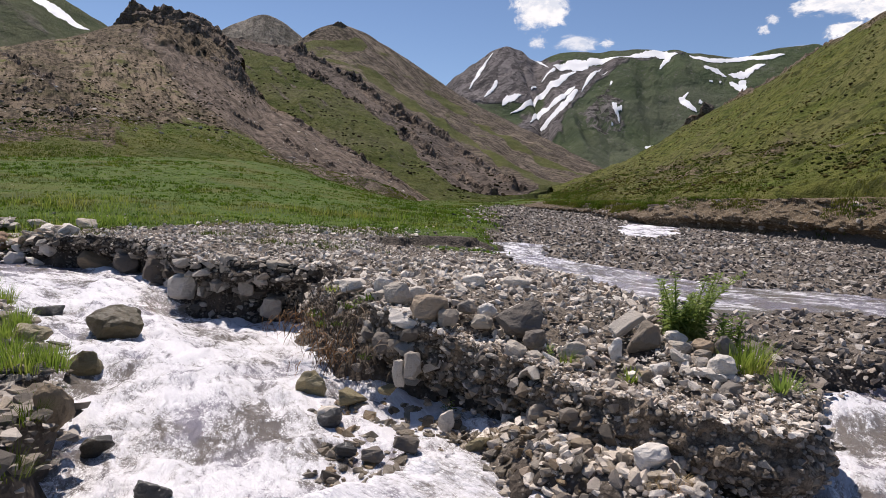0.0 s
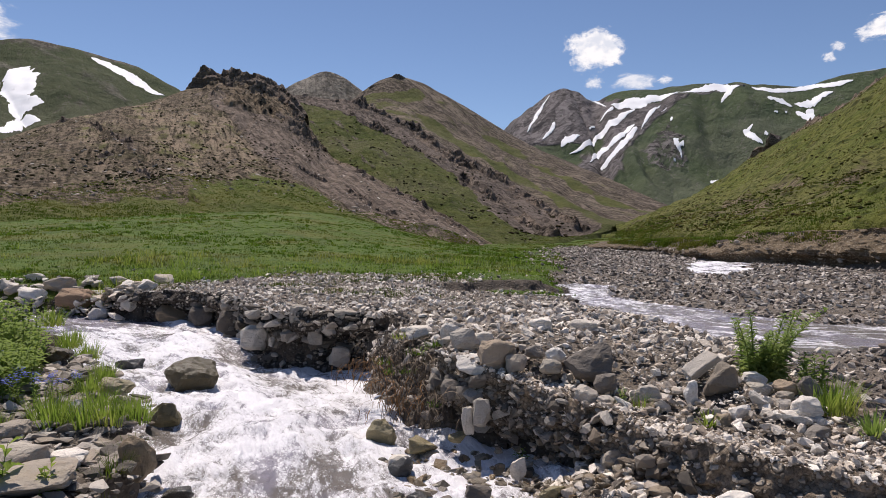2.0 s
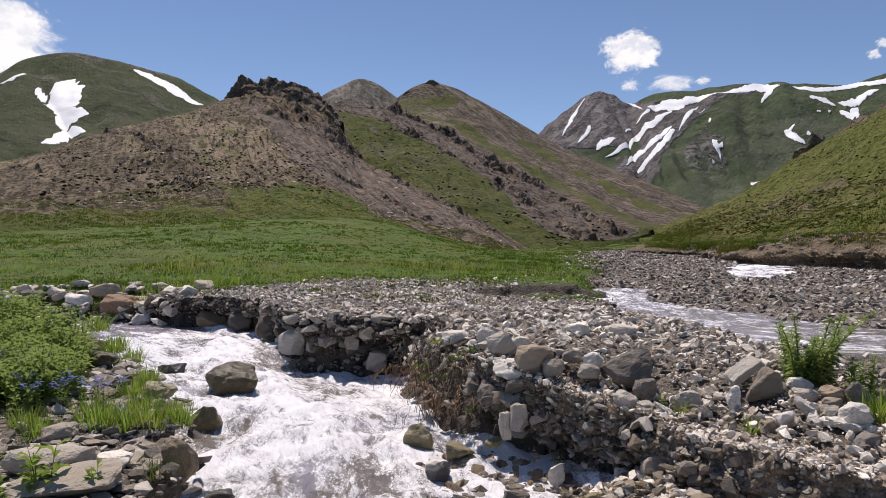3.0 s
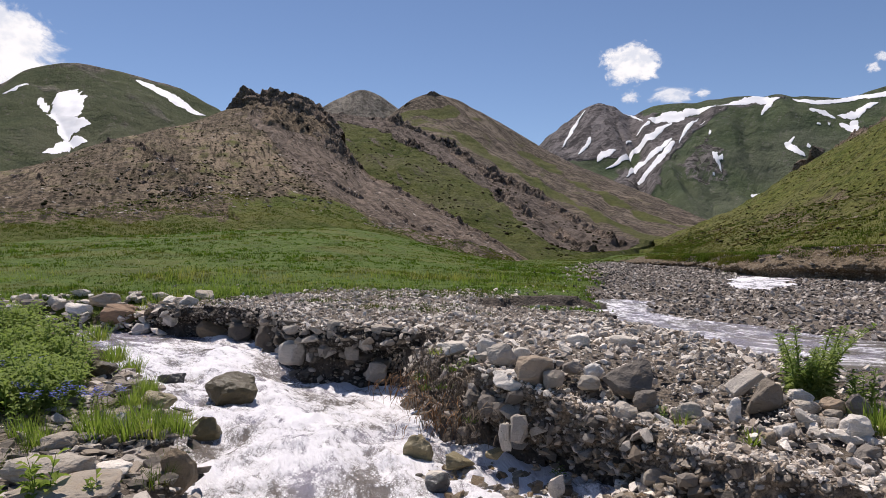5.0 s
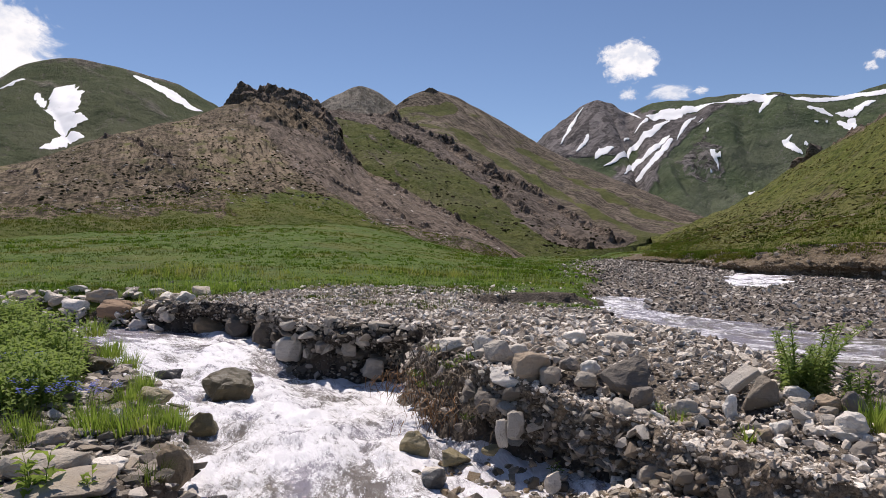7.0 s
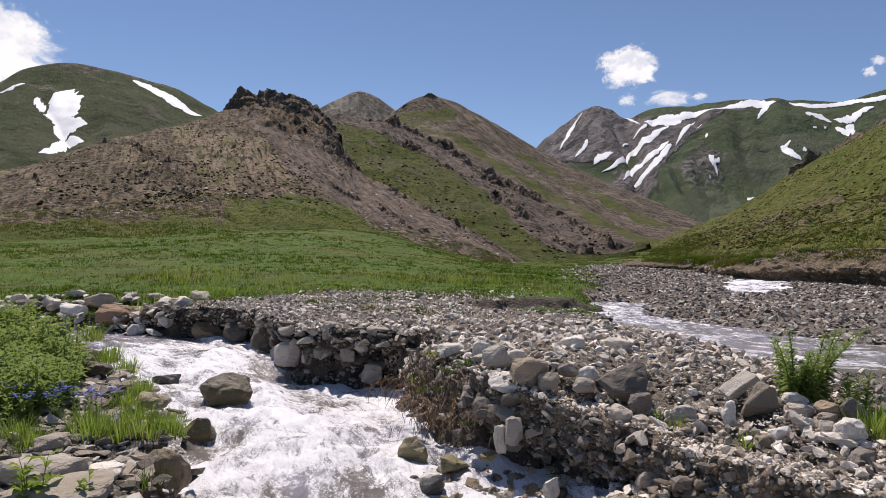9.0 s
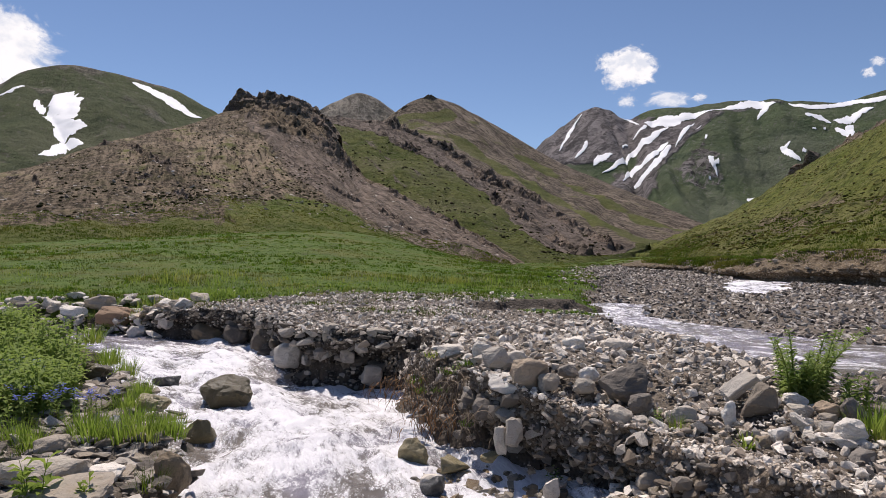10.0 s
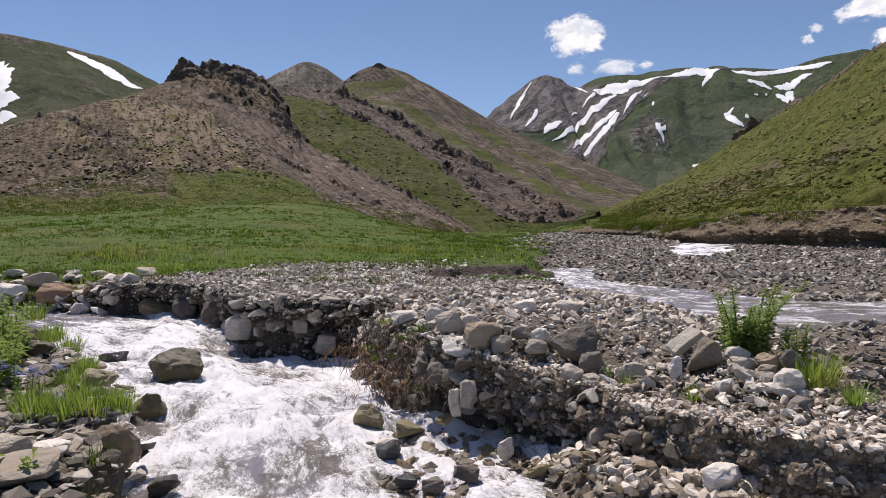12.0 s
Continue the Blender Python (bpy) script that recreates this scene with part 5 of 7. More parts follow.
def hill_height(hill):
    """A height look-up over a lofted hill."""
    p = hill.p[(hill.v > 0.1) & (hill.v < 0.86)].reshape(-1, 3)

    def at(x, y):
        return float(p[np.argmin((p[:, 0] - x) ** 2 + (p[:, 1] - y) ** 2), 2])
    return at


crag_z = hill_height(crag_hill)


def blocky(x, y, z, cell):
    """Stepped noise, as of broken beds of rock."""
    a = np.floor(3 * vnoise(x / cell, y / cell, z / (0.5 * cell))) / 3
    return 0.75 * a + 0.38 * fbm(x / (0.5 * cell), y / (0.5 * cell), z / (0.35 * cell), 3)


def crest_crag():
    top = np.array([(-64.0, 38.0), (-62.0, 42.5), (-60.6, 45.3), (-59.3, 48.6), (-58.0, 49.6), (-56.0, 48.6), (-53.6, 47.6), (-51.1, 48.2), (-47.9, 47.8), (-43.0, 47.3), (-40.2, 46.6), (-38.8, 45.6), (-37.6, 44.0), (-35.7, 43.2), (-33.2, 40.8), (-30.0, 37.5), (-27.5, 33.0)])
    xs, ts = np.arange(-64.0, -28.0, 0.16), np.linspace(0, 1, 60)
    X, T = np.meshgrid(xs, ts, indexing="ij")
    Y = 194 - 7 * smooth(-38, -28, X) + 14 * T + 1.2 * vnoise(X * 0.3, T * 2)
    cy = np.linspace(185, 210, 32)
    cx = np.arange(-65, -26, 1.0)
    table = np.array([[crag_z(a, b) for b in cy] for a in cx])
    fx, fy = np.clip((X + 65), 0, 37.99), np.clip((Y - 185) / (cy[1] - cy[0]), 0, 30.99)
    i, j = fx.astype(int), fy.astype(int)
    a, b = fx - i, fy - j
    base = (table[i, j] * (1 - a) + table[i + 1, j] * a) * (1 - b) + (table[i, j + 1] * (1 - a) + table[i + 1, j + 1] * a) * b
    peak = np.interp(X, top[:, 0], top[:, 1]) + 0.9 + 0.7 * (np.floor(2.2 * vnoise(X * 0.45, 0.4)) / 2.2) + 0.3 * vnoise(X * 1.7, 2.0)
    shift = 0.10 * vnoise(X * 0.22, 5.0) + 0.06 * vnoise(X * 0.8, 9.0)
    rise = 0.5 * smooth(0.14, 0.26, T + shift) + 0.5 * smooth(0.40, 0.52, T + 1.3 * shift)
    rise = rise * smooth(1.0, 0.82, T) 
    Z = base - 0.6 + np.maximum(peak - base, 0.2) * rise
    n = blocky(X, Y, Z, 2.6)
    live = smooth(0, 0.1, T) * smooth(1.0, 0.9, T)
    Y = Y - live * n * 1.1
    Z = Z + live * (0.5 * blocky(X + 31, Y, Z, 1.7)) * np.where(rise > 0.95, 0.7, 1.0)
    return np.stack([X, Y, Z], -1), len(xs), len(ts)


v, n1, n2 = crest_crag()
tagged(new("rock_outcrop", mesh_data("rock_outcrop", v.reshape(-1, 3), grid_faces(n1, n2)[:, ::-1], M_CRAG_FACE, False)), "dark jagged rock outcrop crowning the scree hill", "rock outcrop")


def rock_rib(hill, line, half, height, cell, label):
    """A broken rock rib along a line of (u, v) on a hillside."""
    l = resample([(a, b, 0) for a, b in line], 700)
    length = np.linalg.norm(np.diff(hill.place(l[:, 0], l[:, 1]), axis=0), axis=1).sum()
    n = int(length / (0.17 * cell)) + 8
    l = resample([(a, b, 0) for a, b in line], n)
    ts = np.linspace(-1, 1, 34)
    V = np.clip(l[:, 1][:, None] + ts[None] * half, 0.1, 0.84)
    Uu = l[:, 0][:, None] + 0 * ts[None]
    p = hill.place(Uu, V)
    S = np.linspace(0, length, n)[:, None] + 0 * ts[None]
    live = (1 - ts[None] ** 2) * smooth(0, 0.08 * length, S) * smooth(length, 0.92 * length, S)
    gate = smooth(-0.6, 0.1, fbm(S / (6 * cell), ts[None] * 1.5, 3.0, 3))
    n3 = blocky(p[..., 0], p[..., 1], p[..., 2], cell)
    lift = height * live * gate * (0.35 + 0.8 * n3) - 0.12 * height
    p = p + np.stack([0.0 * lift, -0.35 * lift, lift], -1)
    me = mesh_data("rock_rib", p.reshape(-1, 3), grid_faces(n, len(ts)), M_CRAG_FACE, False)
    return tagged(new("rock_rib", me), label, "rock rib", "rock ribs on the hillsides")


rock_rib(crag_hill, [(0.44, 0.765), (0.49, 0.75), (0.55, 0.745), (0.605, 0.76)], 0.06, 2.6, 2.4, "broken dark rock rib running down from the outcrop")
rock_rib(crag_hill, [(0.41, 0.73), (0.44, 0.69), (0.48, 0.68), (0.53, 0.69), (0.59, 0.735)], 0.06, 2.3, 2.8, "reddish-brown broken crag below the outcrop")
rock_rib(crag_hill, [(0.63, 0.785), (0.69, 0.757), (0.756, 0.765), (0.843, 0.745), (0.913, 0.70), (0.958, 0.70)], 0.035, 1.4, 1.5, "pale broken rocks along the edge of the stone run")
rock_rib(crag_hill, [(0.55, 0.54), (0.609, 0.495), (0.656, 0.50), (0.755, 0.51), (0.834, 0.44), (0.897, 0.44)], 0.03, 1.1, 1.3, "low broken rocks in the stone run")
rock_rib(crag_hill, [(0.205, 0.79), (0.238, 0.712), (0.273, 0.60), (0.324, 0.49)], 0.028, 1.7, 1.7, "weathered brown rock rib crossing the scree slope")
rock_rib(crag_hill, [(0.25, 0.50), (0.307, 0.46), (0.361, 0.30), (0.398, 0.215)], 0.03, 1.2, 1.5, "low weathered rock rib on the scree slope")
rock_rib(crag_hill, [(0.105, 0.70), (0.128, 0.652), (0.15, 0.50)], 0.03, 1.3, 1.5, "low brown rock rib on the scree slope")
rock_rib(gully_hill, [(0.10, 0.785), (0.234, 0.785), (0.326, 0.769), (0.424, 0.763), (0.508, 0.74), (0.60, 0.76)], 0.05, 1.7, 3.2, "broken dark rocks along the gully ridge")
rock_rib(gully_hill, [(0.56, 0.75), (0.65, 0.755), (0.75, 0.74), (0.83, 0.72), (0.93, 0.60)], 0.07, 2.0, 3.0, "broken dark rocks running down to the valley")
rock_rib(gully_hill, [(0.60, 0.64), (0.705, 0.585), (0.798, 0.55), (0.868, 0.50)], 0.06, 1.7, 2.6, "grey broken rocks above the valley floor")
rock_rib(brown_hill, [(0.19, 0.76), (0.22, 0.75), (0.247, 0.785), (0.285, 0.79)], 0.035, 3.2, 3.0, "dark rocks on the rounded summit")
rock_rib(grassy_hill, [(0.52, 0.80), (0.66, 0.80), (0.86, 0.80)], 0.012, 1.5, 1.2, "dark rocks along the grassy ridge crest")


def hill_shrubs(name, hill, n, ur, vr, size, label, mat=None):
    u, v = rng.uniform(*ur, n * 3), rng.uniform(*vr, n * 3)
    ok = fbm(u * 22, v * 16, 3, 2) > rng.uniform(-0.9, 0.5, n * 3)
    u, v = u[ok][:n], v[ok][:n]
    s = size[0] + (size[1] - size[0]) * rng.random(len(u)) ** 2
    scatter(name, hill.place(u, v, 0.05), np.stack([s, s, s * 0.75], 1), mat or M_SHRUB, label, "shrubs", 0.15, DOMES, True)


hill_shrubs("hill_shrubs", crag_hill, 1500, (0.14, 0.61), (0.26, 0.78), (0.12, 0.55), "dark cushion shrubs dotted over the scree slope")
hill_shrubs("hill_shrubs", gully_hill, 600, (0.1, 0.9), (0.15, 0.7), (0.2, 0.9), "dark shrubs along the green gully")
hill_shrubs("hill_shrubs", grassy_hill, 650, (0.25, 0.98), (0.16, 0.79), (0.07, 0.42), "dark low shrubs dotted over the grassy slope")
hill_shrubs("tussocks", grassy_hill, 9000, (0.15, 0.98), (0.13, 0.79), (0.06, 0.3), "olive grass tussocks on the grassy slope", M_TUSSOCK)
u, v = rng.uniform(0.02, 0.95, 2600), rng.uniform(0.2, 0.79, 2600)
s = 0.1 + 0.55 * rng.random(2600) ** 4
scatter("scree_stones", crag_hill.place(u, v, 0.0), s, M_BED, "loose brown-grey stones on the scree slope", "stones", 0.4)


# ---- snow ----
def snow_patch(hill, line, unit, lift, label):
    """A patch of old snow along (u, v, half width) on a hillside, with a ragged edge; unit: u and v for one step of width."""
    p = np.array(line, float) / [unit[0], unit[1], 1.4]
    n, m = 22 * len(line), 13
    mid = resample(np.column_stack([p[:, 0], p[:, 1], 0 * p[:, 0]]), n)[:, :2]
    w = np.interp(np.linspace(0, 1, n), np.linspace(0, 1, len(line)), p[:, 2])
    ends = np.minimum(1, np.minimum(np.arange(n), np.arange(n)[::-1]) / (0.12 * n))
    w = w * np.sqrt(0.08 + 0.92 * ends)
    d = np.gradient(mid, axis=0)
    d /= np.linalg.norm(d, axis=1)[:, None] + 1e-9
    side = np.stack([-d[:, 1], d[:, 0]], 1)
    t = np.linspace(-1, 1, m)
    k = np.arange(n)
    rag = [0.82 + 0.26 * fbm(k * 0.10 + line[0][0] * 900, 0.3 + j * 5, 1, 2) + 0.15 * vnoise(k * 0.42, 0.3 + j * 5) for j in (0, 1)]
    ww = np.where(t[None] < 0, (w * rag[0])[:, None], (w * rag[1])[:, None])
    q = mid[:, None] + side[:, None] * (t[None] * ww)[..., None]
    at = hill.place(np.clip(q[..., 0] * unit[0], 0.01, 0.99), np.clip(q[..., 1] * unit[1], 0.13, 0.83))
    thick = lift * (0.6 + 0.4 * (1 - np.abs(t[None]) ** 8)) * np.ones((n, 1))
    at = at + np.array([-0.28, -0.80, 0.50]) * thick[..., None]
    me = mesh_data("snow_patch", at.reshape(-1, 3), grid_faces(n, m), M_SNOW, True)
    return tagged(new("snow_patch", me), label, "snow patch", "snow patches on the mountains")


MTN_SNOW = [
    [(0.21, 0.784, 2.8), (0.196, 0.759, 2.8), (0.179, 0.734, 7), (0.162, 0.683, 7), (0.146, 0.643, 4.2), (0.134, 0.613, 2.1)],
    [(0.2, 0.618, 5.6), (0.191, 0.593, 4.2), (0.177, 0.568, 4.2), (0.162, 0.543, 2.1)],
    [(0.248, 0.553, 2.1), (0.229, 0.538, 5.6), (0.208, 0.523, 8.4), (0.198, 0.508, 3.5)],
    [(0.284, 0.638, 2.1), (0.303, 0.653, 2.1)],
    [(0.358, 0.704, 4.2), (0.337, 0.688, 4.2), (0.32, 0.678, 2.1)],
    [(0.303, 0.799, 2.1), (0.315, 0.799, 2.8), (0.334, 0.754, 4.2), (0.341, 0.719, 1.4)],
    [(0.406, 0.678, 4.2), (0.384, 0.668, 7), (0.363, 0.643, 5.6), (0.325, 0.633, 5.6), (0.272, 0.553, 5.6), (0.234, 0.492, 4.2), (0.212, 0.477, 1.4)],
]
MTN_SNOW_B = [
    [(0.403, 0.618, 7), (0.391, 0.603, 7), (0.363, 0.563, 5.6), (0.329, 0.548, 5.6), (0.291, 0.528, 5.6), (0.258, 0.442, 2.1)],
    [(0.408, 0.603, 9.8), (0.391, 0.568, 7), (0.368, 0.533, 5.6), (0.351, 0.518, 4.2), (0.322, 0.497, 5.6), (0.291, 0.472, 4.2)],
    [(0.461, 0.698, 1.4), (0.446, 0.658, 4.2), (0.432, 0.638, 5.6), (0.422, 0.613, 2.8), (0.418, 0.593, 1.4)],
    [(0.475, 0.678, 1.4), (0.463, 0.648, 1.4)],
    [(0.353, 0.719, 2.8), (0.375, 0.704, 7), (0.399, 0.709, 14), (0.422, 0.704, 15.4), (0.451, 0.734, 11.2), (0.482, 0.729, 5.6), (0.496, 0.719, 2.8)],
    [(0.484, 0.613, 4.2), (0.489, 0.608, 2.8)],
]
MTN_SNOW_C = [
    [(0.492, 0.734, 2.8), (0.523, 0.739, 7), (0.549, 0.764, 12.6), (0.575, 0.779, 12.6), (0.594, 0.769, 11.2), (0.613, 0.769, 4.2)],
    [(0.599, 0.764, 9.8), (0.587, 0.724, 5.6), (0.582, 0.693, 2.8)],
    [(0.635, 0.784, 2.8), (0.666, 0.759, 7), (0.704, 0.774, 7), (0.74, 0.789, 5.6), (0.778, 0.759, 5.6), (0.811, 0.759, 4.2)],
    [(0.668, 0.709, 4.2), (0.687, 0.704, 5.6), (0.714, 0.683, 2.1)],
    [(0.78, 0.729, 2.1), (0.761, 0.724, 5.6), (0.747, 0.709, 11.2), (0.73, 0.698, 8.4), (0.716, 0.698, 2.8)],
    [(0.742, 0.678, 9.8), (0.752, 0.628, 5.6)],
]
MTN_SNOW_D = [
    [(0.721, 0.663, 2.8), (0.737, 0.643, 5.6), (0.754, 0.618, 4.2)],
    [(0.647, 0.593, 2.8), (0.64, 0.568, 4.2), (0.63, 0.568, 2.8)],
    [(0.63, 0.568, 4.2), (0.647, 0.543, 7), (0.671, 0.513, 2.8)],
    [(0.494, 0.523, 4.2), (0.504, 0.497, 8.4), (0.513, 0.477, 3.5), (0.516, 0.462, 1.4)],
    [(0.518, 0.503, 4.2), (0.508, 0.497, 4.2)],
    [(0.566, 0.367, 4.2), (0.582, 0.367, 8.4), (0.599, 0.372, 5.6)],
    [(0.671, 0.563, 4.2), (0.678, 0.558, 2.8)],
    [(0.683, 0.658, 1.4), (0.69, 0.658, 1.4)],
    [(0.702, 0.663, 1.7), (0.706, 0.663, 1.7)],
    [(0.704, 0.533, 2.1), (0.714, 0.538, 1.4)],
    [(0.496, 0.447, 2.8), (0.501, 0.447, 2.1)],
]
GREEN_SNOW = [
    [(0.603, 0.765, 4.2), (0.636, 0.748, 7), (0.674, 0.723, 8.4), (0.724, 0.689, 9.8), (0.766, 0.664, 7), (0.791, 0.681, 2.1)],
    [(0.452, 0.639, 19.6), (0.464, 0.588, 30.8), (0.473, 0.546, 37.8), (0.473, 0.513, 28), (0.473, 0.487, 16.8), (0.46, 0.437, 8.4)],
    [(0.531, 0.487, 1.4), (0.51, 0.487, 8.4), (0.49, 0.471, 8.4), (0.464, 0.429, 8.4)],
    [(0.523, 0.403, 4.2), (0.498, 0.42, 9.8), (0.469, 0.37, 11.2), (0.439, 0.319, 8.4), (0.418, 0.303, 2.1)],
    [(0.406, 0.597, 7), (0.418, 0.58, 7), (0.431, 0.555, 5.6)],
    [(0.322, 0.689, 2.8), (0.347, 0.681, 7), (0.381, 0.697, 3.5)],
]
for line in MTN_SNOW + MTN_SNOW_B + MTN_SNOW_C + MTN_SNOW_D:
    snow_patch(snow_mtn, line, (0.00116, 0.0031), 1.8, "white summer snow lying in a mountain gully")
for line in GREEN_SNOW:
    snow_patch(green_mtn, [(u, v, 1.3 * w) for u, v, w in line], (0.0013, 0.0036), 0.9, "white summer snowfield on the green mountain")


# ---- clouds: soft banks far behind the mountains ----
def cloud(bearing, elevation, width, height, dist=3200):
    b, e = radians(bearing), radians(elevation)
    c = Vector((math.sin(b), math.cos(b), math.tan(e))) * dist
    right, up = Vector((math.cos(b), -math.sin(b), 0)), Vector((0, 0, 1))
    w, h = math.tan(radians(width / 2)) * dist, math.tan(radians(height / 2)) * dist
    n = 13
    s, t = np.meshgrid(np.linspace(-1, 1, n), np.linspace(-1, 1, n), indexing="ij")
    bulge = -0.3 * w * (1 - s ** 2) * (1 - t ** 2)
    fwd = Vector((math.sin(b), math.cos(b), 0))
    v = np.array(right)[None, None] * (s * w)[..., None] + np.array(up)[None, None] * (t * h)[..., None] + np.array(fwd)[None, None] * bulge[..., None]
    me = mesh_data("cloud", v.reshape(-1, 3), grid_faces(n, n), M_CLOUD if width > 5.5 or bearing > 35 else M_WISP, True, None, np.stack([(s + 1) / 2, (t + 1) / 2], -1).reshape(-1, 2))
    ob = tagged(new("cloud", me), "white fair-weather cloud in the blue sky", "cloud", "clouds", "structure")
    ob.location = c
    ob.visible_shadow = False
    return ob


for spot in (
    (14.95, 14.7, 5.9, 4.5),
    (14.82, 12.02, 2.13, 1.66),
    (18.05, 11.91, 5.08, 2.31),
    (20.27, 11.96, 1.85, 1.02),
    (-32.9, 14.2, 11.5, 8.2),
    (-35.18, 14.10, 12.01, 12.01),
    (35.73, 14.18, 6.01, 2.77),
    (38.63, 13.60, 4.62, 2.77),
    (36.68, 12.31, 3.70, 1.85),
    (31.49, 12.63, 1.39, 1.20),
    (34.12, 11.11, 3.23, 1.11),
    (32.04, 13.31, 1.4, 1.2),
):
    cloud(*spot)


# ---- boulders and stones ----
def boulder_mesh(seed, w, h, depth, mat, points=26):
    r = random.Random(seed)
    bm = bmesh.new()
    for _ in range(points):
        p = Vector((r.gauss(0, 1), r.gauss(0, 1), r.gauss(0, 1))).normalized()
        p *= r.uniform(0.85, 1.0) / max(abs(c) for c in p) ** 0.7
        bm.verts.new(p)
    bmesh.ops.convex_hull(bm, input=bm.verts)
    for v in [v for v in bm.verts if not v.link_faces]:
        bm.verts.remove(v)
    bmesh.ops.dissolve_limit(bm, angle_limit=radians(14), verts=bm.verts, edges=bm.edges)
    bmesh.ops.bevel(bm, geom=bm.edges[:], offset=0.07, segments=1, affect="EDGES", clamp_overlap=True)
    bmesh.ops.triangulate(bm, faces=bm.faces)
    for size in (0.5, 0.3, 0.2):
        bmesh.ops.subdivide_edges(bm, edges=[e for e in bm.edges if e.calc_length() > size], cuts=1, use_grid_fill=False)
        bmesh.ops.triangulate(bm, faces=bm.faces)
    for v in bm.verts:
        q = v.co + Vector((seed, 0, 0))
        v.co += 0.09 * noise.noise_vector(q * 1.9) + 0.045 * noise.noise_vector(q * 5) + 0.02 * noise.noise_vector(q * 11)
        v.co *= 1 + 0.035 * math.floor(3 * noise.noise(q * Vector((1.4, 1.4, 3.2)))) / 3
    lo = [min(v.co[i] for v in bm.verts) for i in range(3)]
    hi = [max(v.co[i] for v in bm.verts) for i in range(3)]
    for v in bm.verts:
        v.co = Vector(((v.co[i] - (lo[i] + hi[i]) / 2) / (hi[i] - lo[i]) * d for i, d in enumerate((w, depth, h))))
    return bm_mesh("boulder", bm, mat)


def shaped_boulder(outline, w, h, depth, mat, seed):
    """A block with the given face outline (x, z from -0.5 to 0.5), worn at its edges."""
    r = random.Random(seed)
    bm = bmesh.new()
    for x, z in outline:
        for y in (-0.5, 0.5):
            k = 0.86 if y > 0 else 1.0
            bm.verts.new((x * k + r.uniform(-0.04, 0.04), y + r.uniform(-0.08, 0.08), (z + 0.5) * k - 0.5 + r.uniform(-0.04, 0.04)))
    bmesh.ops.convex_hull(bm, input=bm.verts)
    for v in [v for v in bm.verts if not v.link_faces]:
        bm.verts.remove(v)
    bmesh.ops.bevel(bm, geom=bm.edges[:], offset=0.035, segments=1, affect="EDGES", clamp_overlap=True)
    bmesh.ops.triangulate(bm, faces=bm.faces)
    for _ in range(3):
        bmesh.ops.subdivide_edges(bm, edges=[e for e in bm.edges if e.calc_length() > 0.13], cuts=1)
        bmesh.ops.triangulate(bm, faces=bm.faces)
    for v in bm.verts:
        v.co += 0.05 * noise.noise_vector(v.co * 2.6 + Vector((seed, 0, 0))) + 0.035 * noise.noise_vector(v.co * 7 + Vector((seed, 3, 0))) + 0.015 * noise.noise_vector(v.co * 16 + Vector((seed, 5, 0)))
        v.co = Vector((v.co.x * w, v.co.y * depth, v.co.z * h))
    return bm_mesh("boulder", bm, mat)


OUTLINES = {
    ("brown", 1.81): [(-0.5, -0.5), (-0.52, 0.1), (-0.34, 0.48), (-0.18, 0.42), (0.0, 0.16), (0.42, -0.02), (0.52, -0.2), (0.5, -0.5)],
    ("tan", 0.94): [(-0.5, -0.2), (-0.36, 0.4), (0.1, 0.5), (0.45, 0.2), (0.5, -0.2), (0.2, -0.5), (-0.3, -0.5)],
    ("tan", 2.94): [(-0.5, -0.5), (-0.4, 0.1), (-0.05, 0.5), (0.4, 0.2), (0.5, -0.3), (0.3, -0.5)],
    ("white", 3.30): [(-0.5, -0.3), (-0.4, 0.2), (-0.1, 0.5), (0.3, 0.2), (0.5, -0.2), (0.4, -0.5), (-0.3, -0.5)],
}

TONES = {
    "pale": (M_PALE_ROCK, "pale grey angular limestone block"),
    "white": (M_PALE_ROCK, "bright whitish limestone boulder"),
    "slab": (M_PALE_ROCK, "long pale limestone slab leaning"),
    "grey": (M_STONE, "grey angular limestone block"),
    "dark": (M_BROWN_ROCK, "dark grey-brown angular stone"),
    "tan": (M_TAN_ROCK, "tan weathered angular boulder"),
    "brown": (M_BROWN_ROCK, "dark brown angular boulder"),
    "rust": (M_RUST_ROCK, "rusty orange-brown boulder"),
    "wet": (M_WET_ROCK, "wet olive-brown rounded boulder"),
    "wetdark": (M_WET_DARK, "wet dark grey rock"),
}


def lay_boulders(rows, where, group, sink=0.0):
    for i, (tone, x, y, z, w, h) in enumerate(rows):
        mat, words = TONES[tone]
        seed = int(abs(x) * 371 + abs(y) * 173) + i
        me = boulder_mesh(seed, w * 1.06, h * 1.12, w * 0.8, mat, 16 if tone.startswith("wet") else 26)
        edge = [v for (k, at), v in OUTLINES.items() if k == tone and abs(at - x) < 0.03]
        if edge:
            me = shaped_boulder(edge[0], w, h * 1.05, w * 0.7, mat, seed)
        ob = tagged(new("boulder", me), f"{words} {where}", "boulder", group)
        turn = random.Random(seed)
        ob.matrix_basis = pose(x, y + w * 0.2, z - h * sink, turn.uniform(-8, 8), turn.uniform(-8, 8), turn.uniform(-14, 14))
        if edge:
            ob.matrix_basis = pose(x, y + w * 0.2, z - h * sink * 0.5, 0, 0, -math.degrees(math.atan2(x, y)))
        if tone == "slab":
            ob.data = shaped_boulder([(-0.5, -0.4), (-0.45, 0.3), (-0.1, 0.5), (0.45, 0.4), (0.5, -0.3), (0.1, -0.5)], 0.42, 0.10, 0.16, mat, 77)
            ob.matrix_basis = pose(x, y, z, 22, -30, 14)


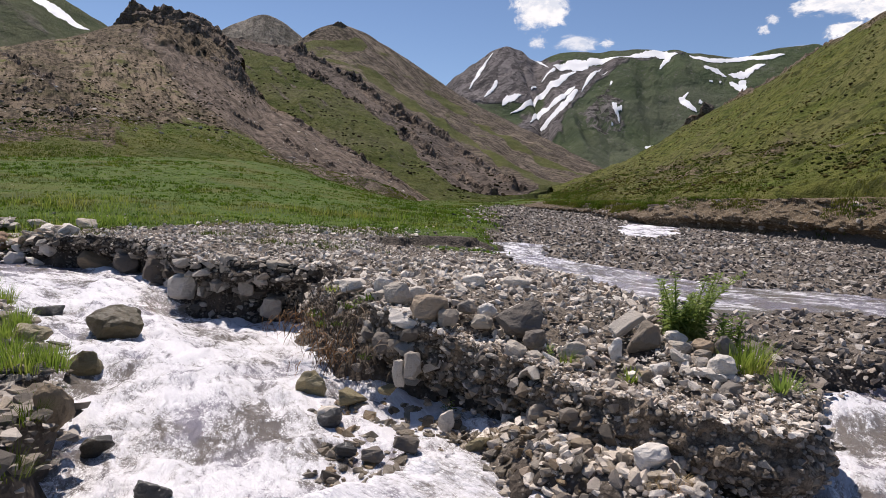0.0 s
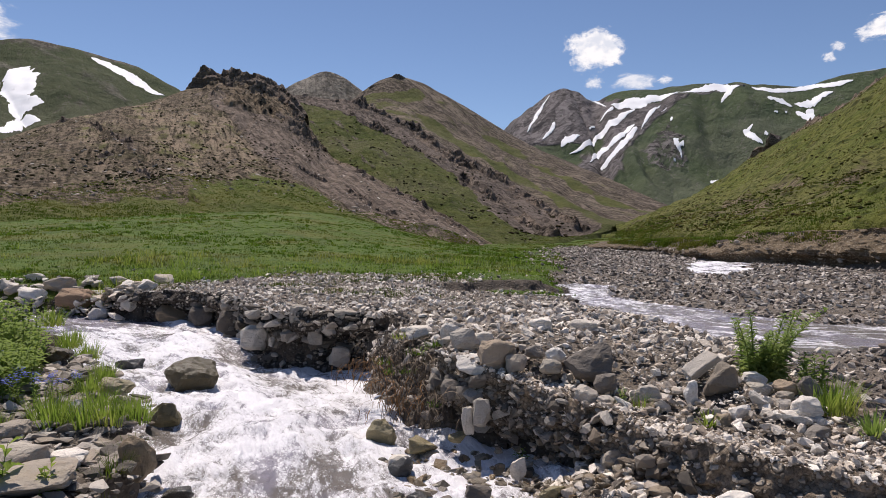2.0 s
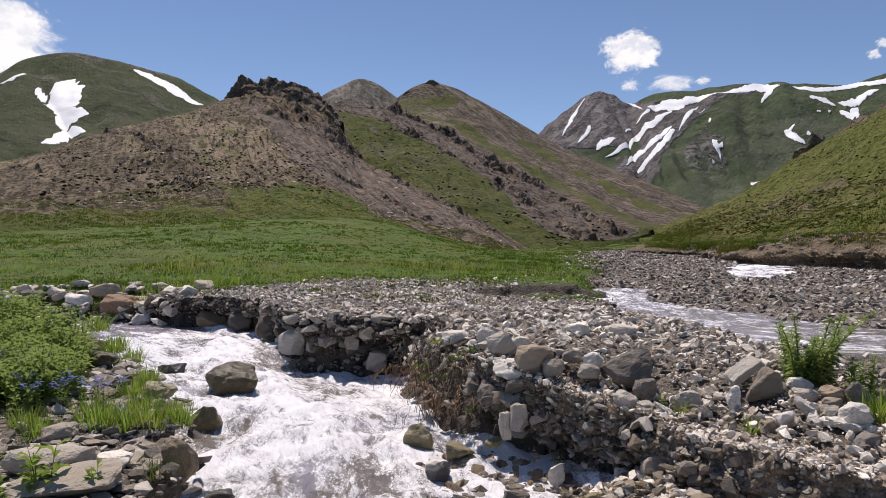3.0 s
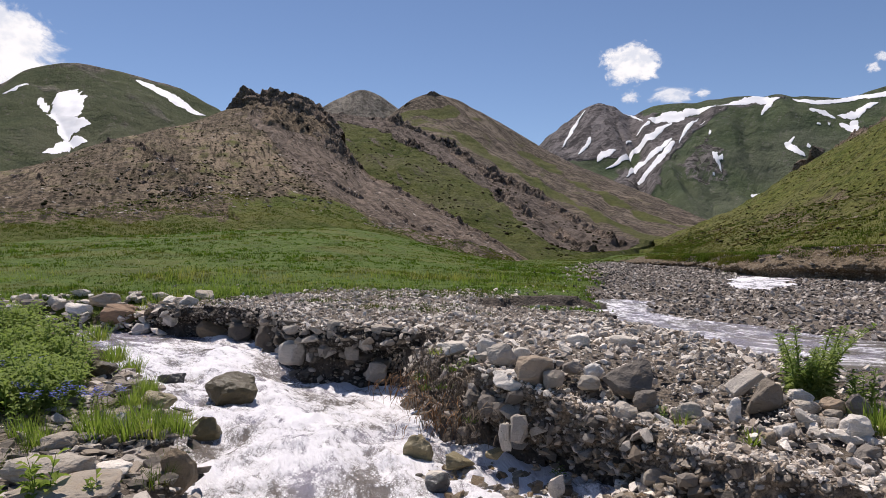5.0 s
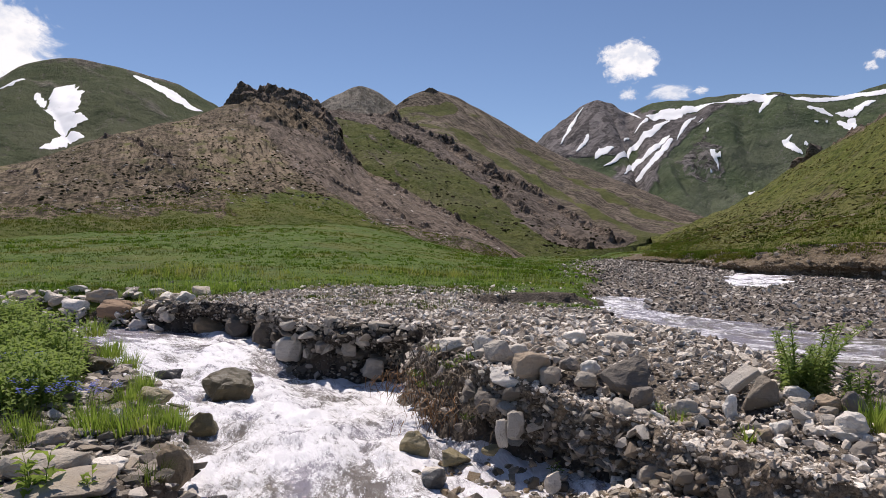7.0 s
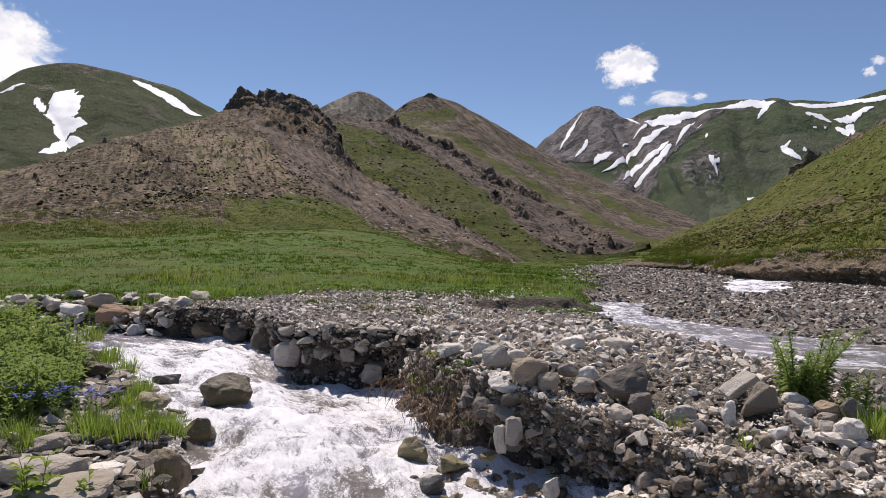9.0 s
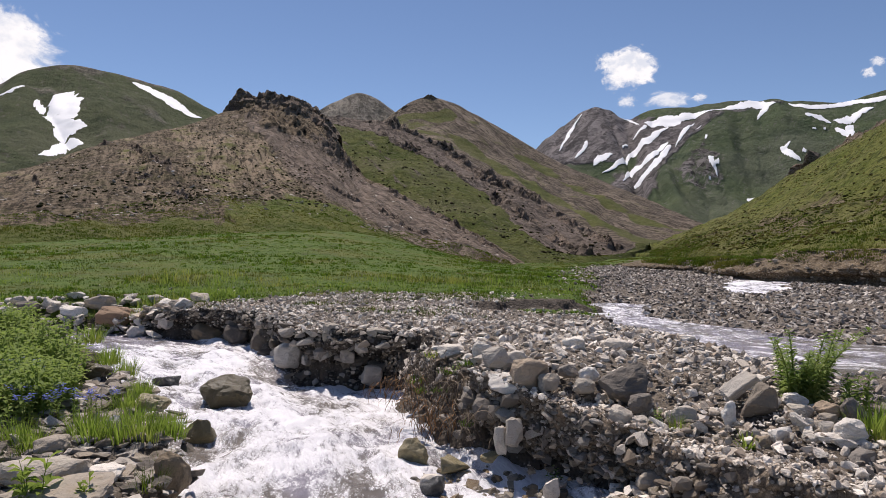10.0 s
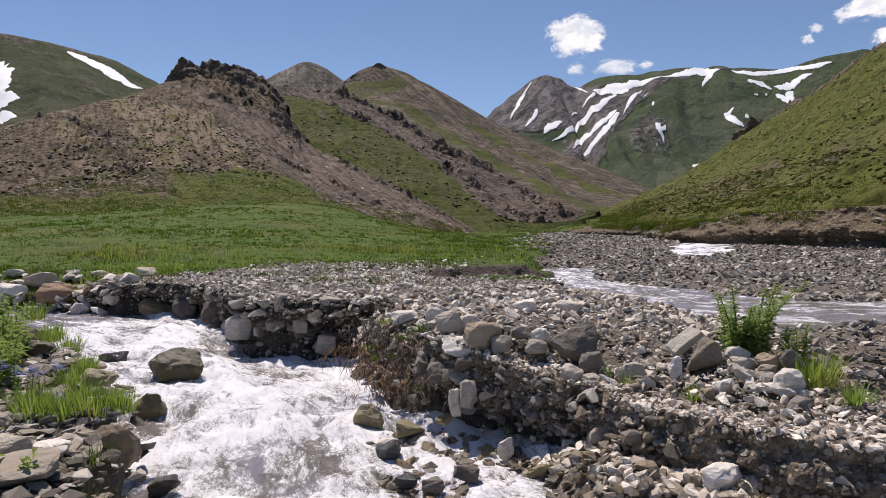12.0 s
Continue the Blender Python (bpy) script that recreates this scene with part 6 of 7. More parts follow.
BAR = [
    ("pale", 0.52, 8.65, 0.30, 0.25, 0.27), ("pale", 0.66, 8.06, 0.31, 0.33, 0.26), ("tan", 0.97, 7.52, 0.23, 0.39, 0.31), ("grey", 1.71, 8.90, 0.37, 0.29, 0.19),
    ("grey", 2.28, 9.02, 0.33, 0.34, 0.16), ("brown", 1.87, 7.11, 0.23, 0.47, 0.38), ("grey", 1.41, 7.64, 0.23, 0.23, 0.14), ("tan", 1.51, 7.30, 0.13, 0.22, 0.16),
    ("pale", 1.61, 7.51, 0.22, 0.21, 0.15), ("pale", 0.73, 7.54, 0.11, 0.41, 0.18), ("grey", 0.14, 9.34, 0.21, 0.34, 0.16), ("tan", 1.16, 7.40, 0.16, 0.22, 0.17),
    ("pale", 1.54, 6.75, -0.16, 0.26, 0.17), ("pale", 1.74, 6.68, -0.04, 0.23, 0.18), ("dark", 1.47, 6.84, -0.11, 0.17, 0.17), ("pale", 1.91, 6.60, -0.09, 0.17, 0.12),
    ("brown", 1.96, 6.81, 0.06, 0.23, 0.17), ("grey", 0.86, 8.12, 0.29, 0.24, 0.20),
]
CAIRN = [
    ("tan", 2.99, 6.52, 0.16, 0.31, 0.29), ("slab", 2.93, 6.88, 0.22, 0.31, 0.24), ("pale", 2.67, 6.46, 0.04, 0.13, 0.21), ("pale", 3.35, 6.57, 0.14, 0.21, 0.11),
    ("white", 3.45, 5.84, 0.04, 0.24, 0.16), ("brown", 3.66, 6.17, 0.13, 0.19, 0.21), ("tan", 3.48, 6.24, 0.12, 0.21, 0.12), ("tan", 3.42, 6.14, 0.06, 0.17, 0.09),
    ("grey", 3.28, 5.85, -0.03, 0.23, 0.08), ("grey", 3.16, 5.90, -0.04, 0.16, 0.10), ("pale", 2.93, 5.99, -0.07, 0.19, 0.18), ("grey", 2.77, 5.97, -0.13, 0.18, 0.18),
    ("white", 3.19, 6.06, 0.02, 0.12, 0.14), ("pale", 3.31, 5.96, 0.03, 0.12, 0.10), ("grey", 3.31, 5.46, -0.09, 0.18, 0.14), ("grey", 3.10, 5.67, -0.15, 0.18, 0.11),
    ("tan", 3.28, 6.30, 0.09, 0.23, 0.11), ("pale", 2.30, 6.53, 0.01, 0.24, 0.14),
]
STREAMR = [
    ("wet", -3.10, 10.06, -0.57, 0.72, 0.68), ("wet", -2.89, 8.36, -0.64, 0.37, 0.36), ("wet", -0.29, 7.71, -0.70, 0.32, 0.36), ("wetdark", -0.07, 6.79, -0.74, 0.24, 0.19),
    ("wetdark", -1.99, 6.11, -0.77, 0.26, 0.17), ("wetdark", -1.32, 5.23, -0.78, 0.26, 0.17), ("wetdark", 0.09, 6.12, -0.81, 0.20, 0.13), ("wet", -3.08, 7.45, -0.08, 0.34, 0.17),
    ("wetdark", -4.49, 11.38, -0.58, 0.42, 0.22), ("wet", -4.50, 9.02, -0.02, 0.44, 0.22),
]
BANKR = [
    ("pale", -2.73, 12.47, -0.30, 0.48, 0.42), ("brown", -3.62, 14.20, -0.29, 0.50, 0.53), ("brown", -4.67, 15.91, -0.32, 0.54, 0.38), ("tan", -1.85, 11.81, 0.18, 0.29, 0.30),
    ("tan", -1.02, 11.58, 0.15, 0.41, 0.24), ("grey", -1.55, 11.70, -0.19, 0.25, 0.23), ("grey", -1.13, 11.53, -0.49, 0.35, 0.32), ("dark", -5.49, 16.45, -0.34, 0.66, 0.40),
    ("grey", 0.78, 7.26, -0.34, 0.19, 0.27), ("grey", 0.63, 7.30, -0.43, 0.14, 0.27), ("dark", 0.47, 7.61, -0.18, 0.23, 0.21), ("tan", 1.90, 6.16, -0.50, 0.31, 0.19),
]
SHORE = [
    ("tan", -9.13, 18.74, 0.20, 0.79, 0.36), ("rust", -8.24, 17.70, -0.07, 0.89, 0.51), ("dark", -10.99, 18.61, 0.09, 0.54, 0.33), ("pale", -11.48, 18.63, -0.06, 0.63, 0.33),
    ("grey", -9.54, 18.09, -0.02, 0.64, 0.38), ("grey", -6.41, 11.71, 0.23, 0.32, 0.19), ("pale", -7.50, 17.25, -0.41, 0.42, 0.31), ("grey", -6.59, 16.87, -0.12, 0.41, 0.33),
]
LEFTB = [
    ("tan", -2.95, 5.13, -0.13, 0.58, 0.22), ("tan", -2.64, 4.72, -0.15, 0.72, 0.17), ("tan", -3.34, 6.01, -0.15, 0.29, 0.15), ("brown", -2.10, 5.49, -0.20, 0.25, 0.33),
    ("grey", -2.57, 5.38, -0.19, 0.26, 0.13), ("pale", -3.04, 6.52, -0.10, 0.14, 0.21),
]
SPITR = [
    ("pale", 2.42, 4.98, -0.47, 0.32, 0.20), ("wetdark", 1.70, 5.40, -0.60, 0.35, 0.19), ("white", 1.94, 5.09, -0.62, 0.27, 0.12), ("wet", 1.27, 6.00, -0.74, 0.24, 0.16),
    ("dark", 0.62, 6.04, -0.74, 0.22, 0.14), ("dark", 0.32, 5.93, -0.80, 0.19, 0.13), ("grey", 1.07, 6.71, -0.74, 0.16, 0.21), ("wet", 0.52, 7.30, -0.61, 0.18, 0.11),
    ("wet", 0.16, 7.36, -0.72, 0.30, 0.16), ("grey", -0.09, 6.90, -0.75, 0.22, 0.15), ("pale", 1.92, 5.60, -0.61, 0.17, 0.11), ("grey", 1.66, 6.54, -0.70, 0.16, 0.11),
]
lay_boulders(BAR, "lying on the gravel bench", "boulders on the gravel bench", 0.08)
lay_boulders(CAIRN, "in a heap on the bench edge", "stone heap by the green bush", 0.06)
lay_boulders(STREAMR, "standing in the foaming stream", "boulders in the stream", 0.1)
lay_boulders([(k, x * 0.993, y * 0.993, z, w, h) for k, x, y, z, w, h in BANKR], "set in the eroded bank", "boulders in the stream bank")
lay_boulders(SHORE, "on the upstream shore", "boulders on the upstream shore", 0.1)
lay_boulders(LEFTB, "on the grassy near bank", "boulders on the grassy bank", 0.1)
lay_boulders(SPITR, "at the foot of the bank", "boulders on the wet spit", 0.1)


for u, v, w, h in ((0.578, 0.80, 7.5, 4.6), (0.548, 0.785, 4.2, 2.8)):
    ob = tagged(new("rock_outcrop", boulder_mesh(int(u * 1000), w, h, w * 0.7, M_CRAG_FACE, 13)), "dark blocky rock outcrop on the grassy ridge", "rock outcrop", "rock outcrops on the grassy ridge")
    ob.matrix_basis = pose(*grassy_hill.place(np.array(u), np.array(v), 0.12 * h), 0, 0, 20)


def loose_stones(n, box, size, group, label, keep):
    """Single stones that can be told apart."""
    base = []
    for i in range(9):
        base.append(boulder_mesh(500 + i, 1.0, 0.30 + 0.08 * (i % 5), 0.55 + 0.1 * (i % 3), M_STONE if i % 3 else M_PALE_ROCK, 14))
    made = 0
    while made < n:
        x, y = rng.uniform(box[0], box[1]), rng.uniform(box[2], box[3])
        if not keep(x, y):
            continue
        s = size[0] + (size[1] - size[0]) * rng.random() ** 2
        ob = tagged(new("stone", base[made % 9]), label, "stone", group)
        z = float(ground_height(x, y))
        ob.matrix_basis = pose(x, y, z + s * 0.16, rng.normal(0, 14), rng.normal(0, 14), rng.uniform(0, 360)) @ Matrix.Scale(s, 4)
        made += 1


def on_bench(x, y):
    return signed(STREAM, np.array(x), np.array(y)) > 0.12 and right_of(BENCH_EDGE, np.array(x), np.array(y)) < 0.2 and (y < 14 or rng.random() < 0.3)


def on_spit(x, y):
    return signed(SPIT, np.array(x), np.array(y)) < 0.0


loose_stones(130, (-0.6, 5.0, 5.0, 15), (0.09, 0.22), "loose stones on the gravel bench", "loose grey angular stone on the gravel bench", on_bench)
def on_shore(x, y):
    return 0.0 < signed(STREAM, np.array(x), np.array(y)) < 2.0


loose_stones(110, (-13.5, -6.3, 15.0, 20.0), (0.16, 0.6), "stones on the upstream shore", "flat grey stone on the upstream shore", on_shore)
loose_stones(60, (0.3, 3.6, 4.4, 7.2), (0.08, 0.2), "stones on the wet spit", "wet grey stone below the bank", on_spit)


# ---- plants ----
def blade_strip(root, heading, lean, length, width, bend, segs=3):
    """Vertices and triangles of one tapered, bending blade."""
    h = np.array([math.cos(heading), math.sin(heading), 0.0])
    side = np.array([-h[1], h[0], 0.0])
    v, p, ang = [], np.array(root, float), lean
    for k in range(segs):
        w = width * (1 - 0.25 * k / segs if k < segs - 1 else 0.55) * 0.5
        v += [p - side * w, p + side * w]
        p = p + (h * math.sin(ang) + np.array([0, 0, 1.0]) * math.cos(ang)) * length / segs
        ang += bend
    v.append(p)
    f = []
    for k in range(segs - 1):
        a = 2 * k
        f += [(a, a + 1, a + 3), (a, a + 3, a + 2)]
    a = 2 * (segs - 1)
    f.append((a, a + 1, a + 2))
    return v, f


def blades(n, radius, height, width, spread, bend, seed, segs=3):
    r = random.Random(seed)
    vs, fs = [], []
    for _ in range(n):
        a, d = r.uniform(0, 6.283), radius * math.sqrt(r.random())
        v, f = blade_strip((d * math.cos(a), d * math.sin(a), -0.02), a + r.gauss(0, 0.5), r.uniform(0, spread), height * r.uniform(0.55, 1.0), width * r.uniform(0.7, 1.2), r.uniform(0, bend), segs)
        fs += [tuple(i + len(vs) for i in q) for q in f]
        vs += v
    return np.array(vs), np.array(fs)


def leaf(root, heading, rise, length, width, curl=0.3):
    """A pointed leaf folded along its rib: four triangles."""
    h = np.array([math.cos(heading) * math.cos(rise), math.sin(heading) * math.cos(rise), math.sin(rise)])
    side = np.array([-math.sin(heading), math.cos(heading), 0.0])
    r = np.array(root, float)
    mid = r + h * length * 0.45
    tip = r + h * length - np.array([0, 0, curl * length])
    up = np.array([0, 0, 0.12 * length])
    return [r, mid - side * width / 2 + up, mid, mid + side * width / 2 + up, tip], [(0, 1, 2), (0, 2, 3), (1, 4, 2), (2, 4, 3)]


def join(pieces):
    vs, fs = [], []
    for v, f in pieces:
        fs += [tuple(i + len(vs) for i in q) for q in f]
        vs += list(v)
    return np.array(vs), np.array(fs)


def stem_mesh(name, path, radius, mat, sides=5):
    """A tapered stalk along a path."""
    p = np.array(path, float)
    ang = np.linspace(0, 2 * math.pi, sides, endpoint=False)
    ring = np.stack([np.cos(ang), np.sin(ang), 0 * ang], 1)
    v = np.concatenate([q + ring * radius * (1 - 0.7 * i / (len(p) - 1)) for i, q in enumerate(p)])
    f = [(i * sides + k, i * sides + (k + 1) % sides, (i + 1) * sides + (k + 1) % sides, (i + 1) * sides + k) for i in range(len(p) - 1) for k in range(sides)]
    return mesh_data(name, v, f, mat, True)


def grass_tuft(n, radius, height, width, mat, label, seed, spread=0.5, bend=0.35, name="grass_tuft"):
    v, f = blades(n, radius, height, width, spread, bend, seed)
    ob = new(name, mesh_data(name, v, f, mat))
    return tagged(ob, label, "grass", "grass tufts beside the stream")


def set_on(ob, x, y, z=None, turn=0.0, size=1.0, dz=0.0):
    ob.matrix_basis = pose(x, y, (float(ground_height(x, y)) if z is None else z) + dz, 0, 0, turn) @ Matrix.Scale(size, 4)
    return ob


def herb(stalks, height, seed, leaf_size, flowers=None, spread=0.16, name="flowering_herb", label="", dens=16, category="herb", group="", mat=None, vary=0.65, splay=0.25):
    """A leafy plant: each stalk is a part; its leaves, and any flower heads, hang on the stalk."""
    r = random.Random(seed)
    mat = mat or M_LEAF
    top = tagged(new(name), label, category, group)
    for s in range(stalks):
        a, d = r.uniform(0, 6.283), spread * math.sqrt(r.random())
        tall = height * r.uniform(vary, 1.0)
        lean = r.uniform(0.05, splay)
        path = [(d * math.cos(a) + lean * tall * t * t * math.cos(a), d * math.sin(a) + lean * tall * t * t * math.sin(a), tall * t - 0.02) for t in np.linspace(0, 1, 6)]
        stalk = part("stalk", stem_mesh("stalk", path, 0.008 * height / 0.5, mat), top)
        pieces = []
        for k in range(dens):
            t = 0.08 + 0.92 * (k + r.random() * 0.5) / dens
            q = np.array([np.interp(t, np.linspace(0, 1, 6), [p[i] for p in path]) for i in range(3)])
            size = leaf_size * (1.15 - 0.55 * t) * r.uniform(0.7, 1.15)
            pieces.append(leaf(q, k * 2.4 + r.uniform(-0.4, 0.4), r.uniform(0.15, 0.8), size, size * 0.46, r.uniform(0.1, 0.45)))
        v, f = join(pieces)
        part("leaves", mesh_data("leaves", v, f, mat), stalk)
        if flowers:
            pieces = []
            for _ in range(16):
                q = np.array(path[-1]) + [r.gauss(0, 0.025), r.gauss(0, 0.025), r.uniform(-0.03, 0.03)]
                for j in range(5):
                    pieces.append(leaf(q, j * 1.257, 0.2, 0.014, 0.012, 0.0))
            v, f = join(pieces)
            part("flower_head", mesh_data("flower_head", v, f, flowers), stalk, "cluster of small blue flowers")
    return top


# the green bush on the bench
bush = herb(19, 0.84, 5, 0.125, None, 0.26, "thistle_bush", "bright green leafy thistle bush growing on the gravel bench", 64, "bush", "", M_BUSH, 0.4, 0.6)
set_on(bush, 3.62, 7.05, dz=-0.02)
set_on(herb(6, 0.46, 8, 0.13, None, 0.12, "thistle_bush", "low green leafy thistle beside the taller bush", 24, "bush", "", M_BUSH), 4.12, 6.95)

# tufts on the bench
set_on(grass_tuft(260, 0.22, 0.38, 0.010, M_TALL, "bright green grass tuft on the bench edge", 1), 3.86, 6.2)
set_on(grass_tuft(90, 0.14, 0.30, 0.014, M_TALL, "green grass tuft on the bench edge", 2), 4.05, 5.95)
set_on(grass_tuft(70, 0.06, 0.32, 0.024, M_LEAF, "spiky dark green rosette on the bench corner", 3, 1.1, 0.15, "leaf_rosette"), 3.88, 5.62)
set_on(grass_tuft(40, 0.12, 0.14, 0.02, M_LEAF, "low green weeds on the bench corner", 4, 1.0), 4.02, 5.42)
set_on(grass_tuft(26, 0.03, 0.22, 0.026, M_TALL, "light green spiky rosette in the bank edge", 5, 0.9, 0.2, "leaf_rosette"), 2.63, 5.98, -0.17)
set_on(herb(4, 0.20, 12, 0.06, None, 0.04, "weed", "small green weed between the stones", 12, "weed", "weeds between the stones", M_BUSH), 2.06, 6.55)
set_on(grass_tuft(40, 0.07, 0.20, 0.006, M_TALL, "thin yellowish grass beside the stones", 6), 2.18, 6.42)
set_on(grass_tuft(150, 0.13, 0.17, 0.006, M_DRY, "dry straw-coloured grass clump on the wet spit", 7, 1.2, 0.5), 2.45, 4.72)
set_on(herb(3, 0.14, 13, 0.07, None, 0.04, "weed", "small green weed between the stones", 9, "weed", "weeds between the stones", M_BUSH), 1.15, 7.1)
set_on(herb(4, 0.16, 14, 0.09, None, 0.10, "weed", "small green weed between the stones", 9, "weed", "weeds between the stones", M_BUSH), 0.62, 7.6)
set_on(herb(3, 0.15, 15, 0.07, None, 0.05, "weed", "small green weed between the stones", 9, "weed", "weeds between the stones", M_BUSH), 0.2, 8.6)
set_on(grass_tuft(60, 0.14, 0.12, 0.012, M_TALL, "mossy green tuft on top of the rooty mound", 8, 0.9), -0.1, 9.75)
set_on(herb(2, 0.1, 16, 0.05, None, 0.03, "weed", "small green weed in the bank", 8, "weed", "weeds between the stones", M_BUSH), 1.32, 6.85)

# herbs and grass on the near bank
proto = herb(9, 0.58, 20, 0.18, None, 0.3, "leafy_herb", "dense dark green leafy herb on the near bank", 14, "herb", "leafy herbs on the near bank")
set_on(proto, -5.0, 9.2)
r = random.Random(4)
for i in range(95):
    y = r.uniform(6.9, 12.0)
    x = np.interp(y, [6.5, 8, 10, 12, 13.2], [-4.3, -4.1, -5.4, -7.1, -8.8]) - abs(r.gauss(0, 1.0)) * (0.35 + 0.09 * y)
    copy_thing(proto, pose(x, y, float(ground_height(x, y)) - 0.02, 0, 0, r.uniform(0, 360)) @ Matrix.Scale(r.uniform(0.6, 1.05), 4))
blue = herb(8, 0.36, 21, 0.07, M_FLOWER, 0.22, "blue_wildflower", "blue forget-me-not plant in flower among the grass", 12, "wildflower", "blue wildflowers on the near bank")
set_on(blue, -4.0, 7.05)
for x, y, s in ((-4.25, 7.3, 1.0), (-3.75, 7.15, 0.9), (-3.55, 7.35, 0.8), (-4.95, 8.3, 1.1), (-5.2, 8.6, 1.0)):
    copy_thing(blue, pose(x, y, float(ground_height(x, y)), 0, 0, x * 200) @ Matrix.Scale(s, 4))
tall = grass_tuft(130, 0.17, 0.36, 0.010, M_TALL, "fresh green tall grass tuft on the stream edge", 30)
set_on(tall, -2.72, 6.45)
for x, y, s in ((-2.52, 6.6, 0.85), (-2.92, 6.4, 0.9), (-3.15, 6.35, 1.0), (-3.3, 6.6, 0.9), (-2.62, 6.75, 0.7), (-3.0, 6.9, 0.9), (-3.6, 6.2, 0.8), (-3.9, 6.5, 0.8), (-4.3, 6.2, 0.9), (-3.3, 7.4, 0.9), (-3.4, 8.0, 0.8), (-4.6, 10.2, 0.8), (-5.2, 11, 0.8), (-4.1, 9.4, 0.8), (-4.35, 9.75, 0.9), (-4.8, 10.3, 0.9), (-5.0, 10.75, 0.8), (-5.5, 11.2, 0.9), (-5.9, 11.65, 0.9), (-4.7, 9.9, 0.9), (-5.4, 10.9, 1.0)):
    copy_thing(tall, pose(x, y, float(ground_height(x, y)), 0, 0, y * 300) @ Matrix.Scale(s, 4))
drab = grass_tuft(60, 0.14, 0.22, 0.007, M_GRASS, "wispy grass growing among flat stones", 31, 0.9, 0.5)
set_on(drab, -3.7, 5.6)
for x, y, s in ((-3.3, 5.4, 0.8), (-2.25, 5.75, 0.9), (-2.15, 5.2, 0.9), (-2.5, 5.05, 0.8), (-4.0, 5.9, 1.1), (-3.5, 5.9, 0.9), (-2.05, 5.95, 0.8), (-2.0, 4.6, 1.0), (-3.0, 5.55, 0.6), (-2.2, 6.5, 1.0)):
    copy_thing(drab, pose(x, y, float(ground_height(x, y)), 0, 0, y * 500) @ Matrix.Scale(s, 4))
shoot = herb(4, 0.42, 40, 0.21, None, 0.07, "leafy_shoot", "light green broad-leaved shoot beside flat stones", 9, "herb", "leafy shoots on the near bank", M_TALL)
set_on(shoot, -2.74, 4.72, size=0.9)
copy_thing(shoot, pose(-2.38, 4.78, float(ground_height(-2.38, 4.78)), 0, 0, 80) @ Matrix.Scale(0.62, 4))
copy_thing(shoot, pose(-2.9, 4.45, float(ground_height(-2.9, 4.45)), 0, 0, 200) @ Matrix.Scale(0.7, 4))
# a shrub on the earth bank and tufts on its edge
set_on(herb(8, 1.1, 50, 0.28, None, 0.4, "shrub", "small dark shrub on the earth bank", 14, "shrub"), 24.1, 37.2)


# ---- roots hanging from the mound ----
def roots(n, seed, spot, mat, label):
    r = random.Random(seed)
    pieces = []
    for _ in range(n):
        a = r.uniform(-2.9, -0.6) + 0.0
        p = np.array(spot) + [r.gauss(0, 0.17), r.gauss(0, 0.14), r.uniform(-0.15, 0.2)]
        d = np.array([math.cos(a) * 0.5, math.sin(a) * 0.5, r.uniform(-0.6, 0.5)])
        path = []
        for k in range(6):
            path.append(p.copy())
            d = d + np.array([r.gauss(0, 0.25), r.gauss(0, 0.2), -0.35 + r.gauss(0, 0.2)])
            p = p + d / np.linalg.norm(d) * r.uniform(0.028, 0.056)
        q = np.array(path)
        rad = r.uniform(0.003, 0.009)
        ang = np.array([0, 2.1, 4.2])
        ring = np.stack([np.cos(ang), np.sin(ang), 0.3 * np.sin(ang)], 1)
        v = np.concatenate([c + ring * rad * (1 - 0.13 * i) for i, c in enumerate(q)])
        f = []
        for i in range(5):
            for k in range(3):
                a0, a1 = i * 3 + k, i * 3 + (k + 1) % 3
                f += [(a0, a1, a1 + 3), (a0, a1 + 3, a0 + 3)]
        pieces.append((v, f))
    v, f = join(pieces)
    return tagged(new("root_tangle", mesh_data("root_tangle", v, f, mat)), label, "roots", "bare roots in the bank", "stuff")


roots(95, 1, (-0.52, 9.0, -0.22), M_ROOT, "tangle of rusty bare roots hanging from the mound")
roots(80, 2, (-0.12, 8.05, -0.34), M_ROOT, "straw-brown roots washed out of the bank")
roots(50, 3, (0.35, 7.55, -0.3), M_ROOT_DARK, "thin dark roots dangling from the bank")


# ---- the crumbling mound ----
mx, my = sample(900, (-0.75, 0.9, 7.5, 9.9))
mz, grass, earth, ds, dc, c = ground_height(mx, my, True)
ok = (ds > -0.12) & (earth > 0.25)
mx, my, mz = mx[ok], my[ok], mz[ok]
ms = 0.025 + 0.11 * rng.random(len(mx)) ** 3
scatter("mound_stones", np.stack([mx, my, mz + ms * 0.1], 1), ms, M_BANK_STONE_SMALL, "stones and clods crumbling from the rooty mound", tilt=0.6, shapes=CHUNKS)
roots(120, 4, (0.1, 8.3, -0.05), M_ROOT_DARK, "dark fine roots matting the mound")
roots(90, 5, (-0.25, 8.9, 0.1), M_ROOT_DARK, "dark fine roots hanging from the turf of the mound")
moss = grass_tuft(46, 0.12, 0.13, 0.012, M_WEED, "dark green weeds on the crumbling mound", 60, 1.0, 0.5)
set_on(moss, -0.2, 9.2)
for x, y, k in ((0.1, 9.0, 1.0), (0.32, 8.5, 0.9), (0.0, 8.6, 0.8), (0.5, 8.1, 0.9), (0.3, 7.9, 0.7), (-0.35, 9.6, 1.1)):
    copy_thing(moss, pose(x, y, float(ground_height(x, y)), 0, 0, y * 700) @ Matrix.Scale(k, 4))


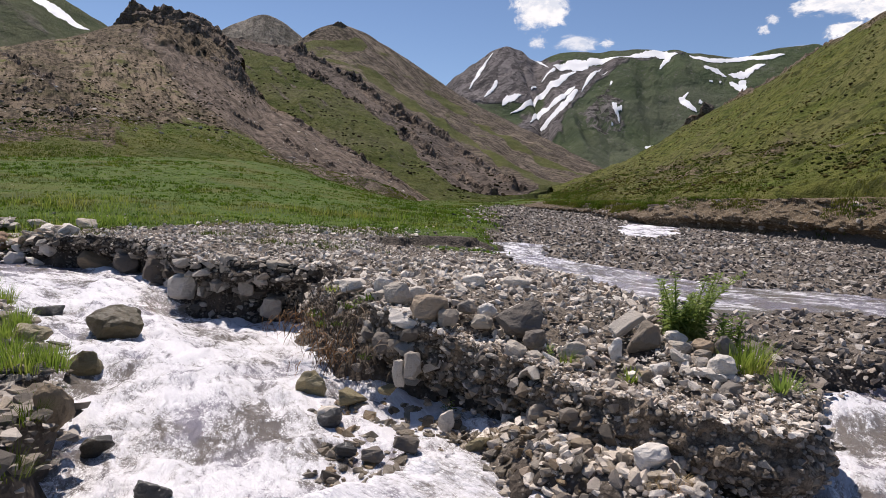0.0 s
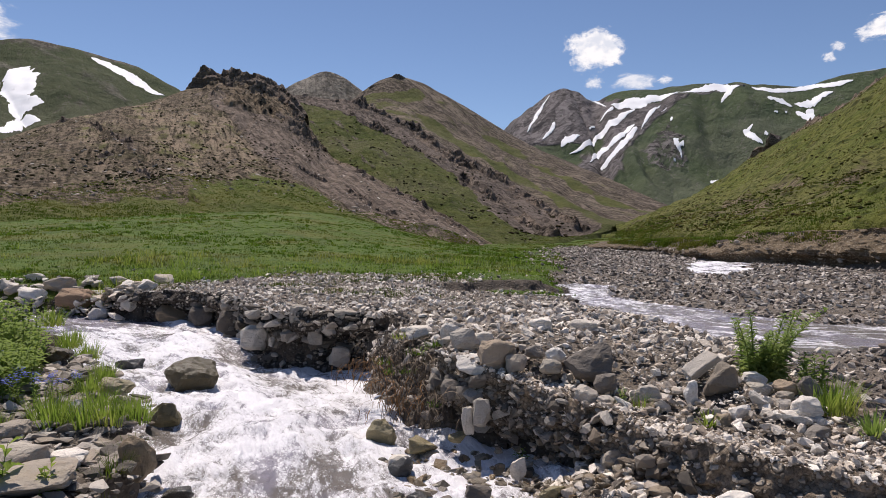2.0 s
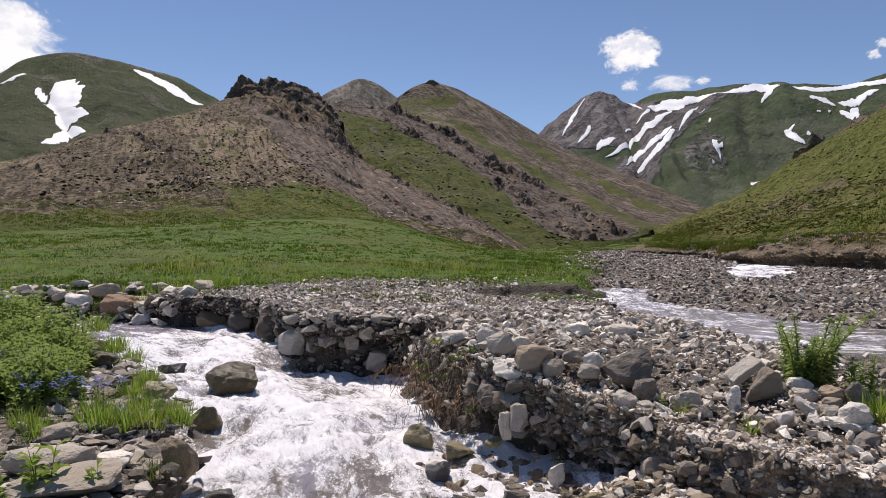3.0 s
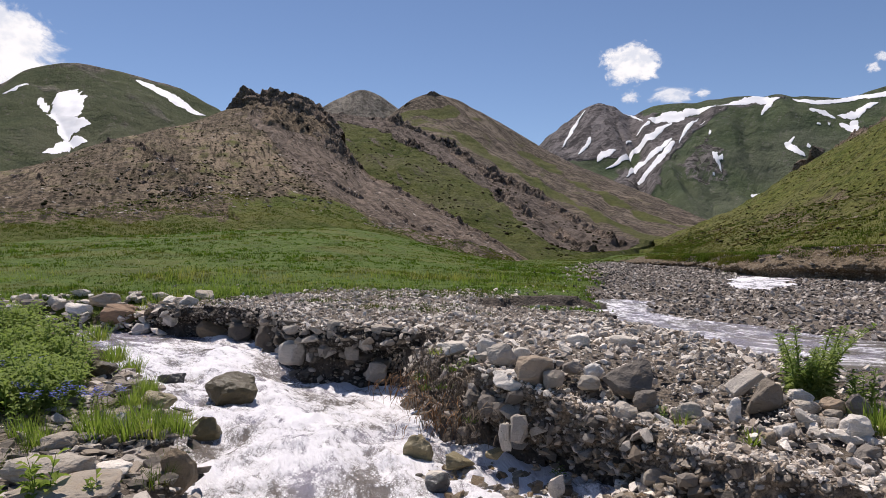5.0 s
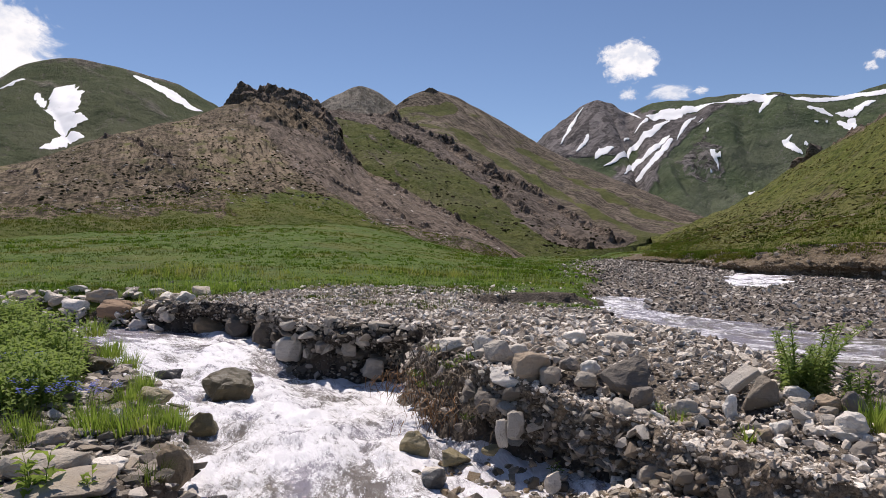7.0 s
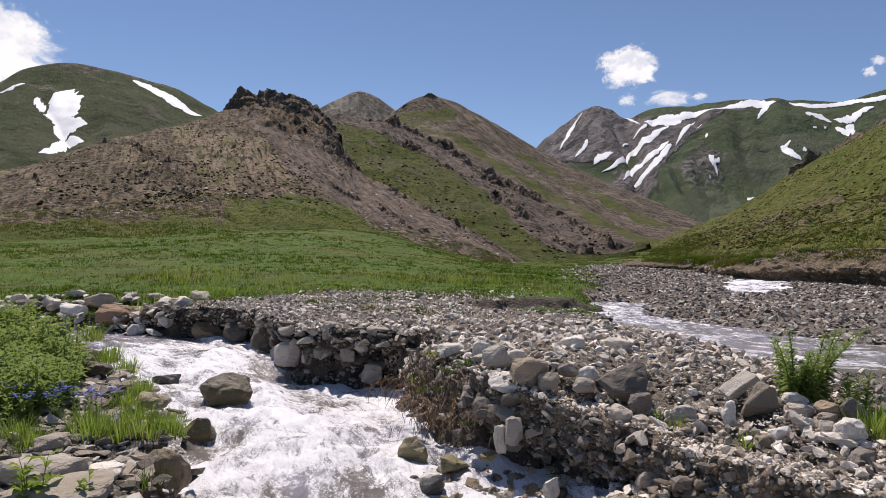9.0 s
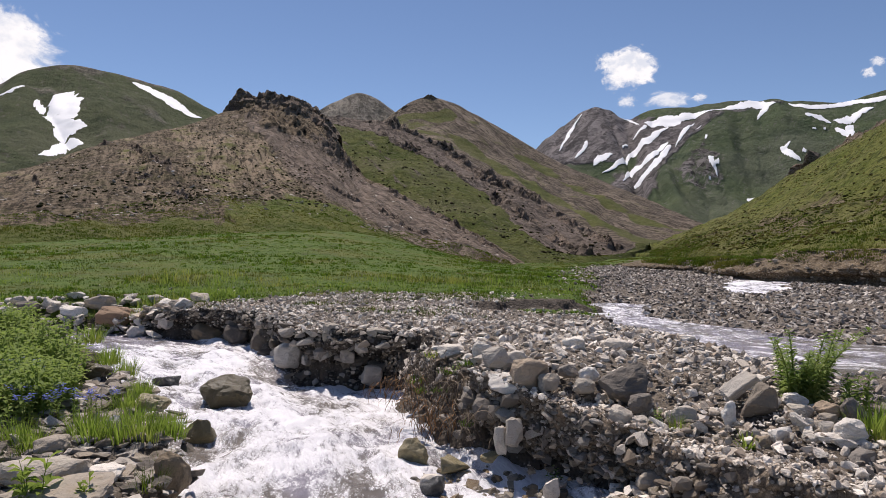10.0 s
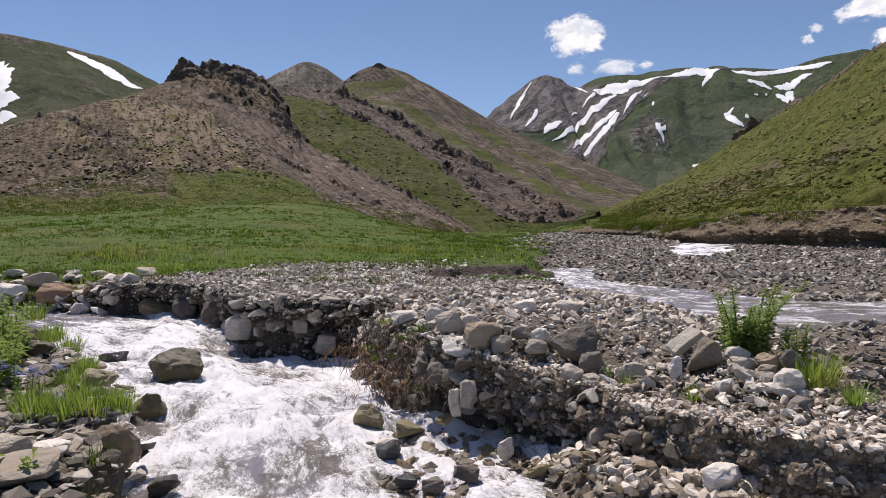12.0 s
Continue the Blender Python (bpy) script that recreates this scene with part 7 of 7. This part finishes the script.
# ---- meadow ----
def meadow(n, box, near, height, width, mat, name, label, keep, blades_each=6):
    y = box[2] + (box[3] - box[2]) * rng.random(n) ** near
    x = rng.uniform(box[0], box[1], n) * (y / box[3])
    z, grass, earth, ds, dc, c = ground_height(x, y, True)
    ok = keep(x, y, grass) & (np.abs(x) < 0.85 * y + 3) & (earth < 0.5) & (ds > 0.1)
    return sow(x[ok], y[ok], z[ok], height, width, mat, name, label, blades_each)


def sow(x, y, z, height, width, mat, name, label, blades_each):
    """Upright blades in clumps at the given places."""
    m = len(x) * blades_each
    px, py, pz = (np.repeat(q, blades_each) for q in (x, y, z))
    px, py = px + rng.normal(0, 0.12, m), py + rng.normal(0, 0.12, m)
    far = np.interp(py, [10, 30, 80], [0.8, 1.2, 2.6])
    h = height * rng.uniform(0.4, 1.0, m) * (0.75 + 0.5 * vnoise(px * 0.3, py * 0.3, 2))
    w = width * rng.uniform(0.6, 1.2, m) * far
    a, lean = rng.uniform(0, 6.283, m), rng.uniform(0.05, 0.6, m)
    hx, hy = np.cos(a), np.sin(a)
    base = np.stack([px, py, pz - 0.02], 1)
    side = np.stack([-hy, hx, 0 * hx], 1) * w[:, None] / 2
    up1 = np.stack([hx * np.sin(lean) * 0.5, hy * np.sin(lean) * 0.5, 0.55 * np.cos(lean)], 1) * h[:, None]
    up2 = np.stack([hx * np.sin(lean * 1.6), hy * np.sin(lean * 1.6), np.cos(lean * 1.6)], 1) * h[:, None]
    v = np.stack([base - side, base + side, base + up1 + side * 0.8, base + up1 - side * 0.8, base + up2], 1).reshape(-1, 3)
    k = np.arange(m)[:, None] * 5
    f = np.concatenate([k + [[0, 1, 2]], k + [[0, 2, 3]], k + [[3, 2, 4]]])
    return tagged(new(name, mesh_data(name, v, f, mat)), label, "grass", kind="stuff")


lush = lambda x, y, g: (g > 0.45) & (y > 15)
meadow(38000, (-85, 60, 16, 92), 1.8, 0.14, 0.024, M_GRASS, "meadow_grass", "short green alpine meadow grass", lush, 6)
meadow(5200, (-70, 30, 17, 70), 1.5, 0.24, 0.07, M_WEED, "meadow_weeds", "darker leafy weeds in the alpine meadow", lambda x, y, g: (g > 0.5) & (y > 16) & (fbm(x * 0.25, y * 0.25, 3, 2) > -0.1), 7)
meadow(5200, (-60, 20, 17, 36), 1.5, 0.5, 0.02, M_TALL, "meadow_tall_grass", "taller pale grass along the meadow edge", lambda x, y, g: (g > 0.35) & (y > 16) & (y < 30 - 0.1 * x) & (fbm(x * 0.3, y * 0.3, 9, 2) > 0.0), 7)
meadow(420, (-60, 30, 17, 45), 1.3, 0.10, 0.035, M_BLOSSOM, "meadow_flowers", "tiny white and yellow meadow flowers", lambda x, y, g: (g > 0.4) & (y > 16), 2)
meadow(6000, (-12, 8, 14.5, 26), 1.0, 0.17, 0.018, M_GRASS, "sparse_grass", "sparse grass sprouting through the gravel", lambda x, y, g: (g < 0.7) & (y > 14.8) & (x < 4) & (fbm(x * 0.7, y * 0.7, 5, 2) + 0.05 * (y - 18) > 0.12), 6)
meadow(16000, (-13, 0, 5.2, 14), 1.1, 0.26, 0.012, M_TALL, "bank_grass", "dense green grass covering the near bank", lambda x, y, g: (g > 0.4) & (y < 14.5) & (x < -2.6), 6)
meadow(5200, (10, 100, 24, 100), 1.4, 0.26, 0.03, M_GRASS, "terrace_grass", "green grass on the terrace above the earth bank", lambda x, y, g: (g > 0.5) & (x > 12), 6)

# the meadow runs on up the foot of the slopes
for hill, count, ur, vr in ((crag_hill, 9000, (0.02, 0.95), (0.10, 0.30)), (grassy_hill, 7000, (0.2, 0.98), (0.11, 0.45)), (gully_hill, 1500, (0.3, 0.9), (0.12, 0.4))):
    uu, vv = rng.uniform(*ur, count), vr[0] + (vr[1] - vr[0]) * rng.random(count) ** 1.6
    spots = hill.place(uu, vv)
    sow(spots[:, 0], spots[:, 1], spots[:, 2] + 0.02, 0.2, 0.03, M_GRASS, "slope_grass", "green grass on the foot of the slope", 6)

# turf along the brink of the earth bank, and grass that slid down its face
brink, run = resample2(CUT_BANK[2:10], 0.12)
pick = rng.integers(0, len(brink), 1500)
bx = brink[pick, 0] + rng.uniform(0.5, 1.6, 1500)
by = brink[pick, 1] + rng.normal(0, 0.1, 1500)
sow(bx, by, ground_height(bx, by, cut=True), 0.32, 0.035, M_GRASS, "brink_turf", "grass hanging over the brink of the earth bank", 7)
pick = pick[fbm(brink[pick, 0] * 0.6, brink[pick, 1] * 0.6, 2, 2) > -0.05]
tt = rng.uniform(0.5, 0.97, len(pick))
bx, by = brink[pick, 0] + 0.1 + 0.55 * tt, brink[pick, 1]
bz = bed_height(by) * (1 - tt) + ground_height(bx + 1.2, by) * tt
sow(bx, by, bz, 0.22, 0.035, M_GRASS, "face_grass", "grass clumps on the face of the earth bank", 7)
